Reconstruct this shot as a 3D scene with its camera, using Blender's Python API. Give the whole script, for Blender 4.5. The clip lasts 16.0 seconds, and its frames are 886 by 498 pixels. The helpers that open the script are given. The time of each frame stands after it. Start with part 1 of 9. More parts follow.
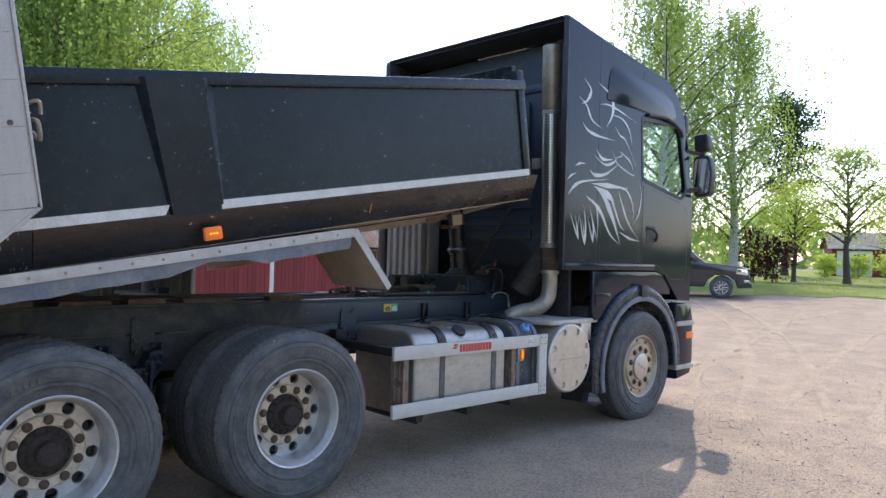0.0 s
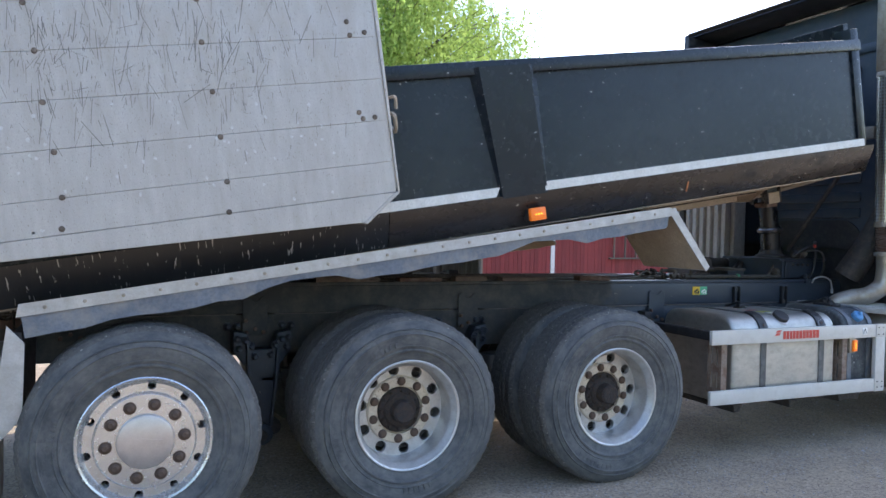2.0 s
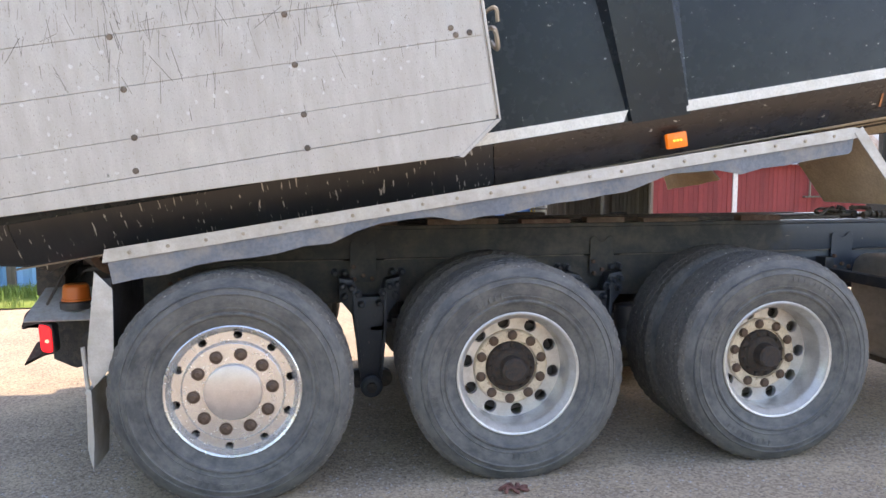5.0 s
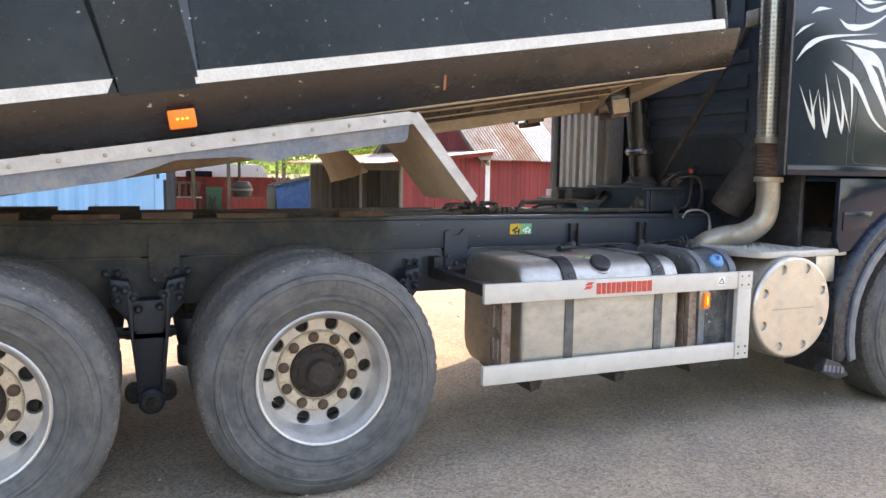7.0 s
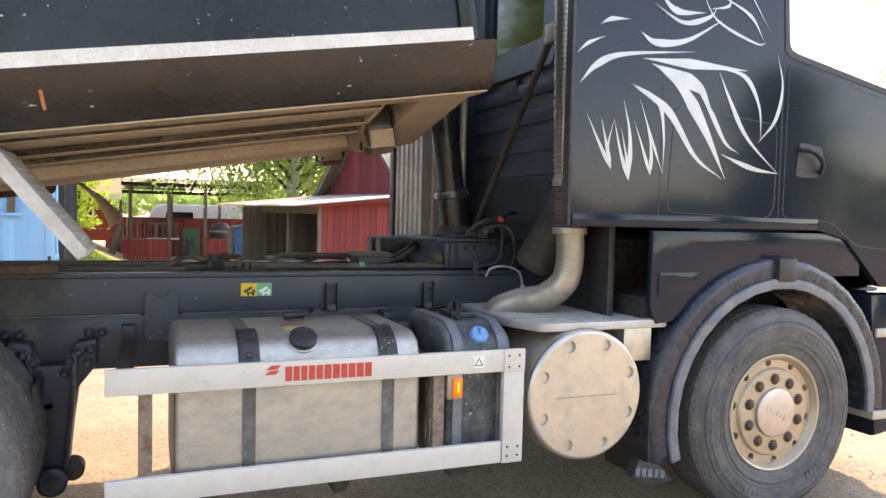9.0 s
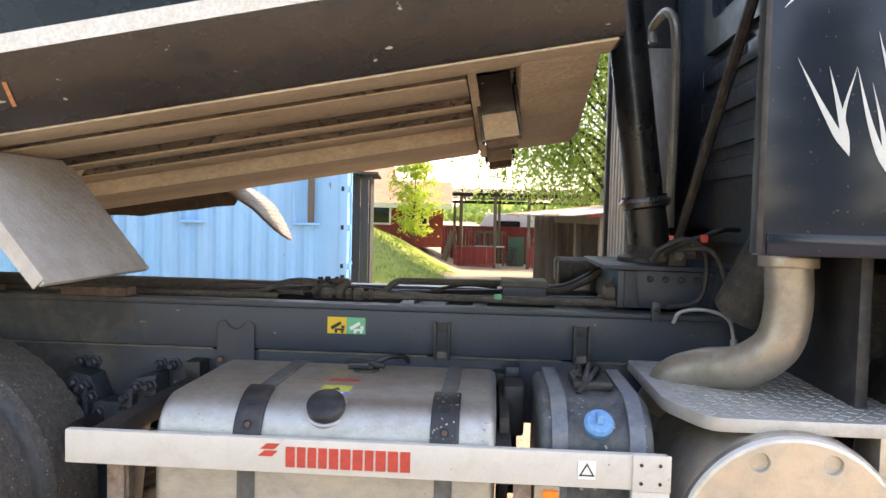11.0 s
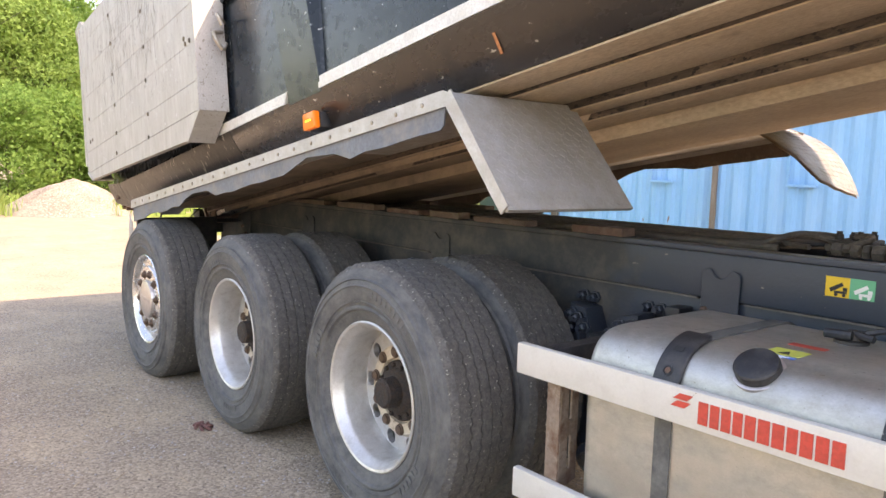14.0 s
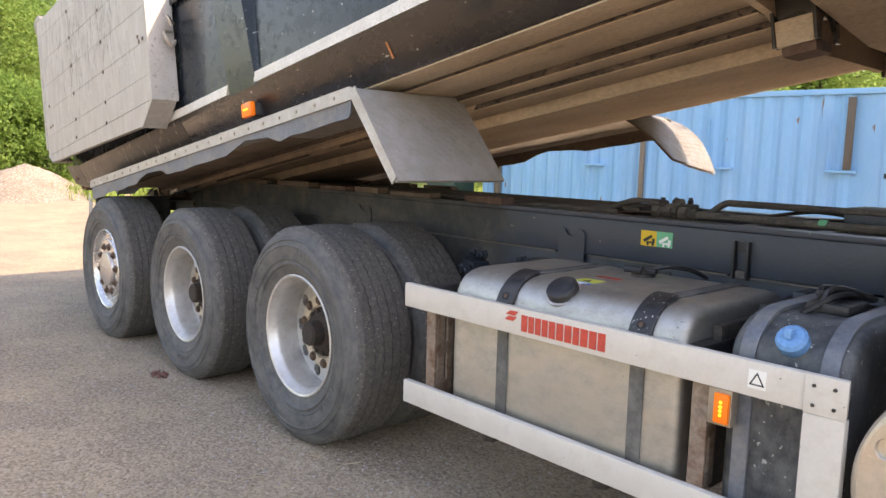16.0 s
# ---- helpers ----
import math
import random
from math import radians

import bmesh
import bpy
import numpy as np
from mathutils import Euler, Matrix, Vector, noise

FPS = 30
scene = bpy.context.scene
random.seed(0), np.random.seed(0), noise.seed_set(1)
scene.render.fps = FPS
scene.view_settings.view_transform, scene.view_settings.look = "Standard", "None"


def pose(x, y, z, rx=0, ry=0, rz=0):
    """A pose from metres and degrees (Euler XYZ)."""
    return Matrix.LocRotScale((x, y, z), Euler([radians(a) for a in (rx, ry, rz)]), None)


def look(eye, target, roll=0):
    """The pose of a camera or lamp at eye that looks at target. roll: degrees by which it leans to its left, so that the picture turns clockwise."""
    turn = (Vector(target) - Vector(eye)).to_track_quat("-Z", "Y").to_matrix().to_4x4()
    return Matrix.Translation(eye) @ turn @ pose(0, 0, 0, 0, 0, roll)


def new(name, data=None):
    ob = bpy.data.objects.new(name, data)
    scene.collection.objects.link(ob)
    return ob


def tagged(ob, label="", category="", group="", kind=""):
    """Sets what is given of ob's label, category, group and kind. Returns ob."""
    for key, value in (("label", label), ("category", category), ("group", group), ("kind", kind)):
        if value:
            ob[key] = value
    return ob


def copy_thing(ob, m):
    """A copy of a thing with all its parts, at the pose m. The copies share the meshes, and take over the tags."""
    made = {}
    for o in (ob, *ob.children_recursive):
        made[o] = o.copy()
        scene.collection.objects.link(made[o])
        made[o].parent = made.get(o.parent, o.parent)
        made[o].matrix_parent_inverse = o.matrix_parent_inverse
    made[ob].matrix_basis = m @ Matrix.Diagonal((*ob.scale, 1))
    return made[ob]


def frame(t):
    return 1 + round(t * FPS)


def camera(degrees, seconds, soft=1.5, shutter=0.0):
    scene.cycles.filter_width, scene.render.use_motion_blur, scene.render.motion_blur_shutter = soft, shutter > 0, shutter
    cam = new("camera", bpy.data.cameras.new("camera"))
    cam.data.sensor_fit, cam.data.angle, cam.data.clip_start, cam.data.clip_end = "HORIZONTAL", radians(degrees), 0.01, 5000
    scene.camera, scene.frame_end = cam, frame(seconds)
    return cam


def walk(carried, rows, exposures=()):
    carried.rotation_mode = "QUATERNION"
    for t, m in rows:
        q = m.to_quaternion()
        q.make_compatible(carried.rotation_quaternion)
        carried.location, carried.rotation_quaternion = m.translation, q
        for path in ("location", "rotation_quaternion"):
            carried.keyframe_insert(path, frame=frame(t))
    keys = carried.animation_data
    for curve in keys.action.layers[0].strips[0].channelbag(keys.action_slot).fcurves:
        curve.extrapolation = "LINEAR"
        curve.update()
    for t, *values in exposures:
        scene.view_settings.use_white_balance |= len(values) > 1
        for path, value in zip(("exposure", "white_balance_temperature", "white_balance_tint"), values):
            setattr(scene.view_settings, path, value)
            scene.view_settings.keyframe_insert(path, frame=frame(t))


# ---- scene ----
cam = camera(62.0, 16.0)
PATH = [
    (0, (-2.508, -5.124, 1.551), (-1.121, -3.683, 1.565), 1.6),
    (0.5, (-2.522, -5.115, 1.54), (-1.192, -3.622, 1.559), 1.7),
    (1, (-2.556, -5.065, 1.539), (-1.343, -3.475, 1.549), 1.7),
    (1.5, (-2.65, -5.019, 1.519), (-1.624, -3.303, 1.511), 1.6),
    (1.6, (-2.681, -5.016, 1.514), (-1.698, -3.274, 1.5), 1.6),
    (2, (-2.802, -4.981, 1.504), (-2.001, -3.149, 1.462), 1.3),
    (2.5, (-2.949, -4.951, 1.495), (-2.385, -3.034, 1.406), 1.2),
    (3, (-3.038, -4.942, 1.466), (-2.669, -2.981, 1.332), 1.0),
    (3.2, (-3.031, -4.931, 1.457), (-2.722, -2.961, 1.303), 0.9),
    (5.3, (-2.073, -4.588, 1.461), (-1.723, -2.629, 1.262), -0.7),
    (5.5, (-1.916, -4.566, 1.451), (-1.515, -2.616, 1.254), -0.6),
    (6, (-1.569, -4.487, 1.445), (-1.041, -2.569, 1.236), -0.2),
    (6.5, (-1.184, -4.354, 1.454), (-0.52, -2.48, 1.235), 0.5),
    (7, (-0.763, -4.392, 1.436), (0.011, -2.56, 1.228), 0.8),
    (7.5, (-0.34, -4.361, 1.448), (0.504, -2.557, 1.264), 0.8),
    (8, (0.065, -4.242, 1.483), (0.932, -2.446, 1.334), 0.8),
    (8.2, (0.239, -4.223, 1.48), (1.1, -2.423, 1.346), 0.9),
    (10.3, (1.717, -3.588, 1.506), (2.012, -1.611, 1.438), 1.1),
    (10.5, (1.791, -3.471, 1.528), (1.983, -1.482, 1.452), 1.1),
    (11, (1.986, -3.234, 1.53), (1.847, -1.241, 1.439), 1.4),
    (11.5, (2.102, -3.0, 1.522), (1.597, -1.068, 1.415), 1.5),
    (12, (2.093, -2.786, 1.531), (1.255, -0.975, 1.399), 1.8),
    (12.5, (2.136, -2.644, 1.533), (1.029, -0.986, 1.373), 1.9),
    (13, (2.196, -2.628, 1.516), (0.883, -1.131, 1.327), 1.7),
    (13.5, (2.257, -2.768, 1.443), (0.801, -1.409, 1.264), 1.7),
    (14, (2.399, -2.867, 1.429), (0.853, -1.616, 1.217), 1.6),
    (14.5, (2.598, -2.856, 1.403), (1.018, -1.655, 1.156), 1.3),
    (15, (2.739, -2.95, 1.4), (1.164, -1.745, 1.137), 1.2),
    (15.5, (2.884, -3.12, 1.389), (1.346, -1.868, 1.131), 1.4),
    (16, (3.085, -3.126, 1.411), (1.613, -1.795, 1.163), 1.5),
]
walk(cam, [(t, look(eye, target, roll)) for t, eye, target, roll in PATH], [(0,1.47,6450,18),(1.0,1.67,6500,18),(1.6,1.8,5900,14),(2.5,2.0,7100,16),(3,2.07,7550,17),(5.5,2.58,7500,20),(6.5,2.65,7800,20),(7.5,2.5,8000,20),(8,2.48,8100,20),(11,2.7,8600,20),(12.5,2.8,8500,21),(14,2.65,8600,22),(16,2.35,8600,22)])

# ---- world, sun ----
SUN = Vector((0.79, 0.46, 1.0)).normalized()
world = bpy.data.worlds.new("sky")
scene.world = world
world.use_nodes = True
wn = world.node_tree.nodes
sky = wn.new("ShaderNodeTexSky")
sky.sky_type = "NISHITA"
sky.sun_disc = False
sky.sun_elevation = math.asin(SUN.z)
sky.sun_rotation = math.atan2(SUN.x, SUN.y)
sky.dust_density = 1.0
sky.air_density = 1.0
world.node_tree.links.new(sky.outputs[0], wn["Background"].inputs[0])
wn["Background"].inputs[1].default_value = 0.15
sun_data = bpy.data.lights.new("sun", "SUN")
sun_data.energy = 1.6
sun_data.angle = radians(0.53)
sun_data.color = (1.0, 0.93, 0.81)
sun = new("sun", sun_data)
sun.matrix_world = look(SUN * 60, (0, 0, 0))


# ---- materials ----
def surf(name, c, c2=None, rough=0.5, metal=0.0, scale=4.0, fine=60.0, bump=0.15, dust=None, dust_at=0.5, dust_soft=0.15,
         fleck=None, fleck_at=0.72, fleck_scale=30.0, vary=0.0, stretch=(1, 1, 1), coat=0.0, rvar=0.12, grain_mix=0.35, spec=0.5):
    """A surface of two colours in broad patches, with fine grain, optional dust in patches and flecks."""
    m = bpy.data.materials.new(name)
    m.use_nodes = True
    nt = m.node_tree
    n, link = nt.nodes, nt.links.new
    bsdf = n["Principled BSDF"]
    co = n.new("ShaderNodeTexCoord")
    mp = n.new("ShaderNodeMapping")
    mp.inputs["Scale"].default_value = stretch
    link(co.outputs["Object"], mp.inputs[0])
    info = n.new("ShaderNodeObjectInfo")
    off = n.new("ShaderNodeVectorMath")
    off.operation = "MULTIPLY_ADD"
    link(info.outputs["Random"], off.inputs[0])
    off.inputs[1].default_value = (17, 31, 13) if vary else (0, 0, 0)
    link(mp.outputs[0], off.inputs[2])

    def noise_at(s, detail=5.0, r=0.6):
        t = n.new("ShaderNodeTexNoise")
        t.inputs["Scale"].default_value, t.inputs["Detail"].default_value, t.inputs["Roughness"].default_value = s, detail, r
        link(off.outputs[0], t.inputs["Vector"])
        return t.outputs[0]

    def ramp(src, a, b):
        t = n.new("ShaderNodeMapRange")
        t.inputs["From Min"].default_value, t.inputs["From Max"].default_value = a, b
        link(src, t.inputs["Value"])
        return t.outputs[0]

    def mix(f, a, b):
        t = n.new("ShaderNodeMix")
        t.data_type = "RGBA"
        if hasattr(f, "links"):
            link(f, t.inputs[0])
        else:
            t.inputs[0].default_value = f
        for k, v in ((6, a), (7, b)):
            if hasattr(v, "links"):
                link(v, t.inputs[k])
            else:
                t.inputs[k].default_value = (*v, 1)
        return t.outputs[2]

    c2 = c2 or tuple(v * 0.7 for v in c)
    broad, grain = noise_at(scale), noise_at(fine, 3.0)
    col = mix(ramp(broad, 0.35, 0.65), c, c2)
    gm = n.new("ShaderNodeMath")
    gm.operation = "MULTIPLY"
    gm.inputs[1].default_value = grain_mix
    link(ramp(grain, 0.40, 0.64), gm.inputs[0])
    col = mix(gm.outputs[0], col, tuple(v * 0.5 for v in c2))
    if vary:
        hsv = n.new("ShaderNodeHueSaturation")
        vr = n.new("ShaderNodeMapRange")
        vr.inputs["To Min"].default_value, vr.inputs["To Max"].default_value = 1 - vary, 1 + vary
        link(info.outputs["Random"], vr.inputs["Value"])
        link(vr.outputs[0], hsv.inputs["Value"])
        link(col, hsv.inputs["Color"])
        col = hsv.outputs[0]
    rsrc = n.new("ShaderNodeMapRange")
    rsrc.inputs["To Min"].default_value, rsrc.inputs["To Max"].default_value = max(0.03, rough - rvar), min(1, rough + rvar)
    link(noise_at(scale * 3), rsrc.inputs["Value"])
    rough_out = rsrc.outputs[0]
    if dust:
        d = ramp(noise_at(scale * 1.7, 8.0, 0.7), dust_at - dust_soft, dust_at + dust_soft)
        col = mix(d, col, dust)
        rm = n.new("ShaderNodeMix")
        link(d, rm.inputs[0]), link(rough_out, rm.inputs[2])
        rm.inputs[3].default_value = 0.9
        rough_out = rm.outputs[0]
    if fleck:
        f = ramp(noise_at(fleck_scale, 2.0), fleck_at, fleck_at + 0.02)
        col = mix(f, col, fleck)
    link(col, bsdf.inputs["Base Color"])
    link(rough_out, bsdf.inputs["Roughness"])
    bsdf.inputs["Metallic"].default_value = metal
    bsdf.inputs["Coat Weight"].default_value = coat
    bsdf.inputs["Specular IOR Level"].default_value = spec
    if bump:
        b = n.new("ShaderNodeBump")
        b.inputs["Strength"].default_value, b.inputs["Distance"].default_value = bump, 0.01
        link(grain, b.inputs["Height"])
        link(b.outputs[0], bsdf.inputs["Normal"])
    return m


def plain(name, c, rough=0.4, metal=0.0, emit=0.0, trans=0.0):
    m = bpy.data.materials.new(name)
    m.use_nodes = True
    b = m.node_tree.nodes["Principled BSDF"]
    b.inputs["Base Color"].default_value = (*c, 1)
    b.inputs["Roughness"].default_value, b.inputs["Metallic"].default_value = rough, metal
    b.inputs["Transmission Weight"].default_value = trans
    if emit:
        b.inputs["Emission Color"].default_value = (*c, 1)
        b.inputs["Emission Strength"].default_value = emit
    return m


DUST = (0.30, 0.25, 0.19)
M_GRAVEL = surf("gravel", (0.365, 0.290, 0.212), (0.305, 0.244, 0.182), rough=0.95, scale=0.9, fine=42, bump=0.7, dust=(0.405, 0.318, 0.220), dust_at=0.58,
                dust_soft=0.14, fleck=(0.13, 0.112, 0.096), fleck_at=0.665, fleck_scale=48, grain_mix=0.5, spec=0.08)
M_STONE = surf("stone", (0.52, 0.47, 0.42), (0.20, 0.18, 0.165), rough=0.9, scale=45, fine=120)
M_GRASS = surf("grass", (0.215, 0.260, 0.062), (0.165, 0.215, 0.048), rough=0.9, scale=0.35, fine=14, bump=0.6, dust=(0.30, 0.28, 0.11), dust_at=0.62, spec=0.05)
M_BLADE = surf("grass_blade", (0.15, 0.235, 0.050), (0.25, 0.31, 0.085), rough=0.8, scale=9, fine=20, bump=0, spec=0.1)
M_PAINT = surf("cab_paint", (0.010, 0.015, 0.028), (0.012, 0.017, 0.031), rough=0.09, scale=9, fine=140, bump=0.0, coat=0.05, rvar=0.02, spec=0.3, grain_mix=0.05, fleck=(0.08, 0.075, 0.068), fleck_at=0.71, fleck_scale=70)
M_ARCH = surf("arch_paint", (0.018, 0.024, 0.036), (0.024, 0.030, 0.042), rough=0.25, scale=6, fine=120, bump=0.03, dust=(0.07, 0.068, 0.064), dust_at=0.68, dust_soft=0.2, grain_mix=0.1)
M_BED = surf("bed_paint", (0.010, 0.015, 0.022), (0.014, 0.021, 0.027), rough=0.26, scale=5, fine=120, bump=0.03, fleck=(0.42, 0.42, 0.40), fleck_at=0.72, fleck_scale=38, dust=(0.035, 0.034, 0.033), dust_at=0.75, spec=0.3)
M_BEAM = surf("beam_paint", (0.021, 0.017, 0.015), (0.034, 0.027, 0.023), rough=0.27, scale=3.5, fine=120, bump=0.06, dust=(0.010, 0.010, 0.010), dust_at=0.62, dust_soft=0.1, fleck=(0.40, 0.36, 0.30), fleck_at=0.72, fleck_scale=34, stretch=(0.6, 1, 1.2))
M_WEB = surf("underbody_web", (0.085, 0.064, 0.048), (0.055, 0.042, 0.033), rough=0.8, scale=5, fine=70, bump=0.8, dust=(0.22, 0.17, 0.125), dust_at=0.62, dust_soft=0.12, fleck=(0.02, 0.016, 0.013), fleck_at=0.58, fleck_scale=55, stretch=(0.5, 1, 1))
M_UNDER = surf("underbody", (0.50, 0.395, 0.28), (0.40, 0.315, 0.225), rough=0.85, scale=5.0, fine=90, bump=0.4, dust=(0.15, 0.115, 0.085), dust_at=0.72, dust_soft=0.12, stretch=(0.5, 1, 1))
M_FRAME = surf("frame_paint", (0.020, 0.029, 0.043), (0.029, 0.037, 0.050), rough=0.42, scale=7, fine=140, bump=0.2, dust=(0.075, 0.072, 0.068), dust_at=0.70, dust_soft=0.2, stretch=(0.8, 1, 0.6), fleck=(0.20, 0.18, 0.15), fleck_at=0.715, fleck_scale=70)
M_RAIL = surf("rail_paint", (0.027, 0.037, 0.053), (0.032, 0.042, 0.058), rough=0.40, scale=4, fine=140, bump=0.12, dust=(0.055, 0.058, 0.062), dust_at=0.72, dust_soft=0.2, stretch=(0.5, 1, 0.6), fleck=(0.20, 0.18, 0.15), fleck_at=0.735, fleck_scale=70, grain_mix=0.15)
M_PIPE = surf("dusty_pipe", (0.115, 0.100, 0.084), (0.075, 0.064, 0.054), rough=0.7, metal=0.2, scale=14, fine=110, bump=0.3, dust=(0.20, 0.165, 0.125), dust_at=0.64)
M_LEDGE = surf("dusty_ledge", (0.17, 0.15, 0.13), (0.10, 0.09, 0.08), rough=0.9, scale=9, fine=90, bump=0.4)
M_COLLAR = surf("worn_collar", (0.34, 0.33, 0.32), (0.10, 0.095, 0.09), rough=0.3, metal=0.85, scale=12, fine=120, bump=0.1)
M_RAM = surf("ram_black", (0.012, 0.012, 0.013), (0.020, 0.020, 0.021), rough=0.28, scale=5, fine=120, bump=0.05, dust=(0.055, 0.050, 0.045), dust_at=0.66, dust_soft=0.15, stretch=(1, 1, 0.5))
M_TRACK = surf("pressed_gravel", (0.435, 0.352, 0.252), (0.36, 0.29, 0.208), rough=0.95, scale=2, fine=60, bump=0.8, grain_mix=0.6, spec=0.05)
M_BLACK = surf("black_plastic", (0.014, 0.015, 0.018), (0.022, 0.022, 0.024), rough=0.45, scale=11, fine=140, bump=0.15, dust=(0.10, 0.09, 0.08), dust_at=0.72, dust_soft=0.25)
M_ADTANK = surf("dusty_plastic", (0.026, 0.030, 0.036), (0.045, 0.050, 0.056), rough=0.5, scale=9, fine=120, bump=0.15, dust=(0.17, 0.175, 0.17), dust_at=0.58, dust_soft=0.2, fleck=(0.34, 0.34, 0.32), fleck_at=0.68, fleck_scale=60, stretch=(1, 1, 0.7))
M_SHOE = surf("rubber_shoe", (0.018, 0.019, 0.021), (0.028, 0.028, 0.029), rough=0.4, scale=11, fine=140, bump=0.15, fleck=(0.36, 0.345, 0.32), fleck_at=0.645, fleck_scale=90)
M_GREASE = surf("greasy_iron", (0.020, 0.019, 0.019), (0.042, 0.036, 0.031), rough=0.6, scale=16, fine=110, bump=0.6, dust=(0.13, 0.10, 0.075), dust_at=0.64)
M_STRAP = surf("dusty_strap", (0.055, 0.056, 0.056), (0.10, 0.098, 0.09), rough=0.6, scale=9, fine=90, bump=0.2, dust=(0.22, 0.21, 0.19), dust_at=0.60, dust_soft=0.2)
M_TYRE = surf("tyre_rubber", (0.044, 0.047, 0.050), (0.074, 0.076, 0.078), rough=0.6, scale=4, fine=46, bump=0.25, dust=(0.175, 0.167, 0.152), dust_at=0.59, dust_soft=0.2, grain_mix=0.42)
M_TREAD = surf("tyre_tread", (0.078, 0.074, 0.070), (0.120, 0.112, 0.103), rough=0.85, scale=26, fine=110, bump=0.7, dust=(0.155, 0.140, 0.120), dust_at=0.62, fleck=(0.33, 0.31, 0.27), fleck_at=0.68, fleck_scale=75, grain_mix=0.8)
M_ALU_RIM = surf("rim_aluminium", (0.66, 0.655, 0.645), (0.58, 0.575, 0.565), rough=0.26, metal=0.8, scale=10, fine=140, bump=0.02, grain_mix=0.08, rvar=0.06)
# dusty front rim; the tan reflection of sunlit ground is put into its colour
M_DUSTY_REFLECT_RIM = surf("rim_dusty", (0.50, 0.42, 0.32), (0.42, 0.35, 0.26), rough=0.42, metal=0.6, scale=10, fine=140, bump=0.02, grain_mix=0.12)
M_STEEL_RIM = surf("rim_silver", (0.60, 0.585, 0.56), (0.52, 0.505, 0.48), rough=0.36, metal=0.6, scale=12, fine=140, bump=0.05, dust=(0.42, 0.38, 0.33), dust_at=0.68, dust_soft=0.2, grain_mix=0.15)
M_REARBEAM = surf("rear_beam_paint", (0.009, 0.009, 0.010), (0.015, 0.014, 0.013), rough=0.36, scale=6, fine=110, bump=0.1, dust=(0.04, 0.035, 0.03), dust_at=0.72, fleck=(0.30, 0.28, 0.25), fleck_at=0.655, fleck_scale=24, stretch=(3.2, 1, 0.28))
M_BEACON = plain("beacon_lens", (0.42, 0.09, 0.01), 0.35)
M_RIM_DISC = surf("rim_disc", (0.72, 0.62, 0.48), (0.58, 0.48, 0.36), rough=0.48, metal=0.35, scale=22, fine=140, bump=0.15, dust=(0.20, 0.115, 0.065), dust_at=0.64, dust_soft=0.08)
M_ALU_CAP = surf("cap_aluminium", (0.60, 0.55, 0.52), (0.53, 0.48, 0.45), rough=0.36, metal=0.75, scale=20, fine=120, bump=0.03, grain_mix=0.1)
M_HUB = surf("hub_iron", (0.026, 0.023, 0.022), (0.042, 0.032, 0.026), rough=0.75, metal=0.1, scale=24, fine=110, bump=0.8, dust=(0.085, 0.048, 0.028), dust_at=0.60)
M_NUT = surf("wheel_nut", (0.085, 0.055, 0.040), (0.13, 0.078, 0.050), rough=0.65, metal=0.25, scale=40, fine=140, bump=0.3)
M_PANEL = surf("bed_aluminium", (0.54, 0.512, 0.475), (0.475, 0.448, 0.412), rough=0.38, metal=0.3, scale=3.0, fine=140, bump=0.06, dust=(0.42, 0.385, 0.335), dust_at=0.55, dust_soft=0.25, fleck=(0.28, 0.25, 0.215), fleck_at=0.645, fleck_scale=60, stretch=(3.5, 1, 0.8), spec=0.4)
M_SCAR = surf("orange_scar", (0.50, 0.20, 0.08), (0.40, 0.15, 0.06), rough=0.7, scale=40, fine=90, bump=0)
M_SCRATCH = surf("scratch_line", (0.25, 0.23, 0.20), (0.16, 0.145, 0.125), rough=0.6, scale=9, fine=60, bump=0)
# pale panel scuffs; also the tail lip's lining, coloured as sunlit
M_SCUFF_SUNLIT = surf("pale_scuff", (0.60, 0.585, 0.56), (0.53, 0.515, 0.49), rough=0.4, metal=0.3, scale=30, fine=90, bump=0.1)
M_HEAP = surf("heap_gravel", (0.34, 0.285, 0.225), (0.25, 0.205, 0.165), rough=0.95, scale=1.6, fine=26, bump=0.8, grain_mix=0.7, spec=0.05, fleck=(0.46, 0.41, 0.35), fleck_at=0.66, fleck_scale=20)
M_CHECK = surf("checker_plate", (0.54, 0.53, 0.51), (0.45, 0.44, 0.42), rough=0.45, metal=0.5, scale=7, fine=130, bump=0.1, dust=(0.42, 0.375, 0.31), dust_at=0.60, dust_soft=0.2, grain_mix=0.18)
M_WHITE = surf("white_bar", (0.60, 0.565, 0.505), (0.56, 0.525, 0.465), rough=0.4, scale=8, fine=120, bump=0.02, dust=(0.47, 0.42, 0.35), dust_at=0.70, dust_soft=0.2, fleck=(0.28, 0.23, 0.18), fleck_at=0.725, fleck_scale=40, grain_mix=0.08)
M_STRIPE = surf("reflective_stripe", (0.72, 0.71, 0.66), (0.62, 0.60, 0.54), rough=0.4, scale=9, fine=120, bump=0.1)
M_TANK = surf("tank_aluminium", (0.52, 0.50, 0.455), (0.465, 0.45, 0.41), rough=0.46, metal=0.9, scale=7, fine=150, bump=0.04, dust=(0.36, 0.34, 0.30), dust_at=0.68, dust_soft=0.25, stretch=(1, 1, 1.6), fleck=(0.30, 0.28, 0.25), fleck_at=0.70, fleck_scale=60, grain_mix=0.15)
M_STEEL = surf("exhaust_steel", (0.42, 0.38, 0.32), (0.36, 0.32, 0.265), rough=0.40, metal=0.7, scale=6, fine=120, bump=0.06, dust=(0.32, 0.26, 0.19), dust_at=0.60, grain_mix=0.15)
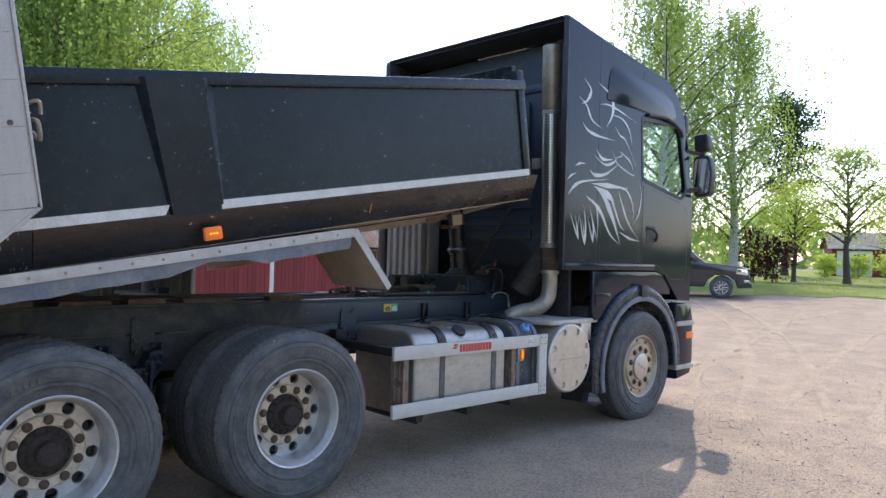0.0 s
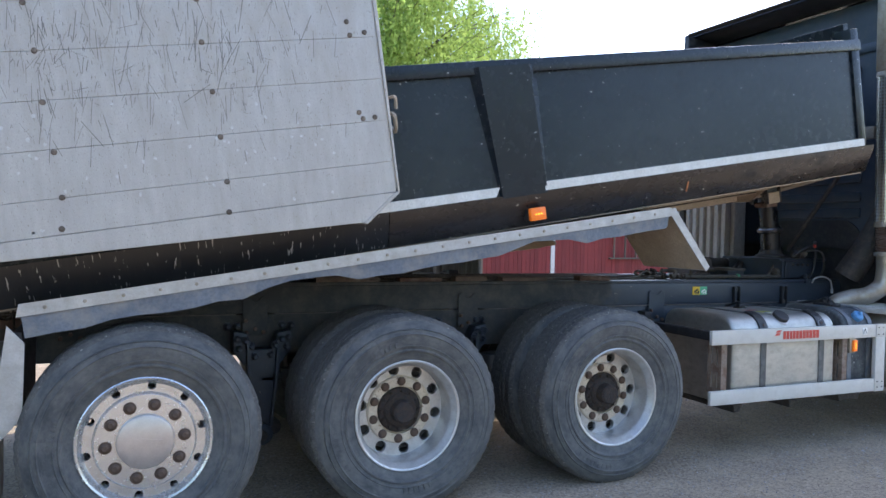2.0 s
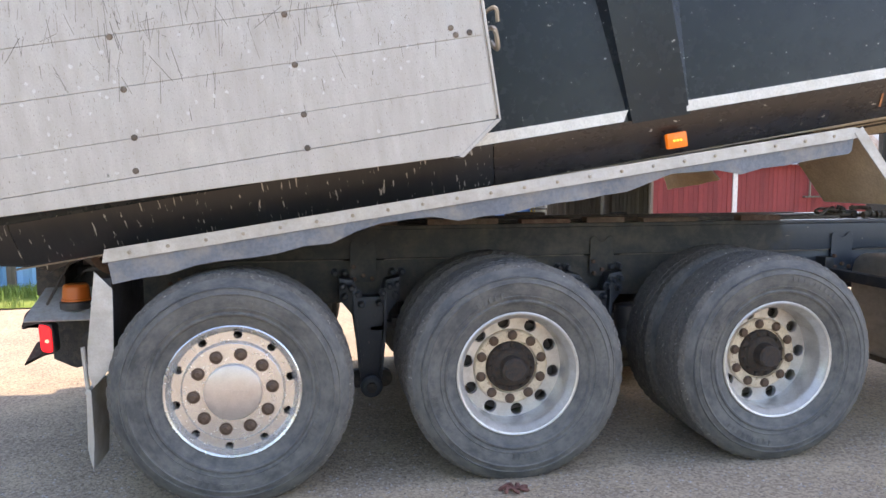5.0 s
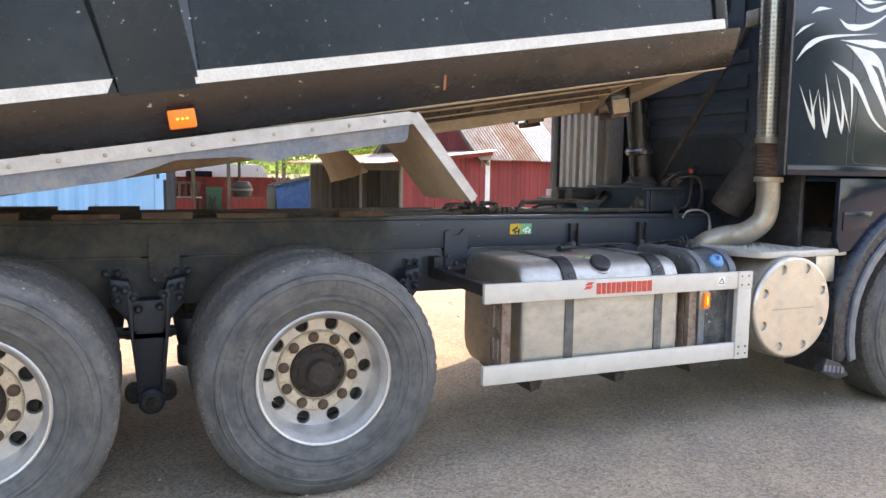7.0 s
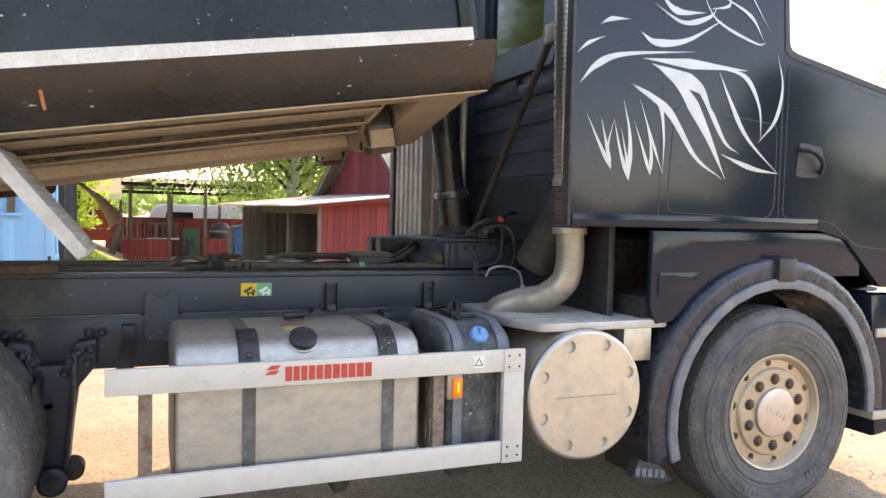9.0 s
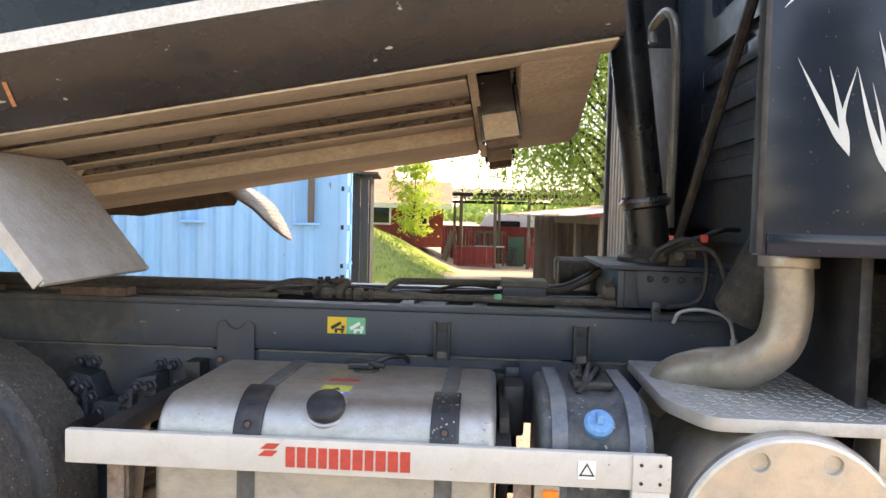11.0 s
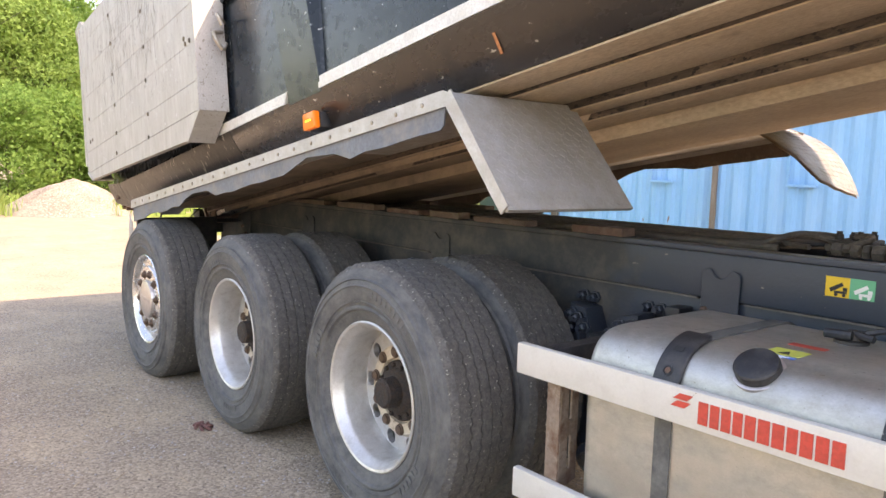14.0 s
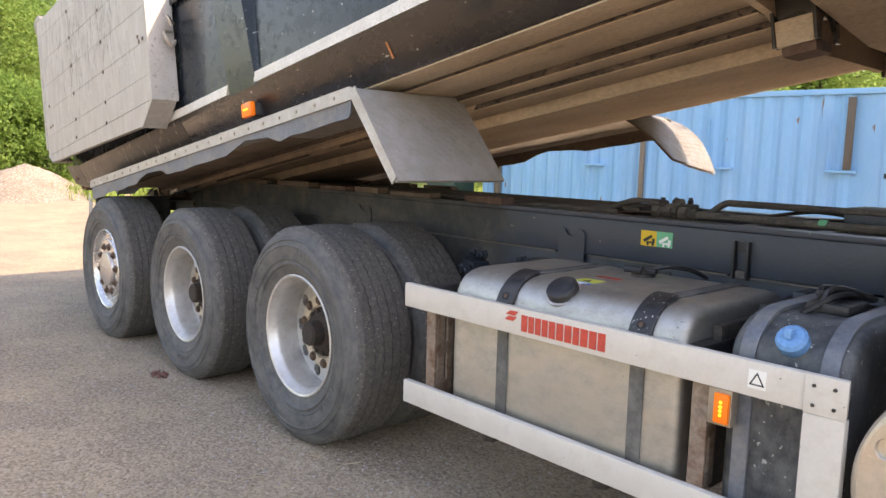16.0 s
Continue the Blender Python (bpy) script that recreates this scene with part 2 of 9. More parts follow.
M_ENDCAP = surf("cap_plate", (0.62, 0.585, 0.53), (0.56, 0.525, 0.47), rough=0.33, metal=0.85, scale=6, fine=120, bump=0.05, dust=(0.46, 0.40, 0.31), dust_at=0.64, dust_soft=0.2, grain_mix=0.12)
# cab paint lightened for sky light on the rear wall, with dust patches
M_CABBACK = surf("cab_back_paint", (0.028, 0.042, 0.062), (0.036, 0.050, 0.068), rough=0.32, scale=6, fine=110, bump=0.03, dust=(0.09, 0.09, 0.085), dust_at=0.68, dust_soft=0.2)
M_GALV = surf("galvanised", (0.50, 0.49, 0.47), (0.40, 0.39, 0.37), rough=0.5, metal=0.35, scale=5, fine=50, bump=0.08, dust=(0.38, 0.33, 0.27), dust_at=0.6, stretch=(1, 1, 0.35))
M_SKIRT = surf("grey_skirt", (0.16, 0.18, 0.21), (0.11, 0.125, 0.15), rough=0.5, scale=5, fine=60, bump=0.1, dust=(0.27, 0.25, 0.22), dust_at=0.6)
M_SILVER = surf("silver_film", (0.50, 0.50, 0.50), (0.43, 0.43, 0.43), rough=0.38, metal=0.55, scale=14, fine=160, bump=0, grain_mix=0.12)
M_POST = surf("rusty_galvanised", (0.34, 0.27, 0.21), (0.22, 0.15, 0.11), rough=0.75, metal=0.2, scale=9, fine=70, bump=0.4, dust=(0.16, 0.085, 0.05), dust_at=0.58, dust_soft=0.1)
M_RUST = surf("rusty_iron", (0.22, 0.10, 0.05), (0.13, 0.065, 0.04), rough=0.9, scale=7, fine=50, bump=0.5)
M_COUPLING = surf("coupling_red", (0.07, 0.026, 0.024), (0.035, 0.02, 0.018), rough=0.6, scale=18, fine=90, bump=0.6, dust=(0.14, 0.11, 0.08), dust_at=0.66)
M_RIVET = surf("dull_rivet", (0.16, 0.125, 0.095), (0.10, 0.075, 0.055), rough=0.7, scale=30, fine=90, bump=0.2, vary=0.4)
M_RUSTPAD = surf("brown_pad", (0.13, 0.070, 0.048), (0.085, 0.050, 0.038), rough=0.85, scale=6, fine=50, bump=0.4, dust=(0.19, 0.15, 0.115), dust_at=0.6)
M_CONT = surf("blue_container_paint", (0.165, 0.40, 0.63), (0.19, 0.43, 0.65), rough=0.5, scale=1.6, fine=60, bump=0.04, dust=(0.27, 0.46, 0.62), dust_at=0.64, dust_soft=0.2,
              fleck=(0.22, 0.13, 0.08), fleck_at=0.72, fleck_scale=9, stretch=(1, 1, 0.2), grain_mix=0.12)
M_RED = surf("falu_red_board", (0.24, 0.035, 0.032), (0.19, 0.03, 0.028), rough=0.85, scale=2.5, fine=40, bump=0.35, vary=0.16, stretch=(4, 4, 0.4))
M_OLDWOOD = surf("grey_board", (0.19, 0.155, 0.12), (0.12, 0.095, 0.07), rough=0.9, scale=3, fine=40, bump=0.4, vary=0.3, stretch=(5, 5, 0.4))
M_DARKWOOD = surf("dark_board", (0.045, 0.042, 0.04), (0.03, 0.028, 0.026), rough=0.9, scale=3, fine=40, bump=0.4, vary=0.3, stretch=(5, 5, 0.4))
M_GUARD = surf("heat_guard_steel", (0.58, 0.55, 0.50), (0.5, 0.47, 0.42), rough=0.32, metal=0.9, scale=6, fine=80, bump=0.03)
M_TRIM = surf("white_trim", (0.74, 0.72, 0.68), (0.66, 0.64, 0.6), rough=0.7, scale=5, fine=40, bump=0.1)
M_ROOFS = [surf("sheet_light", (0.52, 0.52, 0.51), (0.40, 0.40, 0.39), rough=0.5, metal=0.4, scale=1.5, fine=40, bump=0.1, dust=(0.34, 0.2, 0.12), dust_at=0.7, stretch=(1, 1, 1)),
           surf("sheet_rusty", (0.34, 0.17, 0.09), (0.40, 0.27, 0.18), rough=0.8, metal=0.1, scale=1.8, fine=40, bump=0.15, dust=(0.45, 0.40, 0.33), dust_at=0.6),
           surf("sheet_mixed", (0.42, 0.31, 0.22), (0.30, 0.15, 0.09), rough=0.75, metal=0.15, scale=2.0, fine=40, bump=0.15, dust=(0.47, 0.44, 0.38), dust_at=0.52)]
M_GLASS = plain("window_glass", (0.85, 0.95, 0.9), 0.02, 0, 0, 1.0)
M_GLASS.node_tree.nodes["Principled BSDF"].inputs["IOR"].default_value = 1.12
M_DARKGLASS = plain("dark_glass", (0.01, 0.012, 0.014), 0.06)
M_MIRROR = plain("mirror_glass", (0.8, 0.82, 0.82), 0.03, 1.0)
M_CHROME = plain("chrome", (0.7, 0.7, 0.7), 0.12, 1.0)
M_AMBER = plain("amber_lens", (0.80, 0.17, 0.012), 0.3, 0, 0.06)
M_AMBERLIT = plain("amber_light", (1.0, 0.36, 0.03), 0.3, 0, 0.8)
M_REDLENS = plain("red_lens", (0.62, 0.012, 0.018), 0.2, 0, 0.35)
M_REDLIT = plain("red_light", (1.0, 0.08, 0.06), 0.3, 0, 2.0)
M_REDPRINT = surf("red_print", (0.60, 0.06, 0.04), (0.52, 0.06, 0.04), rough=0.45, scale=20, fine=90, bump=0)
M_YELLOW = surf("yellow_paint", (0.72, 0.42, 0.02), (0.6, 0.34, 0.02), rough=0.5, scale=5, fine=50, bump=0.1)
M_GREENLABEL = plain("green_label", (0.10, 0.42, 0.22), 0.5)
M_YELLOWLABEL = plain("yellow_label", (0.74, 0.46, 0.03), 0.5)
M_LIMELABEL = plain("lime_label", (0.58, 0.58, 0.10), 0.5)
M_PAD = surf("dusty_pad", (0.095, 0.068, 0.052), (0.14, 0.095, 0.068), rough=0.85, scale=9, fine=90, bump=0.5, dust=(0.20, 0.16, 0.12), dust_at=0.64)
M_WHITELABEL = plain("white_label", (0.78, 0.77, 0.72), 0.5)
M_BLUELABEL = plain("blue_label", (0.07, 0.20, 0.55), 0.5)
M_BLUECAP = surf("blue_cap", (0.13, 0.34, 0.62), (0.11, 0.3, 0.56), rough=0.5, scale=20, fine=90, bump=0.05)
M_TARP = surf("blue_tarp", (0.10, 0.24, 0.50), (0.07, 0.17, 0.38), rough=0.5, scale=4, fine=40, bump=0.15, dust=(0.25, 0.28, 0.33), dust_at=0.65)
M_INK = plain("black_print", (0.015, 0.015, 0.015), 0.5)
M_BARK = surf("birch_bark", (0.62, 0.60, 0.56), (0.45, 0.43, 0.40), rough=0.85, scale=4, fine=30, bump=0.4, dust=(0.05, 0.045, 0.04), dust_at=0.60, dust_soft=0.04, stretch=(1, 1, 3.5))
M_DARKBARK = surf("dark_bark", (0.11, 0.085, 0.065), (0.07, 0.055, 0.045), rough=0.9, scale=5, fine=30, bump=0.6, stretch=(2, 2, 0.5))


def round_grain(m, across, along):
    """Runs a material's pattern in circles about the object's y axis."""
    nt = m.node_tree
    n, link = nt.nodes, nt.links.new
    mp = next(q for q in n if q.type == "MAPPING")
    co = next(q for q in n if q.type == "TEX_COORD")
    sep, com = n.new("ShaderNodeSeparateXYZ"), n.new("ShaderNodeCombineXYZ")
    link(co.outputs["Object"], sep.inputs[0])

    def calc(op, a, b=None):
        t = n.new("ShaderNodeMath")
        t.operation = op
        link(a, t.inputs[0])
        if hasattr(b, "links"):
            link(b, t.inputs[1])
        elif b is not None:
            t.inputs[1].default_value = b
        return t.outputs[0]
    xx, zz = sep.outputs[0], sep.outputs[2]
    rad = calc("SQRT", calc("ADD", calc("MULTIPLY", xx, xx), calc("MULTIPLY", zz, zz)))
    link(calc("MULTIPLY", rad, across), com.inputs[0])
    link(calc("MULTIPLY", calc("ARCTAN2", zz, xx), along), com.inputs[1])
    link(calc("MULTIPLY", sep.outputs[1], across), com.inputs[2])
    link(com.outputs[0], mp.inputs[0])


round_grain(M_TYRE, 2.6, 0.6)


def pebbled(m, scale, lo, hi):
    """Breaks a material's colour into small stones, each a little lighter or darker, with rounded relief."""
    nt = m.node_tree
    n, link = nt.nodes, nt.links.new
    bsdf = n["Principled BSDF"]
    co = next(q for q in n if q.type == "TEX_COORD")
    vor = n.new("ShaderNodeTexVoronoi")
    vor.inputs["Scale"].default_value = scale
    link(co.outputs["Object"], vor.inputs["Vector"])
    sep = n.new("ShaderNodeSeparateColor")
    link(vor.outputs["Color"], sep.inputs[0])
    mr = n.new("ShaderNodeMapRange")
    mr.inputs["To Min"].default_value, mr.inputs["To Max"].default_value = lo, hi
    link(sep.outputs[0], mr.inputs["Value"])
    hsv = n.new("ShaderNodeHueSaturation")
    link(mr.outputs[0], hsv.inputs["Value"])
    link(bsdf.inputs["Base Color"].links[0].from_socket, hsv.inputs["Color"])
    link(hsv.outputs[0], bsdf.inputs["Base Color"])
    b = n.new("ShaderNodeBump")
    b.invert = True
    b.inputs["Strength"].default_value, b.inputs["Distance"].default_value = 0.6, 0.004
    link(vor.outputs["Distance"], b.inputs["Height"])
    link(bsdf.inputs["Normal"].links[0].from_socket, b.inputs["Normal"])
    link(b.outputs[0], bsdf.inputs["Normal"])


def mottled_end(m, x0, x1, c, c2):
    """Mottled second colour towards a part's rear, caked mud on the rails, with a torn edge between x1 and x0."""
    nt = m.node_tree
    n, link = nt.nodes, nt.links.new
    bsdf = n["Principled BSDF"]
    co = next(q for q in n if q.type == "TEX_COORD")
    sep, nz = n.new("ShaderNodeSeparateXYZ"), n.new("ShaderNodeTexNoise")
    link(co.outputs["Object"], sep.inputs[0])
    link(co.outputs["Object"], nz.inputs["Vector"])
    nz.inputs["Scale"].default_value, nz.inputs["Detail"].default_value = 7.0, 8.0
    shift = n.new("ShaderNodeMath")
    shift.operation = "MULTIPLY_ADD"
    link(nz.outputs[0], shift.inputs[0])
    shift.inputs[1].default_value = 0.5
    link(sep.outputs[0], shift.inputs[2])
    mr = n.new("ShaderNodeMapRange")
    mr.inputs["From Min"].default_value, mr.inputs["From Max"].default_value = x1 + 0.25, x0 + 0.25
    link(shift.outputs[0], mr.inputs["Value"])
    grit = n.new("ShaderNodeTexNoise")
    grit.inputs["Scale"].default_value, grit.inputs["Detail"].default_value, grit.inputs["Roughness"].default_value = 5.0, 12.0, 0.75
    link(co.outputs["Object"], grit.inputs["Vector"])
    pick = n.new("ShaderNodeMapRange")
    pick.inputs["From Min"].default_value, pick.inputs["From Max"].default_value = 0.44, 0.66
    link(grit.outputs[0], pick.inputs["Value"])
    mud, mx = n.new("ShaderNodeMix"), n.new("ShaderNodeMix")
    mud.data_type = mx.data_type = "RGBA"
    link(pick.outputs[0], mud.inputs[0])
    mud.inputs[6].default_value, mud.inputs[7].default_value = (*c, 1), (*c2, 1)
    link(mr.outputs[0], mx.inputs[0])
    link(bsdf.inputs["Base Color"].links[0].from_socket, mx.inputs[6])
    link(mud.outputs[2], mx.inputs[7])
    link(mx.outputs[2], bsdf.inputs["Base Color"])
    rm = n.new("ShaderNodeMix")
    link(mr.outputs[0], rm.inputs[0])
    link(bsdf.inputs["Roughness"].links[0].from_socket, rm.inputs[2])
    rm.inputs[3].default_value = 0.85
    link(rm.outputs[0], bsdf.inputs["Roughness"])


mottled_end(M_RAIL, 0.50, 0.62, (0.042, 0.044, 0.046), (0.105, 0.095, 0.078))
# underbody turns a mottled darker brown towards the rear
mottled_end(M_UNDER, 2.3, 3.5, (0.25, 0.195, 0.145), (0.14, 0.108, 0.082))
pebbled(M_GRAVEL, 85, 0.74, 1.25)
pebbled(M_TRACK, 95, 0.75, 1.3)
pebbled(M_HEAP, 40, 0.75, 1.3)


def leaf_material(name, c, c2):
    m = surf(name, c, c2, rough=0.7, scale=0.9, fine=9, bump=0, spec=0.15)
    nt = m.node_tree
    b = nt.nodes["Principled BSDF"]
    tr = nt.nodes.new("ShaderNodeBsdfTranslucent")
    mx = nt.nodes.new("ShaderNodeMixShader")
    mx.inputs[0].default_value = 0.58
    src = b.inputs["Base Color"].links[0].from_socket
    nt.links.new(src, tr.inputs[0])
    nt.links.new(b.outputs[0], mx.inputs[1])
    nt.links.new(tr.outputs[0], mx.inputs[2])
    nt.links.new(mx.outputs[0], nt.nodes["Material Output"].inputs[0])
    return m


M_LEAF_BIRCH = leaf_material("birch_leaf", (0.40, 0.50, 0.13), (0.28, 0.40, 0.10))
M_LEAF_LIGHT = leaf_material("young_leaf", (0.50, 0.60, 0.12), (0.40, 0.52, 0.09))
M_LEAF_WOOD = leaf_material("wood_leaf", (0.24, 0.35, 0.09), (0.30, 0.42, 0.13))
M_LEAF_FRESH = leaf_material("fresh_leaf", (0.25, 0.385, 0.105), (0.19, 0.31, 0.08))
M_NEEDLE = leaf_material("pine_needle", (0.04, 0.08, 0.035), (0.03, 0.06, 0.03))


# ---- mesh helpers ----
def box(bm, x0, x1, y0, y1, z0, z1, bevel=0.0, m=None):
    r = bmesh.ops.create_cube(bm, size=1.0)
    vs = r["verts"]
    t = Matrix.LocRotScale(((x0 + x1) / 2, (y0 + y1) / 2, (z0 + z1) / 2), None, (abs(x1 - x0), abs(y1 - y0), abs(z1 - z0)))
    bmesh.ops.transform(bm, matrix=t, verts=vs)
    if bevel:
        es = list({e for v in vs for e in v.link_edges})
        r = bmesh.ops.bevel(bm, geom=es, offset=bevel, segments=2, affect="EDGES", profile=0.6)
        vs = list({v for f in r["faces"] for v in f.verts} | {v for v in vs if v.is_valid})
    if m is not None:
        bmesh.ops.transform(bm, matrix=m, verts=vs)
    return bm


def bx(*a, **k):
    return box(bmesh.new(), *a, **k)


def prism(bm, pts, axis, a, b, bevel=0.0, seg=2):
    """A polygon of (u, v) pairs drawn out along axis from a to b: axis x takes (y, z), y takes (x, z), z takes (x, y)."""
    def at(u, v, w):
        return {"x": (w, u, v), "y": (u, w, v), "z": (u, v, w)}[axis]
    lo = [bm.verts.new(at(u, v, a)) for u, v in pts]
    hi = [bm.verts.new(at(u, v, b)) for u, v in pts]
    n = len(pts)
    fs = [bm.faces.new(lo), bm.faces.new(hi[::-1])]
    fs += [bm.faces.new((lo[i], hi[i], hi[(i + 1) % n], lo[(i + 1) % n])) for i in range(n)]
    bmesh.ops.recalc_face_normals(bm, faces=fs)
    if bevel:
        es = [e for f in fs[:2] for e in f.edges]
        bmesh.ops.bevel(bm, geom=es, offset=bevel, segments=seg, affect="EDGES", profile=0.6)
    return bm


def pr(*a, **k):
    return prism(bmesh.new(), *a, **k)


def lathe(bm, prof, n=48, c=(0, 0, 0), axis="y", closed=False, wave=None, dent=None):
    """Turns (radius, along) pairs round an axis through c."""
    rings = []
    for k, (r, w) in enumerate(prof):
        ring = []
        for i in range(n):
            a = 2 * math.pi * i / n
            ww = w + (wave(k, a) if wave else 0.0)
            q = r - (dent(k, i) if dent else 0.0)
            u, v = q * math.cos(a), q * math.sin(a)
            p = {"y": (u, ww, v), "x": (ww, u, v), "z": (u, v, ww)}[axis]
            ring.append(bm.verts.new((c[0] + p[0], c[1] + p[1], c[2] + p[2])))
        rings.append(ring)
    fs = []
    pairs = list(zip(rings, rings[1:])) + ([(rings[-1], rings[0])] if closed else [])
    for p, q in pairs:
        for i in range(n):
            fs.append(bm.faces.new((p[i], p[(i + 1) % n], q[(i + 1) % n], q[i])))
    if not closed:
        for ring in (rings[0], rings[-1]):
            fs.append(bm.faces.new(ring))
    bmesh.ops.recalc_face_normals(bm, faces=fs)
    return bm


def la(*a, **k):
    return lathe(bmesh.new(), *a, **k)


def tube(bm, pts, r, n=10):
    """A round pipe through points; r a number or one per point."""
    pts = [Vector(p) for p in pts]
    rs = r if isinstance(r, (list, tuple)) else [r] * len(pts)
    rings, up = [], Vector((0.31, 0.17, 0.93))
    for i, p in enumerate(pts):
        d = (pts[min(i + 1, len(pts) - 1)] - pts[max(i - 1, 0)]).normalized()
        u = d.cross(up)
        u = u.normalized() if u.length > 1e-4 else d.orthogonal().normalized()
        v = d.cross(u)
        rings.append([bm.verts.new(p + rs[i] * (math.cos(2 * math.pi * k / n) * u + math.sin(2 * math.pi * k / n) * v)) for k in range(n)])
    for p, q in zip(rings, rings[1:]):
        for i in range(n):
            bm.faces.new((p[i], p[(i + 1) % n], q[(i + 1) % n], q[i]))
    bm.faces.new(rings[0][::-1]), bm.faces.new(rings[-1])
    return bm


def tu(*a, **k):
    return tube(bmesh.new(), *a, **k)


def curve_pts(pts, n=8):
    """A smooth line through points (Catmull-Rom)."""
    p = [Vector(q) for q in pts]
    p = [2 * p[0] - p[1]] + p + [2 * p[-1] - p[-2]]
    out = []
    for i in range(1, len(p) - 2):
        for k in range(n):
            t = k / n
            out.append(0.5 * (2 * p[i] + (p[i + 1] - p[i - 1]) * t + (2 * p[i - 1] - 5 * p[i] + 4 * p[i + 1] - p[i + 2]) * t * t
                              + (3 * p[i] - p[i - 1] - 3 * p[i + 1] + p[i + 2]) * t ** 3))
    return out + [p[-2]]


def holed(bm, outer, holes, axis, a, b):
    """A flat plate with holes, of thickness a to b along axis."""
    def at(u, v, w):
        return {"x": (w, u, v), "y": (u, w, v), "z": (u, v, w)}[axis]
    for w in (a, b):
        es = []
        for loop in [outer, *holes]:
            vs = [bm.verts.new(at(u, v, w)) for u, v in loop]
            es += [bm.edges.new((vs[i], vs[(i + 1) % len(vs)])) for i in range(len(vs))]
        bmesh.ops.triangle_fill(bm, edges=es, use_beauty=True)
    for loop in [outer, *holes]:
        n = len(loop)
        for i in range(n):
            (u, v), (s, t) = loop[i], loop[(i + 1) % n]
            bm.faces.new([bm.verts.new(at(*q)) for q in ((u, v, a), (s, t, a), (s, t, b), (u, v, b))])
    bmesh.ops.remove_doubles(bm, verts=bm.verts, dist=1e-5)
    bmesh.ops.recalc_face_normals(bm, faces=bm.faces)
    return bm


def round_poly(pts, r, n=4):
    """A polygon with its corners rounded off."""
    out = []
    for i, p in enumerate(pts):
        p, a, b = Vector(p), Vector(pts[i - 1]), Vector(pts[(i + 1) % len(pts)])
        ra = min(r, (a - p).length * 0.45, (b - p).length * 0.45)
        s, e = p + (a - p).normalized() * ra, p + (b - p).normalized() * ra
        out += [tuple((1 - t) ** 2 * s + 2 * t * (1 - t) * p + t * t * e) for t in (k / n for k in range(n + 1))]
    return out


def mesh_of(name, bm, material, smooth=30):
    me = bpy.data.meshes.new(name)
    bm.to_mesh(me)
    bm.free()
    me.materials.append(material)
    if smooth:
        me.shade_smooth()
        me.set_sharp_from_angle(angle=radians(smooth))
    return me


def part(name, bm, material, parent, label="", smooth=30):
    ob = new(name, mesh_of(name, bm, material, smooth))
    ob.parent = parent
    if label:
        tagged(ob, label)
    return ob


def again(ob, parent, m=None):
    """The same mesh once more, as a part of its own."""
    o = new(ob.name.split(".")[0], ob.data)
    o.parent = parent
    if m is not None:
        o.matrix_basis = m
    return o


def thing(name, label, category, group="", kind="", at=None):
    ob = new(name)
    if at is not None:
        ob.matrix_basis = at
    return tagged(ob, label, category, group, kind)


def solid(name, bm, material, label="", category="", group="", kind="", smooth=30, at=None):
    ob = new(name, mesh_of(name, bm, material, smooth))
    if at is not None:
        ob.matrix_basis = at
    return tagged(ob, label, category, group, kind)


# ---- ground ----
def smoothstep(a, b, v):
    t = min(1.0, max(0.0, (v - a) / (b - a)))
    return t * t * (3 - 2 * t)


def height(x, y):
    """The yard is level under the truck, falls gently beyond the shed and rises a little towards the lawn."""
    z = -1.0 * smoothstep(8.0, 34.0, y) * (1 - smoothstep(12, 25, x)) + 0.55 * smoothstep(8.0, 34.0, x)
    z -= 0.30 * smoothstep(3.6, 7.0, y) * smoothstep(-1.0, 3.5, -x) * (1 - smoothstep(10.0, 14.0, y))
    z += 1.9 * smoothstep(-0.8, 3.6, -x) * smoothstep(9.8, 17.0, y) * (1 - 0.3 * smoothstep(24, 40, y))
    return z


def build_ground():
    n = 230
    axis = [1.6 * math.sinh(8.0 * (2 * i / n - 1)) for i in range(n + 1)]
    vs = []
    for y in axis:
        for x in axis:
            xx, yy = x, y - 1.0
            z = height(xx, yy) + 0.010 * noise.noise((xx * 0.9, yy * 0.9, 0)) + 0.006 * noise.noise((xx * 3.1, yy * 3.1, 4))
            if -3.5 < xx < 5 and -1.6 < yy < 1.6:
                z = height(xx, yy) + 0.004 * noise.noise((xx * 3, yy * 3, 4))
            vs.append((xx, yy, z))
    w = n + 1
    fs = [(j * w + i, j * w + i + 1, (j + 1) * w + i + 1, (j + 1) * w + i) for j in range(n) for i in range(n)]
    me = bpy.data.meshes.new("ground")
    me.from_pydata(vs, [], fs)
    me.materials.append(M_GRAVEL)
    me.shade_smooth()
    return tagged(new("ground", me), "dry sandy gravel yard with wheel tracks and loose stones", "ground", kind="structure")


build_ground()


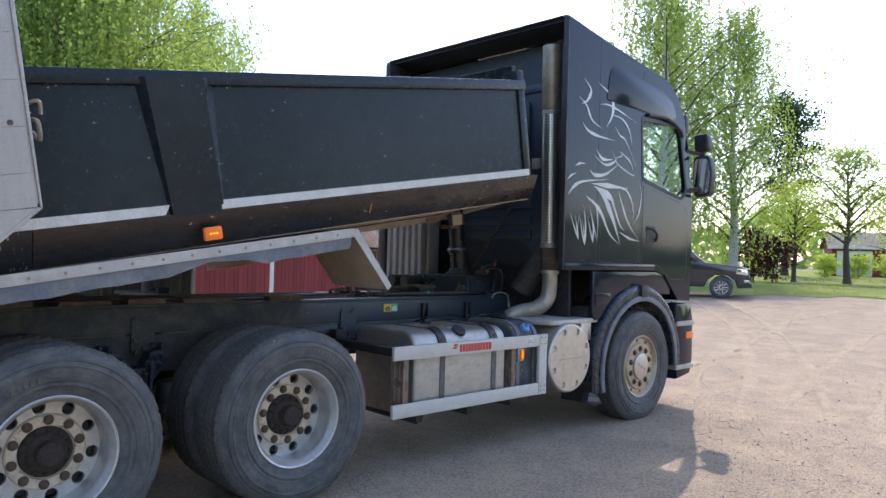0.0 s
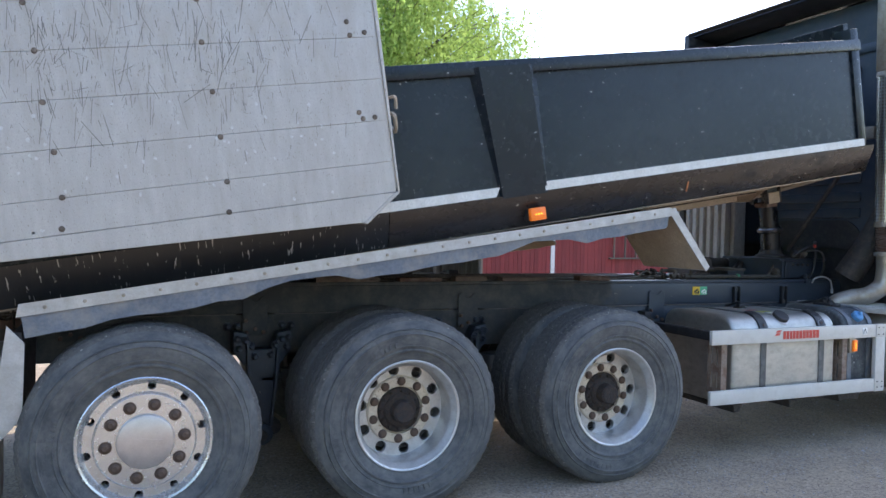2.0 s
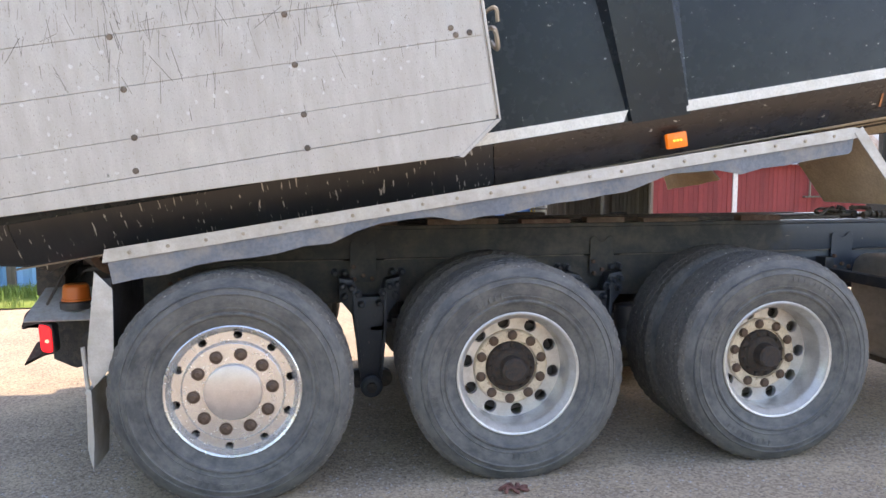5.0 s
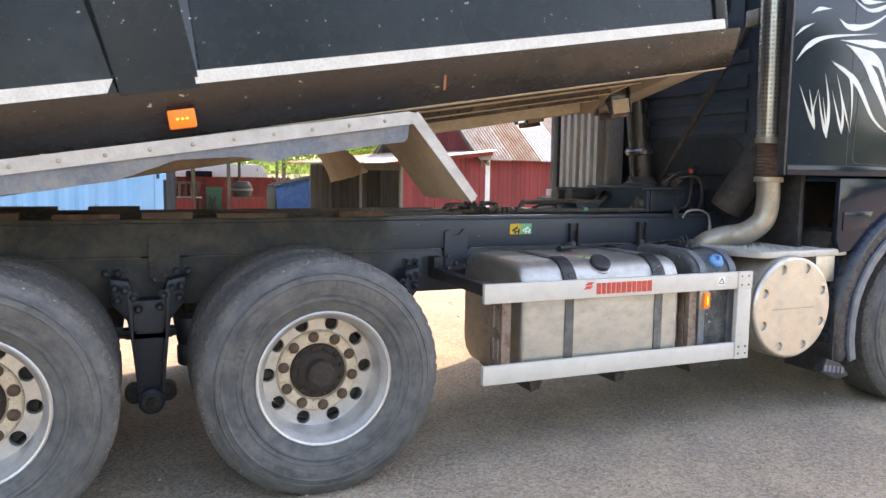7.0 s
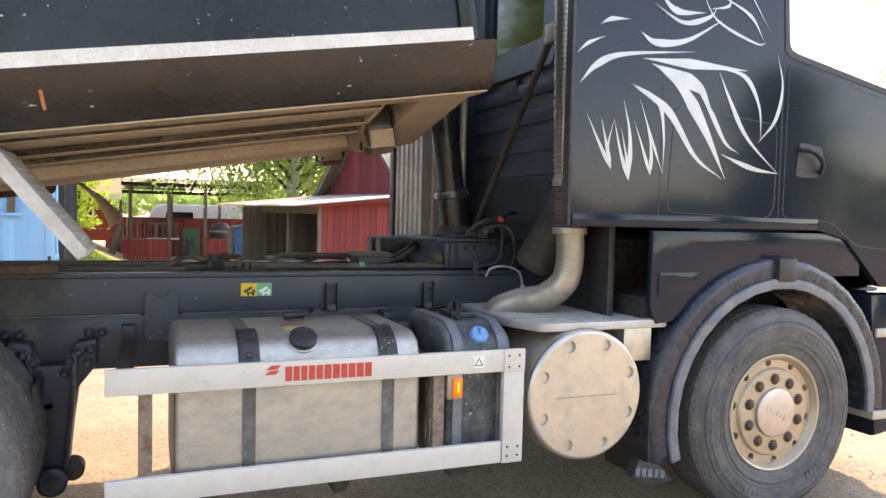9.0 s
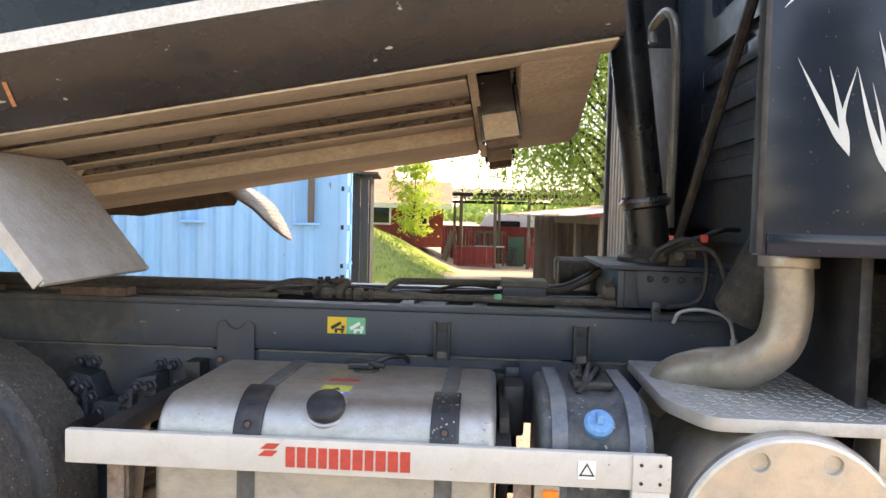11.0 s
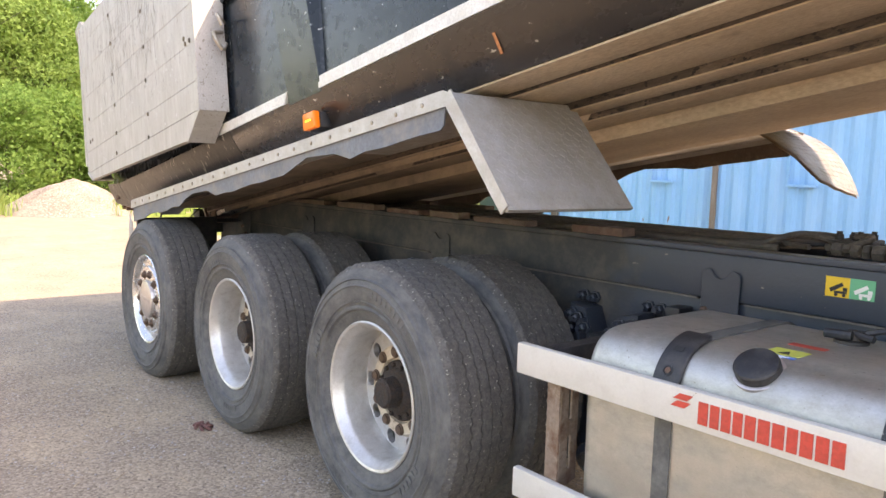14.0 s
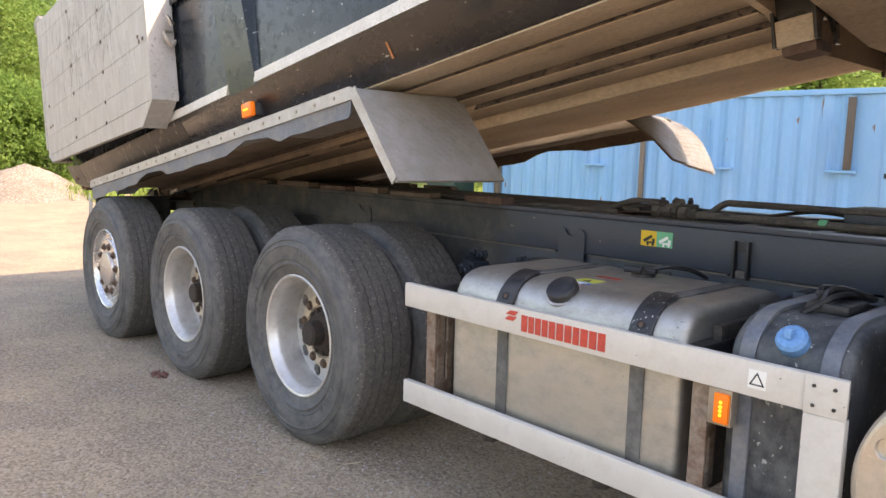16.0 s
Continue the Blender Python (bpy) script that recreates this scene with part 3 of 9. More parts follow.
def wheel_track(x0, y0, x1, y1, bend, width, seed):
    """A pale strip of gravel pressed down by wheels, with a ragged edge and low lug marks."""
    rng = random.Random(seed)
    n = 150
    vs, fs = [], []
    for k in range(n + 1):
        t = k / n
        x, y = x0 + (x1 - x0) * t, y0 + (y1 - y0) * t + bend * math.sin(math.pi * t)
        lug = 0.006 if k % 2 else 0.0
        wd = width * (0.55 + 0.45 * smoothstep(0.0, 0.35, t)) * (0.75 + 0.9 * noise.noise((t * 9, seed, 0)))
        for f in (-1, -0.55, 0, 0.55, 1):
            e = rng.uniform(-0.6, 0.6) if abs(f) == 1 else rng.uniform(-0.1, 0.1)
            yy = y + (f + e) * wd / 2
            vs.append((x, yy, height(x, yy) + (-0.012 if abs(f) == 1 else 0.011 * min(1, t * 6) - 0.012 * (1 - min(1, t * 6)) + lug * (1 - abs(f)))))
    for k in range(n):
        for i in range(4):
            a = k * 5 + i
            fs.append((a, a + 5, a + 6, a + 1))
    me = bpy.data.meshes.new("wheel_track")
    me.from_pydata(vs, [], fs)
    me.materials.append(M_TRACK)
    me.shade_smooth()
    tagged(new("wheel_track", me), "pale wheel track pressed into the gravel", "track", kind="structure")


for k, (ya, yb, bend) in enumerate(((-4.1, -3.2, 0.5), (-3.2, -1.9, 0.9), (-2.3, 0.2, 0.5), (-1.5, 2.0, 1.3), (-0.4, 3.3, -0.3), (1.5, 4.4, 0.9), (-2.9, 6.0, -0.8), (-2.0, 7.2, -0.9))):
    wheel_track(4.4, ya, 21.0, yb, bend, 0.44 if k % 2 else 0.36, k)


# ---- the truck ----
truck = thing("dump_truck", "dark blue-black four-axle dump truck with its tipping body half raised", "truck")
R_TYRE, Z_AXLE = 0.540, 0.524


def build_tyre(width=0.30):
    """A worn road tyre about the y axis, its outer side at y = 0, drawn inwards to +width."""
    h, R = width, R_TYRE
    prof = [(0.292, 0.022), (0.300, 0.006), (0.318, 0.0), (0.345, -0.004), (0.352, -0.012), (0.360, -0.012), (0.366, -0.006), (0.378, -0.008), (0.380, -0.012), (0.384, -0.012), (0.386, -0.009), (0.40, -0.012), (0.44, -0.015), (0.444, -0.019), (0.448, -0.019), (0.451, -0.015), (0.468, -0.012), (0.472, -0.016),
            (0.478, -0.006), (0.484, -0.006), (0.492, -0.002), (0.514, 0.004), (0.529, 0.012), (0.537, 0.024)]
    prof = [(r, w - 0.017 * math.sin(math.pi * min(1, max(0, (r - 0.305) / 0.225)))) for r, w in prof]
    tread = []
    y = 0.034
    ribs = 5
    rw = (h - 0.068 - 4 * 0.007) / ribs
    for k in range(ribs):
        bulge = R - 0.004 * abs(k - 2) / 2
        tread += [(bulge, y), (bulge, y + rw)]
        if k < ribs - 1:
            tread += [(bulge - 0.013, y + rw + 0.001), (bulge - 0.013, y + rw + 0.006)]
        y += rw + 0.007
    back = [(r, h - w) for r, w in reversed(prof)]
    first, last = len(prof), len(prof) + len(tread)

    turn = 216

    def zig(k, a):
        if first + 1 <= k < last - 1:
            return 0.0024 * (1.0, 0.2, -1.2)[int(a / (2 * math.pi) * turn + 0.5) % 3]
        return 0.0

    def sipe(k, i):
        if first <= k < last and (i + k) % 3 == 0 and (k - first) % 4 in (0, 1):
            return 0.006
        if (first - 3 < k < first or last <= k < last + 2) and i % 4 == 0:
            return 0.006
        return 0.0
    bm = bmesh.new()
    lathe(bm, prof + tread + back, n=turn, closed=False, wave=zig, dent=sipe)
    caps = [f for f in bm.faces if len(f.verts) > 4]
    bmesh.ops.delete(bm, geom=caps, context="FACES_ONLY")
    # raised plain marks on the outer side wall
    for a0, count, rr in ((1.15, 9, 0.425), (4.3, 9, 0.425), (2.9, 5, 0.395), (5.75, 6, 0.395)):
        for k in range(count):
            a = a0 + k * 0.075
            box(bm, rr - 0.015, rr + 0.015, -0.0326, -0.024, -0.008, 0.008, m=Matrix.Rotation(-a, 4, "Y"))
    me = mesh_of("tyre", bm, M_TYRE, 25)
    me.materials.append(M_TREAD)
    for f in me.polygons:
        if math.hypot(f.center.x, f.center.z) > 0.519:
            f.material_index = 1
    return me


def disc_with_holes(bm, r0, r1, w, depth, count, rh, rc=None, turn=0.0):
    """A ring from r0 to r1 in the plane y = w, with round holes that go depth inwards."""
    rc = rc or (r0 + r1) / 2
    k = 20
    for s in range(count):
        a0, da = turn + 2 * math.pi * s / count, 2 * math.pi / count
        mid = a0 + da / 2
        edge = []
        for i in range(k):
            t = i / k * 4
            side, f = int(t), t - int(t)
            u, v = ((-1 + 2 * f, -1), (1, -1 + 2 * f), (1 - 2 * f, 1), (-1, 1 - 2 * f))[side]
            rr, aa = rc + (u * (r1 - rc) if u > 0 else u * (rc - r0)), mid + v * da / 2
            if u == 1:
                rr = r1
            if u == -1:
                rr = r0
            edge.append((rr, aa, u, v))
        out = [bm.verts.new((r * math.cos(a), w, r * math.sin(a))) for r, a, *_ in edge]
        ang = [math.atan2(v, u) for *_, u, v in edge]
        cx, cz = rc * math.cos(mid), rc * math.sin(mid)

        def ring(y, rad):
            return [bm.verts.new((cx + rad * (math.cos(t) * math.cos(mid) - math.sin(t) * math.sin(mid)), y, cz + rad * (math.cos(t) * math.sin(mid) + math.sin(t) * math.cos(mid)))) for t in ang]
        i1, i2, i3 = ring(w, rh), ring(w + 0.003, rh * 0.93), ring(w + depth, rh * 0.93)
        for p, q in ((out, i1), (i1, i2), (i2, i3)):
            for i in range(k):
                bm.faces.new((p[i], p[(i + 1) % k], q[(i + 1) % k], q[i]))
    bmesh.ops.remove_doubles(bm, verts=bm.verts, dist=1e-4)
    bmesh.ops.recalc_face_normals(bm, faces=bm.faces)
    return bm


def nut_mesh():
    bm = bmesh.new()
    lathe(bm, [(0.025, 0.0), (0.025, -0.006), (0.0195, -0.008), (0.019, -0.014), (0.013, -0.017)], n=12)
    return mesh_of("wheel_nut", bm, M_NUT, 40)


ME_TYRE, ME_NUT = build_tyre(), nut_mesh()
bm = la([(0.029, 0.0), (0.029, -0.003), (0.0265, -0.004), (0.020, -0.0045), (0.0195, -0.013), (0.014, -0.016), (0.012, -0.020)], n=18)
ME_SINGLE_NUT = mesh_of("wheel_nut", bm, M_NUT, 40)


def rim_shell(bm, depth):
    lathe(bm, [(0.300, 0.010), (0.303, 0.0), (0.297, -0.004), (0.288, 0.0), (0.282, 0.014), (0.268, 0.03), (0.262, 0.05), (0.258, depth), (0.262, depth + 0.12), (0.290, 0.285), (0.300, 0.285)], n=72)
    caps = [f for f in bm.faces if len(f.verts) > 4]
    bmesh.ops.delete(bm, geom=caps, context="FACES_ONLY")
    return bm


def outer_drive_wheel():
    """Deep-dished wheel with hand holes, iron hub and ten nuts; its outer side lies at y = 0."""
    wheel = new("wheel", mesh_of("wheel", rim_shell(bmesh.new(), 0.155), M_STEEL_RIM, 40))
    tyre = new("tyre", ME_TYRE)
    tyre.parent = wheel
    tagged(tyre, "worn black rubber tyre")
    part("rim_disc", disc_with_holes(bmesh.new(), 0.188, 0.259, 0.158, 0.03, 10, 0.0325, 0.224), M_STEEL_RIM, wheel)
    bm = la([(0.190, 0.158), (0.186, 0.148), (0.178, 0.143), (0.135, 0.143), (0.130, 0.16)], n=60)
    part("bolt_ring", bm, M_RIM_DISC, wheel, "tan dusty bolt flange")
    bm = la([(0.128, 0.19), (0.126, 0.150), (0.120, 0.142), (0.098, 0.136), (0.092, 0.128), (0.085, 0.124), (0.064, 0.120), (0.060, 0.066), (0.050, 0.058)], n=40)
    for k in range(12):
        lathe(bm, [(0.010, 0.15), (0.010, 0.130), (0.007, 0.126)], n=8, c=(0.108 * math.cos(k * 0.5236), 0, 0.108 * math.sin(k * 0.5236)))
    part("hub", bm, M_HUB, wheel, "rusty iron wheel hub")
    for k in range(10):
        a = 2 * math.pi * k / 10 + 0.12
        o = new("wheel_nut", ME_NUT)
        o.parent, o.location = wheel, (0.160 * math.cos(a), 0.144, 0.160 * math.sin(a))
    part("brake_drum", la([(0.235, 0.2), (0.235, 0.32), (0.1, 0.32)], n=36), M_GREASE, wheel)
    return wheel


def single_wheel(metal=M_ALU_RIM):
    """Polished wheel with its disc outside, ten nuts and a round hub cap."""
    wheel = new("wheel", mesh_of("wheel", rim_shell(bmesh.new(), 0.10), metal, 40))
    tyre = new("tyre", ME_TYRE)
    tyre.parent = wheel
    tagged(tyre, "worn black rubber tyre")
    bm = disc_with_holes(bmesh.new(), 0.228, 0.284, 0.030, 0.06, 10, 0.0195, 0.256)
    lathe(bm, [(0.230, 0.032), (0.224, 0.018), (0.218, 0.013), (0.128, 0.012), (0.124, 0.03)], n=60)
    part("rim_disc", bm, metal, wheel)
    bm = la([(0.1285, 0.03), (0.1275, 0.004), (0.124, -0.004), (0.117, -0.007), (0.03, -0.009)], n=60)
    for k in range(6):
        box(bm, -0.075 + k * 0.026, -0.056 + k * 0.026, -0.0115, -0.0085, -0.012, 0.014)
    part("hub_cap", bm, M_ALU_CAP, wheel, "plain round pinkish aluminium hub cap")
    for k in range(10):
        a = 2 * math.pi * k / 10 + 0.2
        o = new("wheel_nut", ME_SINGLE_NUT)
        o.parent, o.location = wheel, (0.172 * math.cos(a), 0.013, 0.172 * math.sin(a))
    part("brake_drum", la([(0.245, 0.1), (0.245, 0.30), (0.1, 0.30)], n=36), M_GREASE, wheel)
    return wheel


def inner_wheel():
    wheel = new("wheel", mesh_of("wheel", rim_shell(bmesh.new(), 0.15), M_STEEL_RIM, 40))
    tyre = new("tyre", ME_TYRE)
    tyre.parent = wheel
    return wheel


def on_truck(w, x, y, turn=0.0, far=False, z=Z_AXLE):
    w.parent = truck
    w.matrix_basis = Matrix.Translation((x, y, z)) @ (Matrix.Rotation(math.pi, 4, "Z") if far else Matrix.Identity(4)) @ Matrix.Rotation(turn, 4, "Y")
    return w


def copy_wheel(w, x, y, turn=0.0, far=False, z=Z_AXLE):
    c = copy_thing(w, Matrix.Identity(4))
    return on_truck(c, x, y, turn, far, z)


X_DRIVE = (0.0, -1.365)
X_TAG, X_FRONT = -2.685, 3.92
drive = on_truck(outer_drive_wheel(), 0.0, -1.285, 0.3)
copy_wheel(drive, -1.365, -1.285, 1.1, z=0.516)
dual = on_truck(inner_wheel(), 0.0, -0.90, 0.5)
copy_wheel(dual, -1.365, -0.90, 1.4, z=0.516)
single = on_truck(single_wheel(), X_TAG, -1.325, 0.1, z=0.508)
on_truck(single_wheel(M_DUSTY_REFLECT_RIM), X_FRONT, -1.285, 0.5, z=0.508)
for x in X_DRIVE:
    copy_wheel(drive, x, 1.285, 0.2, True)
    copy_wheel(dual, x, 0.90, 0.1, True)
for x in (X_TAG, X_FRONT):
    copy_wheel(single, x, 1.25, 0.2, True)
for x in (*X_DRIVE, X_TAG, X_FRONT):
    bm = tu([(x, -0.95, Z_AXLE), (x, 0.95, Z_AXLE)], 0.075, 14)
    if x in X_DRIVE:
        lathe(bm, [(0.06, -0.22), (0.2, -0.12), (0.25, 0), (0.2, 0.12), (0.06, 0.22)], n=20, c=(x, 0, Z_AXLE))
    part("axle", bm, M_GREASE, truck)


# frame
def build_frame():
    for s in (-1, 1):
        y0, y1 = sorted((s * 0.42, s * 0.34))
        part("main_rail", bx(-3.62, 4.6, y0, y1, 0.74, 0.985, bevel=0.008), M_RAIL, truck, "blue-black frame rail caked with mud at the rear")
        part("tipper_rail", bx(-3.55, 3.02, y0 - (0.012 if s < 0 else 0.0), y1 + (0.012 if s > 0 else 0.0), 0.992, 1.159, bevel=0.008), M_RAIL, truck, "blue-black rail of the tipper frame, dusty at the rear")
        part("rail_flange", bx(-3.5, 2.98, y0 - (0.022 if s < 0 else -0.01), y1 + (0.022 if s > 0 else -0.01), 1.160, 1.180, bevel=0.003), M_RAIL, truck)
        ya, yb = sorted((s * 0.430, s * 0.4385))
        for xa, xb in ((-3.4, -2.16), (-1.93, -0.73), (-0.50, 0.90), (1.08, 1.74), (1.83, 2.25), (2.35, 2.98)):
            part("rail_seam", bx(xa, xb, ya, yb, 0.9845, 0.9915, bevel=0.001), M_LEDGE, truck, "dusty ledge along the joint of the rails")
    for x in (-3.45, -2.2, -0.7, 0.65, 1.7, 2.35):
        part("cross_member", bx(x - 0.07, x + 0.07, -0.34, 0.34, 0.80, 1.12, bevel=0.01), M_FRAME, truck)
    # brown wear pads on both rails
    for k, (x, w) in enumerate(((-2.35, 0.5), (-1.68, 0.42), (-1.12, 0.3), (-0.72, 0.24), (-0.36, 0.36), (0.28, 0.27))):
        part("wear_pad", bx(x, x + w, -0.445, -0.36, 1.181, 1.208 + 0.008 * (k % 2), bevel=0.006), (M_PAD, M_PAD, M_RUSTPAD)[k % 3], truck)
        if x < -1.0:
            part("wear_pad", bx(x + 0.12, x + w + 0.1, 0.36, 0.44, 1.181, 1.206, bevel=0.005), M_PAD, truck)
    # bolted connecting plates with a notched top edge
    for x in (-3.05, -2.05, -0.62, 0.99):
        pts = [(x - 0.075, 0.86), (x + 0.075, 0.86), (x + 0.075, 1.09), (x + 0.045, 1.108), (x + 0.018, 1.07), (x - 0.018, 1.07), (x - 0.045, 1.108), (x - 0.075, 1.09)]
        plate = part("rail_bracket", pr(round_poly(pts, 0.03, 3), "y", -0.4445, -0.439, bevel=0.002, seg=1), M_RAIL, truck)
        for u, v in ((-0.05, 0.88), (0.05, 0.88), (0.0, 0.90), (-0.055, 0.95)):
            part("bolt", la([(0.013, -0.4445), (0.013, -0.458), (0.009, -0.462)], n=6, c=(x + u, 0, v)), M_RUSTPAD, plate)
    for x in (1.797, 2.323):
        clamp = part("rail_clamp", bx(x - 0.032, x - 0.022, -0.462, -0.433, 0.98, 1.125, bevel=0.003), M_BLACK, truck, "small black clamp on the tipper rail")
        part("cheek", bx(x + 0.022, x + 0.032, -0.462, -0.433, 0.98, 1.125, bevel=0.003), M_BLACK, clamp)
        part("bridge", bx(x - 0.021, x + 0.021, -0.446, -0.433, 1.085, 1.12, bevel=0.002), M_BLACK, clamp)
        part("shim", bx(x - 0.020, x + 0.020, -0.450, -0.433, 0.985, 1.012, bevel=0.002), M_LEDGE, clamp)
    for x in (1.46, 2.06):
        part("cable_clip", bx(x - 0.035, x + 0.035, -0.432, -0.421, 0.93, 0.968, bevel=0.004), M_BLACK, truck)
    # spring hangers with clusters of bolts
    for x in (-2.02, -0.70, 0.55):
        arm = [(x - 0.17, 0.90), (x - 0.17, 0.78), (x - 0.10, 0.69), (x - 0.078, 0.52), (x - 0.058, 0.30)]
        mir = [(2 * x - u, v) for u, v in arm]
        hang = part("spring_hanger", pr(arm + mir[::-1] + [(x + 0.09, 0.885), (x + 0.055, 0.79), (x - 0.055, 0.79), (x - 0.09, 0.885)], "y", -0.545, -0.43, bevel=0.01), M_FRAME, truck)
        for q in (-1, 1):
            part("hanger_rib", pr([(x + q * 0.10, 0.85), (x + q * 0.078, 0.85), (x + q * 0.072, 0.62), (x + q * 0.044, 0.34), (x + q * 0.060, 0.34), (x + q * 0.088, 0.62)], "y", -0.588, -0.54, bevel=0.004), M_FRAME, hang)
            part("roller", la([(0.03, -0.53), (0.048, -0.52), (0.048, -0.45), (0.03, -0.44)], n=20, c=(x + q * 0.075, 0, 0.315)), M_GREASE, hang)
        part("hanger_eye", la([(0.045, -0.60), (0.062, -0.59), (0.062, -0.42), (0.05, -0.41)], n=24, c=(x, 0, 0.29)), M_FRAME, hang)
        part("eye_bolt", la([(0.018, -0.625), (0.030, -0.62), (0.030, -0.60)], n=6, c=(x, 0, 0.29)), M_GREASE, hang)
        for k, (u, v, y) in enumerate(((0.19, 0.915, -0.42), (0.135, 0.915, -0.42), (0.15, 0.858, -0.54), (0.105, 0.85, -0.56), (0.068, 0.815, -0.56), (0.14, 0.80, -0.54), (0.048, 0.755, -0.54))):
            for q in (-1, 1):
                part("bolt", la([(0.026, y), (0.026, y - 0.012), (0.020, y - 0.014), (0.0195, y - 0.036), (0.013, y - 0.042), (0.011, y - 0.055)], n=6, c=(x + q * u, 0, v + 0.004 * math.sin(9 * u + q))), M_FRAME, hang)
    # leaf springs and chambers between the wheels
    for x0, x1 in ((-2.02, -0.70), (-0.70, 0.55)):
        bm = bmesh.new()
        for k in range(5):
            inset = 0.06 * k
            pts = [(x0 + inset, -0.5, 0.60 + 0.02 * k), ((x0 + x1) / 2, -0.5, 0.63 + 0.022 * k), (x1 - inset, -0.5, 0.60 + 0.02 * k)]
            c = curve_pts(pts, 6)
            for p, q in zip(c, c[1:]):
                box(bm, p.x, q.x, -0.545, -0.455, min(p.z, q.z), max(p.z, q.z) + 0.018)
        part("leaf_spring", bm, M_GREASE, truck)
    for x in (-0.50,):
        part("air_bellows", la([(0.06, 0.46), (0.075, 0.47), (0.078, 0.55), (0.07, 0.57), (0.078, 0.60), (0.075, 0.70), (0.05, 0.71)], n=20, c=(x, -0.56, 0), axis="z"), M_BLACK, truck)
    part("mud_plate", bx(0.50, 0.515, -0.80, -0.44, 0.60, 0.76, bevel=0.003), M_BLACK, truck)


build_frame()


# pipes and hoses on the frame
def build_pipes():
    runs = [([(1.44, -0.25, 1.197), (1.9, -0.25, 1.196), (2.52, -0.26, 1.194)], 0.0155, M_PIPE, "rigid_pipe"),
            ([(1.50, -0.21, 1.198), (1.53, -0.20, 1.205), (1.58, -0.17, 1.246), (1.64, -0.13, 1.247), (2.03, 0.04, 1.236)], 0.0145, M_PIPE, "rigid_pipe"),
            ([(1.30, -0.10, 1.235), (1.36, -0.14, 1.24), (1.375, -0.20, 1.232), (1.33, -0.245, 1.205), (1.29, -0.25, 1.197)], 0.0145, M_PIPE, "rigid_pipe"),
            ([(1.22, -0.08, 1.215), (1.13, -0.13, 1.235), (1.06, -0.17, 1.215), (1.0, -0.19, 1.190), (0.92, -0.20, 1.188)], 0.011, M_PIPE, "rigid_pipe"),
            ([(1.22, -0.02, 1.225), (1.12, -0.04, 1.23), (1.05, -0.10, 1.21), (1.10, -0.19, 1.196), (1.20, -0.24, 1.196)], 0.010, M_PIPE, "rigid_pipe"),
            ([(-3.3, 0.05, 1.15), (-1.2, 0.05, 1.15), (0.6, 0.02, 1.165), (1.22, 0.0, 1.19)], 0.015, M_GREASE, "hose"),
            ([(-3.3, -0.05, 1.14), (0.5, -0.06, 1.16), (1.0, -0.10, 1.18), (1.22, -0.05, 1.20)], 0.013, M_BLACK, "hose"),
            ([(0.2, 0.15, 1.16), (0.95, 0.16, 1.175), (1.5, 0.14, 1.17), (2.02, 0.10, 1.19)], 0.014, M_BLACK, "hose"),
            ([(1.32, 0.02, 1.20), (1.6, 0.06, 1.172), (1.9, -0.02, 1.17), (2.42, -0.06, 1.19)], 0.012, M_BLACK, "hose"),
            ([(1.62, -0.13, 1.172), (1.72, -0.05, 1.20), (1.86, 0.03, 1.225), (2.0, 0.10, 1.21)], 0.008, M_GREASE, "hose"),
            ([(2.20, 0.02, 1.205), (2.30, 0.06, 1.212), (2.40, 0.12, 1.25), (2.50, 0.18, 1.31)], 0.015, M_PIPE, "hose"),
            ([(2.20, 0.08, 1.215), (2.30, 0.12, 1.222), (2.40, 0.17, 1.262), (2.50, 0.22, 1.315)], 0.015, M_BLACK, "hose"),
            ([(2.60, -0.30, 1.37), (2.64, -0.345, 1.43), (2.72, -0.36, 1.46), (2.79, -0.355, 1.41), (2.80, -0.34, 1.30), (2.77, -0.34, 1.22), (2.66, -0.335, 1.195)], 0.011, M_BLACK, "hose"),
            ([(2.66, -0.28, 1.40), (2.70, -0.33, 1.44), (2.78, -0.34, 1.47), (2.88, -0.28, 1.50), (2.96, -0.2, 1.5)], 0.011, M_BLACK, "hose"),
            ([(2.70, -0.31, 1.42), (2.80, -0.40, 1.42), (2.86, -0.39, 1.30), (2.86, -0.35, 1.18)], 0.009, M_GREASE, "hose"),
            ([(2.66, -0.44, 1.150), (2.68, -0.455, 1.192), (2.76, -0.465, 1.205), (2.85, -0.465, 1.175), (2.875, -0.465, 1.10)], 0.0075, M_GALV, "cable")]
    for pts, r, mt, nm in runs:
        part(nm, tu(curve_pts(pts, 6), r, 8), mt, truck)
    part("cable_end", tu([(2.875, -0.465, 1.10), (2.876, -0.465, 1.06)], 0.013, 8), M_GALV, truck)
    for y, z, r0 in ((0.22, 1.178, 0.016), (0.12, 1.172, 0.013), (-0.26, 1.18, 0.012)):
        part("rigid_pipe", tu([(-2.9, y, z), (-0.6, y + 0.01, z), (1.1, y, z + 0.004)], r0, 8), M_PIPE, truck)
    # unions in the pipe line
    for x, w, r in ((1.285, 0.035, 0.024), (1.345, 0.028, 0.021), (1.385, 0.022, 0.025), (1.415, 0.04, 0.028), (1.475, 0.02, 0.024)):
        part("pipe_union", la([(r - 0.004, x), (r, x + 0.004), (r, x + w - 0.004), (r - 0.004, x + w)], n=6, c=(0, -0.25, 1.199), axis="x"), M_PIPE, truck)
    part("pipe_union", la([(0.017, 1.99), (0.019, 1.994), (0.019, 2.016), (0.017, 2.02)], n=6, c=(0, -0.25, 1.20), axis="x"), M_GREENLABEL, truck, "green pipe union")
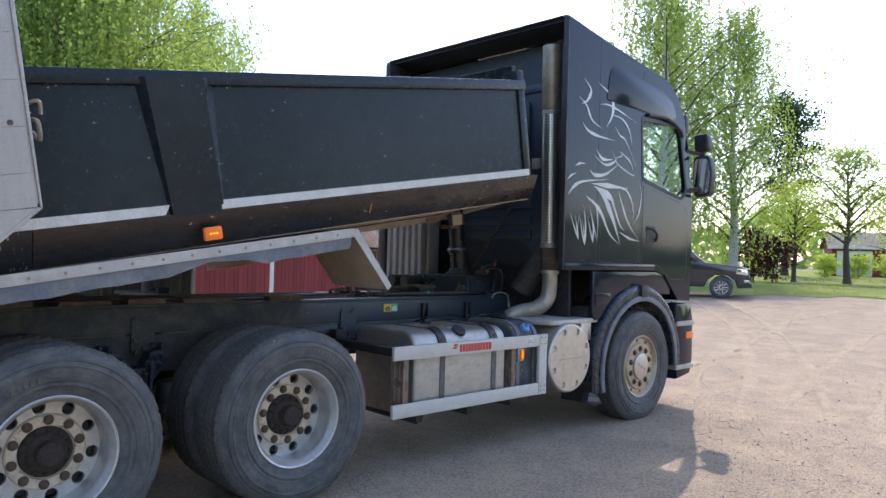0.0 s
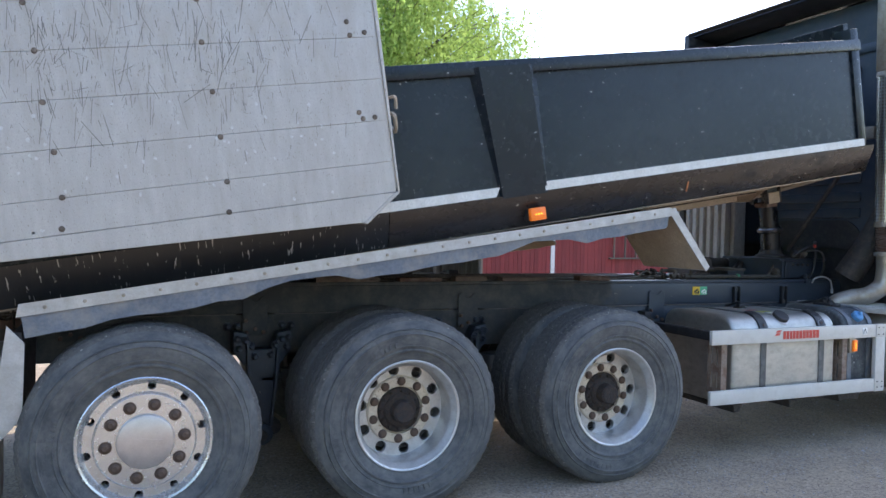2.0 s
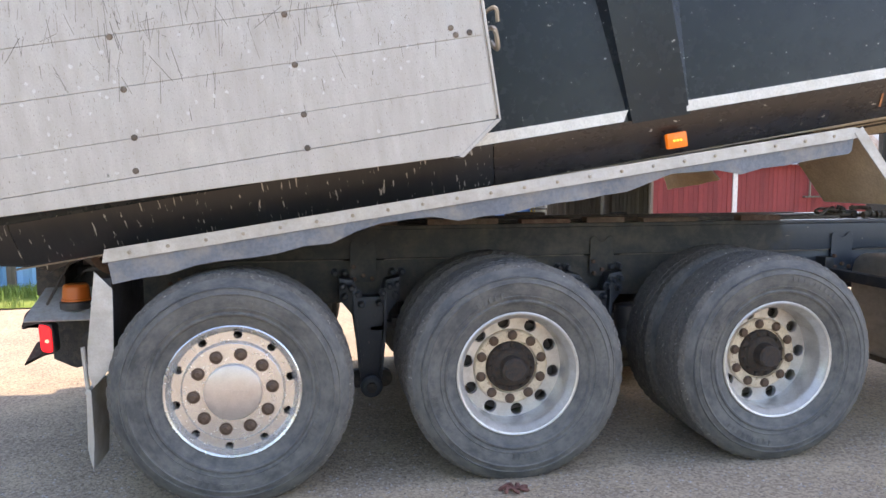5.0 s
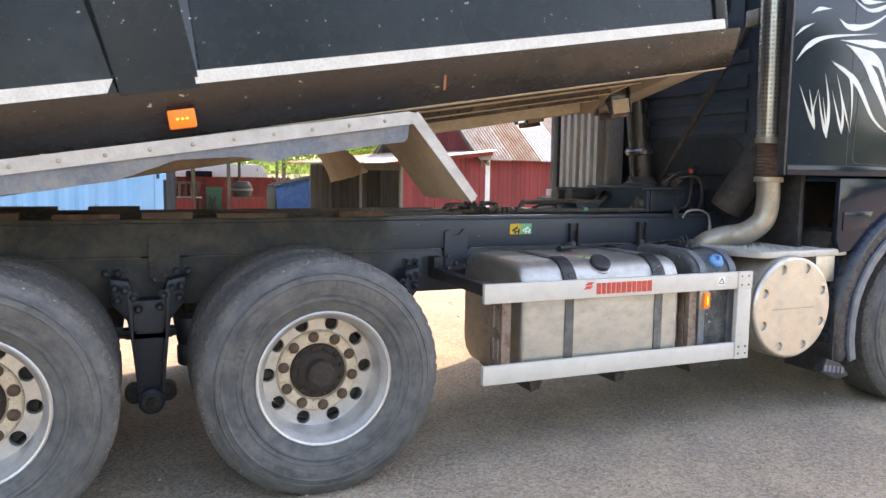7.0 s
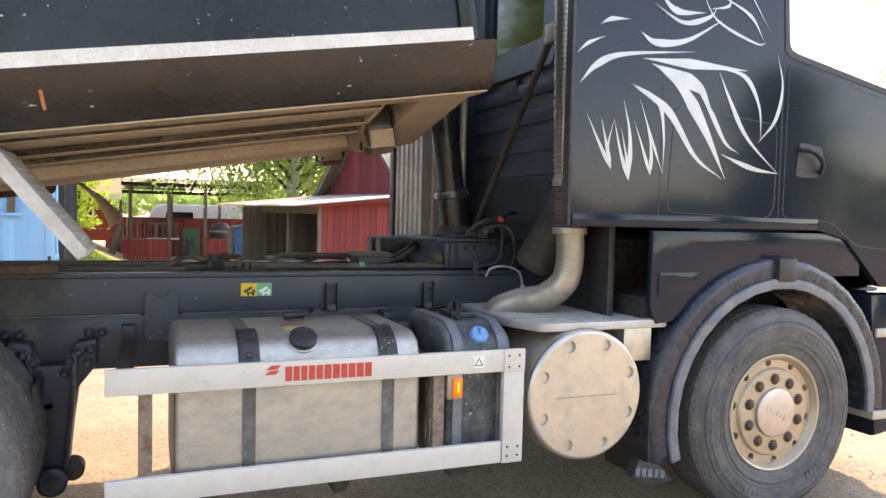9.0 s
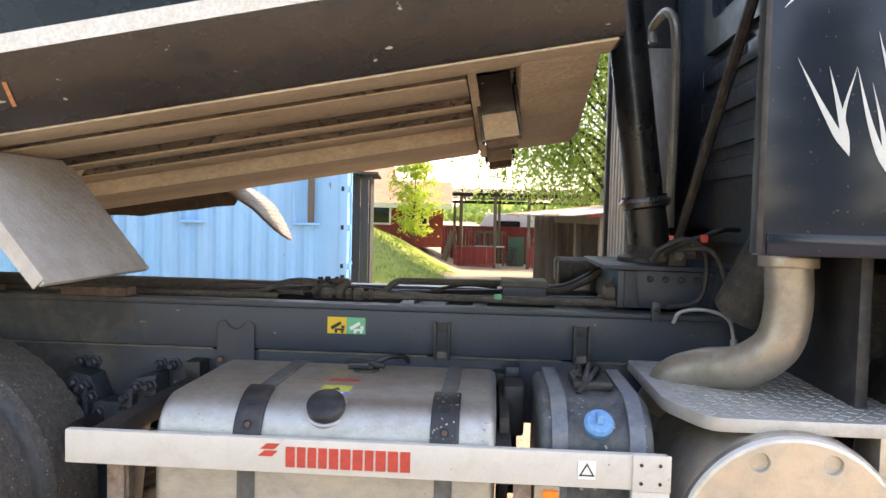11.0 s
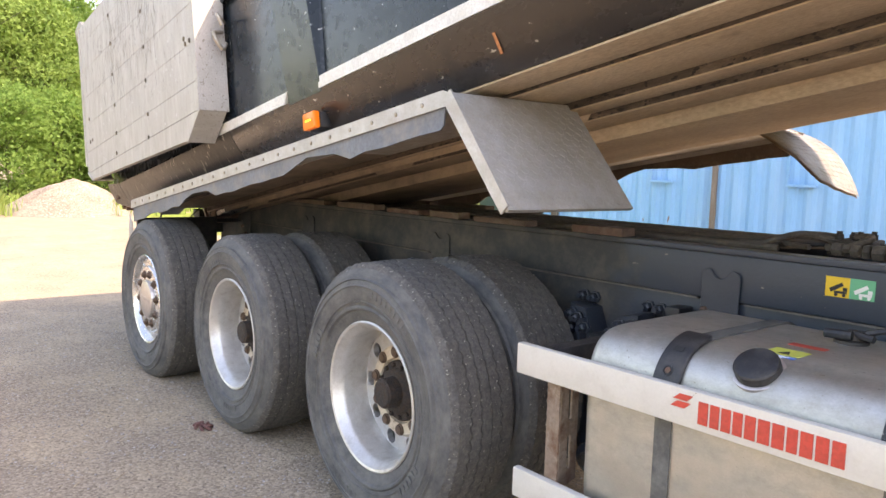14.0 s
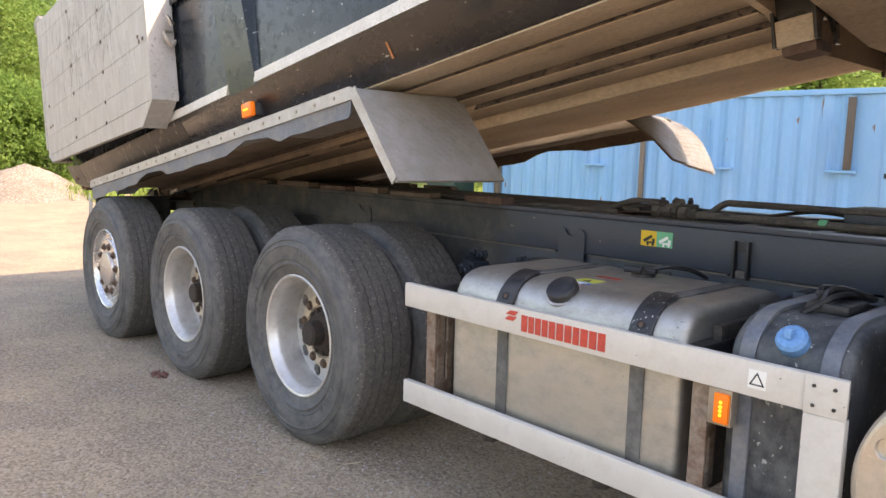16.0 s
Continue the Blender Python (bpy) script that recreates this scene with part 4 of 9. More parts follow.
    # valve cluster
    valve = part("valve_block", bx(1.215, 1.335, -0.14, 0.06, 1.165, 1.222, bevel=0.008), M_GREASE, truck, "greasy black valve block")
    for x, y, r, h in ((1.24, -0.10, 0.016, 0.030), (1.285, -0.06, 0.02, 0.020), (1.315, -0.11, 0.013, 0.034), (1.25, 0.0, 0.017, 0.024), (1.31, 0.02, 0.014, 0.030)):
        part("plug", la([(r, 1.220), (r, 1.222 + h * 0.6), (r * 0.7, 1.222 + h * 0.65), (r * 0.7, 1.222 + h)], n=8, c=(x, y, 0), axis="z"), M_GREASE, valve)
    for x, y, w in ((1.225, -0.15, 0.03), (1.30, -0.152, 0.025)):
        part("port", la([(0.014, y), (0.016, y + 0.004), (0.016, y + w)], n=6, c=(x, 0, 1.195)), M_PIPE, valve)
    for x in (0.75, 1.62, 1.93):
        part("cross_bar", bx(x - 0.03, x + 0.03, -0.34, 0.34, 1.128, 1.155, bevel=0.005), M_RAIL, truck)
    # small covered box beside the ram foot
    case = part("small_tank", pr([(2.035, 1.162), (2.205, 1.162), (2.212, 1.236), (2.022, 1.236)], "y", -0.12, 0.10, bevel=0.008), M_FRAME, truck, "small blue-black steel box with a lid")
    part("lid", pr([(2.012, 1.2365), (2.222, 1.2365), (2.214, 1.258), (2.022, 1.258)], "y", -0.13, 0.11, bevel=0.006), M_PIPE, case)
    for y in (0.42, 0.62):
        part("pipe_end", la([(0.055, 2.30), (0.062, 2.305), (0.062, 2.52), (0.05, 2.52)], n=20, c=(0, y, 1.27), axis="x"), M_GREASE, truck)


build_pipes()


# hydraulic ram
def build_ram():
    foot_plate = part("ram_bracket", pr([(2.475, 1.182), (2.98, 1.182), (2.98, 1.333), (2.475, 1.333)], "y", -0.285, 0.33, bevel=0.012), M_RAIL, truck, "blue-black steel bracket under the ram")
    part("top_plate", bx(2.415, 2.985, -0.315, 0.35, 1.3345, 1.352, bevel=0.004), M_FRAME, foot_plate)
    part("side_rib", pr([(2.50, 1.185), (2.56, 1.185), (2.545, 1.33), (2.50, 1.33)], "y", -0.300, -0.287, bevel=0.003), M_FRAME, foot_plate)
    part("side_rib", pr([(2.83, 1.185), (2.90, 1.185), (2.90, 1.33), (2.85, 1.33)], "y", -0.300, -0.287, bevel=0.003), M_FRAME, foot_plate)
    part("gusset", pr([(2.40, 1.20), (2.474, 1.20), (2.474, 1.30)], "y", -0.20, -0.188), M_PIPE, foot_plate)
    part("grease_pot", la([(0.02, 2.425), (0.034, 2.43), (0.034, 2.468), (0.02, 2.473)], n=16, c=(0, -0.24, 1.235), axis="x"), M_PIPE, foot_plate)
    for x in (2.60, 2.66, 2.72, 2.78):
        part("bolt", la([(0.013, -0.286), (0.013, -0.298), (0.009, -0.302)], n=6, c=(x, 0, 1.30)), M_GREASE, foot_plate)
    clip = part("rail_clip", bx(2.578, 2.610, -0.452, -0.425, 1.150, 1.228, bevel=0.005), M_FRAME, truck)
    part("bolt", la([(0.010, -0.453), (0.010, -0.462), (0.006, -0.465)], n=6, c=(2.594, 0, 1.20)), M_GREASE, clip)
    top = Vector((2.44, 0.0, 2.95))
    foot = Vector((2.66, 0.0, 1.36))
    d = top - foot
    ram = part("hydraulic_ram", tu([foot, foot + d * 0.145], 0.086, 28), M_RAM, truck, "black telescopic hydraulic ram")
    part("ram_collar", tu([foot + d * 0.138, foot + d * 0.144, foot + d * 0.158, foot + d * 0.168], [0.088, 0.104, 0.110, 0.094], 28), M_COLLAR, ram, "worn bright steel collar")
    part("ram_collar", tu([foot + d * 0.1685, foot + d * 0.174], [0.096, 0.096], 28), M_RAM, ram)
    part("ram_stage", tu([foot + d * 0.16, foot + d * 0.80], 0.080, 28), M_RAM, ram)
    part("ram_stage", tu([foot + d * 0.80, foot + d * 1.05], 0.05, 20), M_CHROME, ram, "bright chrome ram rod")
    part("ram_seat", la([(0.135, 1.353), (0.132, 1.372), (0.105, 1.385), (0.096, 1.42)], n=28, c=(2.652, 0, 0), axis="z"), M_GREASE, truck)
    # greasy cluster of fittings in front of the ram foot
    fit = part("ram_valve", bx(2.665, 2.735, -0.30, -0.20, 1.353, 1.42, bevel=0.01), M_GREASE, truck, "greasy valve with hose unions")
    part("cap", la([(0.026, 1.42), (0.028, 1.424), (0.028, 1.45), (0.016, 1.456)], n=12, c=(2.70, -0.25, 0), axis="z"), M_GREASE, fit)
    part("union", la([(0.018, -0.335), (0.021, -0.33), (0.021, -0.301)], n=6, c=(2.70, 0, 1.395)), M_PIPE, fit)
    part("union", la([(0.016, 2.62), (0.019, 2.625), (0.019, 2.664)], n=6, c=(0, -0.26, 1.385), axis="x"), M_PIPE, fit)
    part("union", la([(0.016, 2.736), (0.019, 2.74), (0.019, 2.775)], n=6, c=(0, -0.27, 1.40), axis="x"), M_PIPE, fit)


build_ram()


# corrugated oil tank behind the cab
def build_oil_tank():
    pts = []
    y = 0.56
    while y < 1.24:
        pts += [(2.640, y), (2.640, y + 0.045), (2.672, y + 0.060), (2.672, y + 0.085)]
        y += 0.10
    pts += [(2.64, 1.26), (2.86, 1.26), (2.86, 0.56)]
    tank = part("oil_tank", pr(pts, "z", 1.30, 2.36), M_GALV, truck, "grey corrugated hydraulic oil tank")
    part("side_plate", bx(2.70, 2.85, 0.50, 0.555, 1.32, 2.38, bevel=0.015), M_GALV, tank)
    part("base_rail", bx(2.61, 2.88, 0.48, 1.28, 1.24, 1.298, bevel=0.008), M_GALV, tank)
    part("top_rail", bx(2.63, 2.87, 0.56, 1.27, 2.362, 2.385, bevel=0.006), M_GALV, tank)
    part("tank_pipe", tu(curve_pts([(2.72, 0.42, 2.38), (2.72, 0.42, 2.46), (2.75, 0.24, 2.48), (2.78, 0.2, 2.3), (2.78, 0.2, 1.5)], 6), 0.022, 10), M_STEEL, tank)


build_oil_tank()


# fuel tank, additive tank, side guard
def build_tanks():
    prof = round_poly([(-1.20, 0.365), (-1.20, 0.985), (-0.49, 0.985), (-0.49, 0.365)], 0.15, 8)
    tank = part("fuel_tank", pr(prof, "x", 1.02, 2.005, bevel=0.035, seg=4), M_TANK, truck, "brushed aluminium fuel tank", 50)
    for x, rubber, look_of in ((1.295, M_BLACK, "black rubber strap shoe"), (1.86, M_SHOE, "black rubber strap shoe flecked with dried mud")):
        sp = round_poly([(-1.206, 0.36), (-1.206, 0.991), (-0.484, 0.991), (-0.484, 0.36)], 0.15, 7)
        inner = round_poly([(-1.196, 0.37), (-1.196, 0.981), (-0.494, 0.981), (-0.494, 0.37)], 0.15, 7)
        part("tank_strap", holed(bmesh.new(), sp, [inner], "x", x - 0.025, x + 0.025), M_STRAP, tank)
        # a rounded rubber shoe bent over the tank's upper edge, with a slot and a bolt in a socket
        out = [(-1.05 + 0.169 * math.cos(radians(a)), 0.835 + 0.169 * math.sin(radians(a))) for a in range(92, 163, 7)]
        inn = [(-1.05 + 0.152 * math.cos(radians(a)), 0.835 + 0.152 * math.sin(radians(a))) for a in range(162, 90, -7)]
        shoe = part("strap_buckle", pr(out + inn, "x", x - 0.041, x + 0.041, bevel=0.008, seg=3), rubber, tank, look_of, 50)

        def on_shoe(a, r):
            return Matrix.Translation((x, -1.05 + r * math.cos(radians(a)), 0.835 + r * math.sin(radians(a)))) @ Matrix.Rotation(radians(a - 90), 4, "X")
        part("socket", la([(0.015, -0.003), (0.015, 0.0018), (0.012, 0.0018), (0.010, -0.002)], n=18, axis="z"), M_INK, shoe).matrix_basis = on_shoe(150, 0.169)
        part("bolt", la([(0.009, -0.002), (0.009, 0.0025), (0.006, 0.004)], n=6, axis="z"), M_RUSTPAD, shoe).matrix_basis = on_shoe(150, 0.169)
        part("slot", bx(-0.014, 0.014, -0.008, 0.008, -0.002, 0.0012), M_INK, shoe).matrix_basis = on_shoe(126, 0.169)
    cap = la([(0.056, 0.0), (0.056, 0.026), (0.053, 0.030), (0.048, 0.0315), (0.02, 0.032)], n=32, axis="z")
    o = part("fuel_cap", cap, M_BLACK, tank, "black plastic fuel cap")
    o.matrix_basis = Matrix.Translation((1.512, -1.137, 0.957)) @ Matrix.Rotation(radians(35.5), 4, "X")
    o = part("cap_collar", la([(0.064, -0.02), (0.064, 0.002), (0.060, 0.004), (0.0565, 0.004)], n=32, axis="z"), M_ALU_CAP, tank)
    o.matrix_basis = Matrix.Translation((1.512, -1.137, 0.957)) @ Matrix.Rotation(radians(35.5), 4, "X")
    for mt, x0, x1, y0, y1, za, zb in ((M_REDPRINT, 1.462, 1.560, -0.895, -0.862, 0.9862, 0.9862), (M_LIMELABEL, 1.464, 1.555, -1.035, -0.955, 0.9862, 0.9862), (M_BLUELABEL, 1.470, 1.557, -1.086, -1.0365, 0.9822, 0.9862)):
        bm = bmesh.new()
        vs = [bm.verts.new(p) for p in ((x0, y0, za - 0.001), (x1, y0, za - 0.001), (x1, y1, zb - 0.001), (x0, y1, zb - 0.001))]
        top = bmesh.ops.extrude_face_region(bm, geom=[bm.faces.new(vs)])
        bmesh.ops.translate(bm, vec=(0, 0, 0.001), verts=[v for v in top["geom"] if isinstance(v, bmesh.types.BMVert)])
        bmesh.ops.recalc_face_normals(bm, faces=bm.faces)
        part("label", bm, mt, tank, smooth=0)
    sign = [(1.497, -1.018), (1.527, -1.018), (1.512, -0.982)]
    part("warning_triangle", pr(sign, "z", 0.9863, 0.9872), M_INK, tank, smooth=0)
    for k in range(3):
        part("print_bar", bx(1.482, 1.540 - 0.012 * k, -1.050 - 0.011 * k, -1.045 - 0.011 * k, 0.984, 0.9868 - 0.0009 * k), M_WHITELABEL, tank, smooth=0)
    snd = part("level_sender", la([(0.045, 0.984), (0.045, 0.994), (0.030, 0.997), (0.028, 1.012)], n=24, c=(1.555, -0.72, 0), axis="z"), M_GREASE, tank, "black fuel level sender with hose stubs")
    part("plug", tu([(1.50, -0.76, 1.010), (1.57, -0.755, 1.012)], 0.014, 10), M_BLACK, snd)
    part("plug", tu([(1.55, -0.73, 1.016), (1.62, -0.74, 1.008)], 0.010, 8), M_BLACK, snd)
    part("hose_stub", tu(curve_pts([(1.58, -0.70, 1.012), (1.63, -0.66, 1.025), (1.67, -0.58, 1.01), (1.67, -0.46, 0.97)], 5), 0.009, 6), M_BLACK, snd)
    for x in (1.15, 1.68):
        part("tank_bracket", pr([(x - 0.03, 0.355), (x + 0.05, 0.355), (x + 0.03, 0.31), (x - 0.02, 0.30)], "y", -1.12, -0.5, bevel=0.005), M_GREASE, truck)

    ad = part("additive_tank", pr(round_poly([(-1.17, 0.40), (-1.17, 0.93), (-1.06, 1.0), (-0.62, 1.0), (-0.62, 0.40)], 0.08, 5), "x", 2.13, 2.45, bevel=0.03, seg=3), M_ADTANK, truck, "black plastic additive tank grey with dust", 50)
    for x in (2.185, 2.40):
        sp = round_poly([(-1.18, 0.39), (-1.18, 0.936), (-1.062, 1.012), (-0.60, 1.012), (-0.60, 0.39)], 0.08, 5)
        inner = round_poly([(-1.166, 0.41), (-1.166, 0.926), (-1.056, 0.996), (-0.63, 0.996), (-0.63, 0.41)], 0.08, 5)
        part("tank_strap", holed(bmesh.new(), sp, [inner], "x", x - 0.022, x + 0.022), M_SKIRT, ad)
    o = part("blue_cap", la([(0.040, -0.01), (0.042, 0.0), (0.042, 0.022), (0.034, 0.032), (0.012, 0.034)], n=24, axis="z"), M_BLUECAP, ad, "blue plastic filler cap")
    o.matrix_basis = Matrix.Translation((2.293, -1.145, 0.945)) @ Matrix.Rotation(radians(48), 4, "X")
    part("cap_grip", bx(2.283, 2.303, -1.19, -1.135, 0.962, 0.988, bevel=0.005), M_BLUECAP, ad)
    for k in range(5):
        a = k * 1.1
        part("small_hose", tu(curve_pts([(2.25 + 0.02 * k, -1.0 + 0.05 * k, 1.0), (2.28 + 0.03 * math.cos(a), -0.9, 1.05 + 0.02 * math.sin(a)), (2.33 + 0.02 * math.sin(a), -0.75, 1.03), (2.3, -0.6, 1.0)], 4), 0.009, 6), M_BLACK, ad)
    part("pump_head", bx(2.24, 2.36, -0.96, -0.80, 1.0, 1.03, bevel=0.01), M_BLACK, ad)
    part("vertical_pipe", tu([(2.06, -0.62, 0.55), (2.06, -0.62, 0.96)], 0.024, 10), M_GREASE, truck)
    part("valve_plate", bx(2.015, 2.045, -1.05, -0.5, 0.42, 0.93, bevel=0.006), M_GREASE, truck)
    part("valve_body", bx(2.03, 2.10, -0.80, -0.66, 0.80, 0.97, bevel=0.015), M_BLACK, truck)
    part("pipe_bracket", bx(2.04, 2.09, -0.56, -0.44, 0.88, 0.985, bevel=0.008), M_FRAME, truck)
    # legs under the additive tank
    part("tank_step", pr([(2.16, 0.40), (2.44, 0.40), (2.40, 0.30), (2.34, 0.32), (2.24, 0.31), (2.20, 0.30)], "y", -1.1, -0.7, bevel=0.006), M_GREASE, truck)

    g = part("side_guard", bx(0.785, 2.468, -1.25, -1.222, 0.803, 0.900, bevel=0.006), M_WHITE, truck, "white-painted aluminium side guard with red lettering shapes")
    part("lower_bar", bx(0.785, 2.37, -1.25, -1.222, 0.400, 0.495, bevel=0.006), M_WHITE, g)
    part("end_plate", bx(2.372, 2.472, -1.254, -1.222, 0.398, 0.802, bevel=0.004), M_WHITE, g)
    part("end_plate", bx(2.372, 2.474, -1.2555, -1.2505, 0.802, 0.902, bevel=0.002), M_WHITE, g)
    for x in (2.395, 2.445):
        for z in (0.43, 0.47, 0.825, 0.875):
            part("rivet", la([(0.005, -1.254), (0.005, -1.2585), (0.003, -1.260)], n=8, c=(x, 0, z)), M_GREASE, g)
    for x0 in (0.900, 2.060):
        slots = [round_poly([(y, a), (y + 0.015, a), (y + 0.015, a + 0.11), (y, a + 0.11)], 0.007, 2) for y in (-1.185, -1.135) for a in (0.50, 0.66)]
        bm = holed(bmesh.new(), [(-1.220, 0.42), (-1.09, 0.46), (-1.09, 0.84), (-1.220, 0.88)], slots, "x", x0, x0 + 0.008)
        box(bm, x0 - 0.004, x0 + 0.045, -1.222, -1.214, 0.42, 0.88)
        part("guard_post", bm, M_POST, g, "rust-stained slotted steel post")
    for x in (0.85, 2.02):
        bm = bx(x - 0.03, x + 0.03, -1.215, -0.43, 0.825, 0.885, bevel=0.006)
        box(bm, x - 0.03, x + 0.03, -0.52, -0.43, 0.885, 0.95, 0.006)
        part("guard_arm", bm, M_BLACK, g)
    # plain red shapes where the lettering stands
    x = 1.424
    for k, w in enumerate((0.032, 0.030, 0.030, 0.030, 0.032, 0.034, 0.034, 0.030, 0.034, 0.034, 0.034)):
        part("red_bar", bx(x, x + w - 0.006, -1.2522, -1.2502, 0.822, 0.879), M_REDPRINT, g, smooth=0)
        x += w
    for k in range(2):
        part("red_bar", pr([(1.345 + 0.006 * k, 0.850 + 0.020 * k), (1.385 + 0.006 * k, 0.850 + 0.020 * k), (1.402 + 0.006 * k, 0.866 + 0.020 * k), (1.364 + 0.006 * k, 0.866 + 0.020 * k)], "y", -1.2522, -1.2502), M_REDPRINT, g, smooth=0)
    # warning label
    part("warning_label", bx(2.227, 2.275, -1.2522, -1.2502, 0.828, 0.878), M_WHITELABEL, g, smooth=0)
    tri = lambda r: [(2.251 + r * math.sin(t), 0.849 + r * math.cos(t)) for t in (0, 2.0944, 4.1888)]  # noqa: E731
    part("warning_triangle", holed(bmesh.new(), tri(0.024), [tri(0.017)], "y", -1.2535, -1.2523), M_INK, g, smooth=0)
    lamp = part("side_lamp", bx(2.112, 2.182, -1.238, -1.20, 0.695, 0.80, bevel=0.005), M_STEEL, truck, "amber side marker lamp in a pale holder")
    part("lens", bx(2.135, 2.178, -1.252, -1.237, 0.705, 0.79, bevel=0.006), M_AMBER, lamp)
    for k in range(4):
        part("light_dot", la([(0.0045, -1.252), (0.0045, -1.2545)], n=8, c=(2.157, 0, 0.730 + k * 0.012)), M_AMBERLIT, lamp)
    # sticker on the frame
    st = part("warning_sticker", bx(1.350, 1.424, -0.4345, -0.4325, 1.064, 1.128), M_YELLOWLABEL, truck, "yellow and green warning sticker", 0)
    part("green_half", bx(1.424, 1.498, -0.4345, -0.4325, 1.064, 1.128), M_GREENLABEL, st, smooth=0)
    for x0, mt in ((1.350, M_INK), (1.424, M_WHITELABEL)):
        part("pictogram", pr([(x0 + 0.012, 1.09), (x0 + 0.05, 1.112), (x0 + 0.056, 1.102), (x0 + 0.018, 1.078)], "y", -0.4355, -0.4346), mt, st, smooth=0)
        part("pictogram", bx(x0 + 0.028, x0 + 0.066, -0.4355, -0.4346, 1.076, 1.084), mt, st, smooth=0)
        part("pictogram", bx(x0 + 0.054, x0 + 0.067, -0.4355, -0.4346, 1.0845, 1.096), mt, st, smooth=0)
        for q in (0.034, 0.058):
            part("pictogram", la([(0.0055, -0.4355), (0.0055, -0.4346)], n=12, c=(x0 + q, 0, 1.0715)), mt, st, smooth=0)


build_tanks()


# silencer, step plate, exhaust
def build_exhaust():
    c = (2.795, 0, 0.672)
    sil = part("silencer", la([(0.30, -0.35), (0.305, -0.36), (0.305, -1.215), (0.300, -1.225)], n=64, c=c), M_STEEL, truck, "large round steel silencer drum", 40)
    bm = disc_with_holes(bmesh.new(), 0.195, 0.285, -1.262, 0.016, 8, 0.027, 0.245)
    bmesh.ops.translate(bm, vec=c, verts=bm.verts)
    lathe(bm, [(0.292, -1.222), (0.301, -1.230), (0.300, -1.250), (0.293, -1.259), (0.284, -1.262)], n=64, c=c)
    caps = [f for f in bm.faces if len(f.verts) > 20]
    bmesh.ops.delete(bm, geom=caps, context="FACES_ONLY")
    lathe(bm, [(0.196, -1.2612), (0.19, -1.2613), (0.05, -1.2613)], n=64, c=c)
    lathe(bm, [(0.288, -1.2475), (0.288, -1.244)], n=48, c=c)
    part("end_cap", bm, M_ENDCAP, sil, "dusty aluminium end cap with eight round dimples", 15)
    part("cap_ridge", bx(2.63, 2.96, -1.2625, -1.2605, 0.665, 0.671), M_STEEL, sil, smooth=0)
    for k in range(6):
        part("worn_mark", bx(2.70 + k * 0.032, 2.722 + k * 0.032, -1.2622, -1.2608, 0.69, 0.714), M_ENDCAP, sil, smooth=0)

    plate = bmesh.new()
    out = round_poly([(2.50, -0.30), (2.50, -1.02), (2.58, -1.215), (3.29, -1.215), (3.31, -0.30)], 0.05, 4)
    prism(plate, out, "z", 0.962, 1.002, 0.006)
    pl = part("step_plate", plate, M_CHECK, truck, "pale checker-plate step over the silencer")
    bars = bmesh.new()
    for i in range(20):
        for j in range(22):
            x, y = 2.56 + i * 0.037, -1.18 + j * 0.038
            a = 0.8 if (i + j) % 2 else -0.8
            box(bars, -0.013, 0.013, -0.004, 0.004, 0, 0.0025, m=Matrix.Translation((x, y, 1.002)) @ Matrix.Rotation(a, 4, "Z"))
    tagged(part("plate_pattern", bars, M_CHECK, pl, smooth=0), kind="stuff")
    part("plate_support", bx(3.04, 3.20, -1.19, -0.6, 0.80, 0.960, bevel=0.006), M_ENDCAP, truck)

    ex = bmesh.new()
    tube(ex, curve_pts([(2.56, -0.66, 0.90), (2.60, -0.72, 1.0), (2.68, -0.79, 1.05), (2.77, -0.88, 1.08), (2.85, -0.94, 1.16), (2.875, -0.95, 1.28), (2.87, -0.95, 1.42)], 8), 0.069, 24)
    e = part("exhaust_pipe", ex, M_STEEL, truck, "bent exhaust pipe rising behind the cab", 60)
    prof = [(0.072 + 0.007 * (k % 2), 1.43 + 0.010 * k) for k in range(22)]
    part("bellows", la(prof, n=28, c=(2.868, -0.95, 0), axis="z"), M_RUSTPAD, e, "brown flexible exhaust bellows", 60)
    part("clamp_ring", la([(0.083, 1.40), (0.086, 1.405), (0.086, 1.43), (0.083, 1.435)], n=28, c=(2.87, -0.95, 0), axis="z"), M_STEEL, e)
    part("pipe_top", tu([(2.862, -0.95, 1.64), (2.83, -0.95, 2.86), (2.829, -0.95, 2.885), (2.828, -0.95, 2.90), (2.82, -0.95, 3.47)], [0.066, 0.066, 0.07, 0.088, 0.088], 24), M_STEEL, e, smooth=60)
    # perforated guard, built as a grid of square holes round the pipe
    bm = bmesh.new()
    rows, cols, r0 = 46, 22, 0.081
    z0, z1 = 1.66, 2.86
    for k in range(cols):
        a0, a1 = [2 * math.pi * (k + f) / cols for f in (0.0, 1.0)]
        for j in range(rows):
            za, zb = z0 + (z1 - z0) * j / rows, z0 + (z1 - z0) * (j + 1) / rows
            sh = 0.35 if j % 2 else 0.0
            ring_o, ring_i = [], []
            for u, v in ((0, 0), (0.5, 0), (1, 0), (1, 0.5), (1, 1), (0.5, 1), (0, 1), (0, 0.5)):
                a, z = a0 + (a1 - a0) * u, za + (zb - za) * v
                ring_o.append(bm.verts.new((2.845 - (z - 1.64) * 0.026 + 0.017 + r0 * math.cos(a), -0.95 + r0 * math.sin(a), z)))
                t = math.atan2(v - 0.5, u - 0.5)
                a, z = a0 + (a1 - a0) * (0.5 + 0.32 * math.cos(t)), za + (zb - za) * (0.5 + 0.32 * math.sin(t))
                ring_i.append(bm.verts.new((2.845 - (z - 1.64) * 0.026 + 0.017 + r0 * math.cos(a), -0.95 + r0 * math.sin(a), z)))
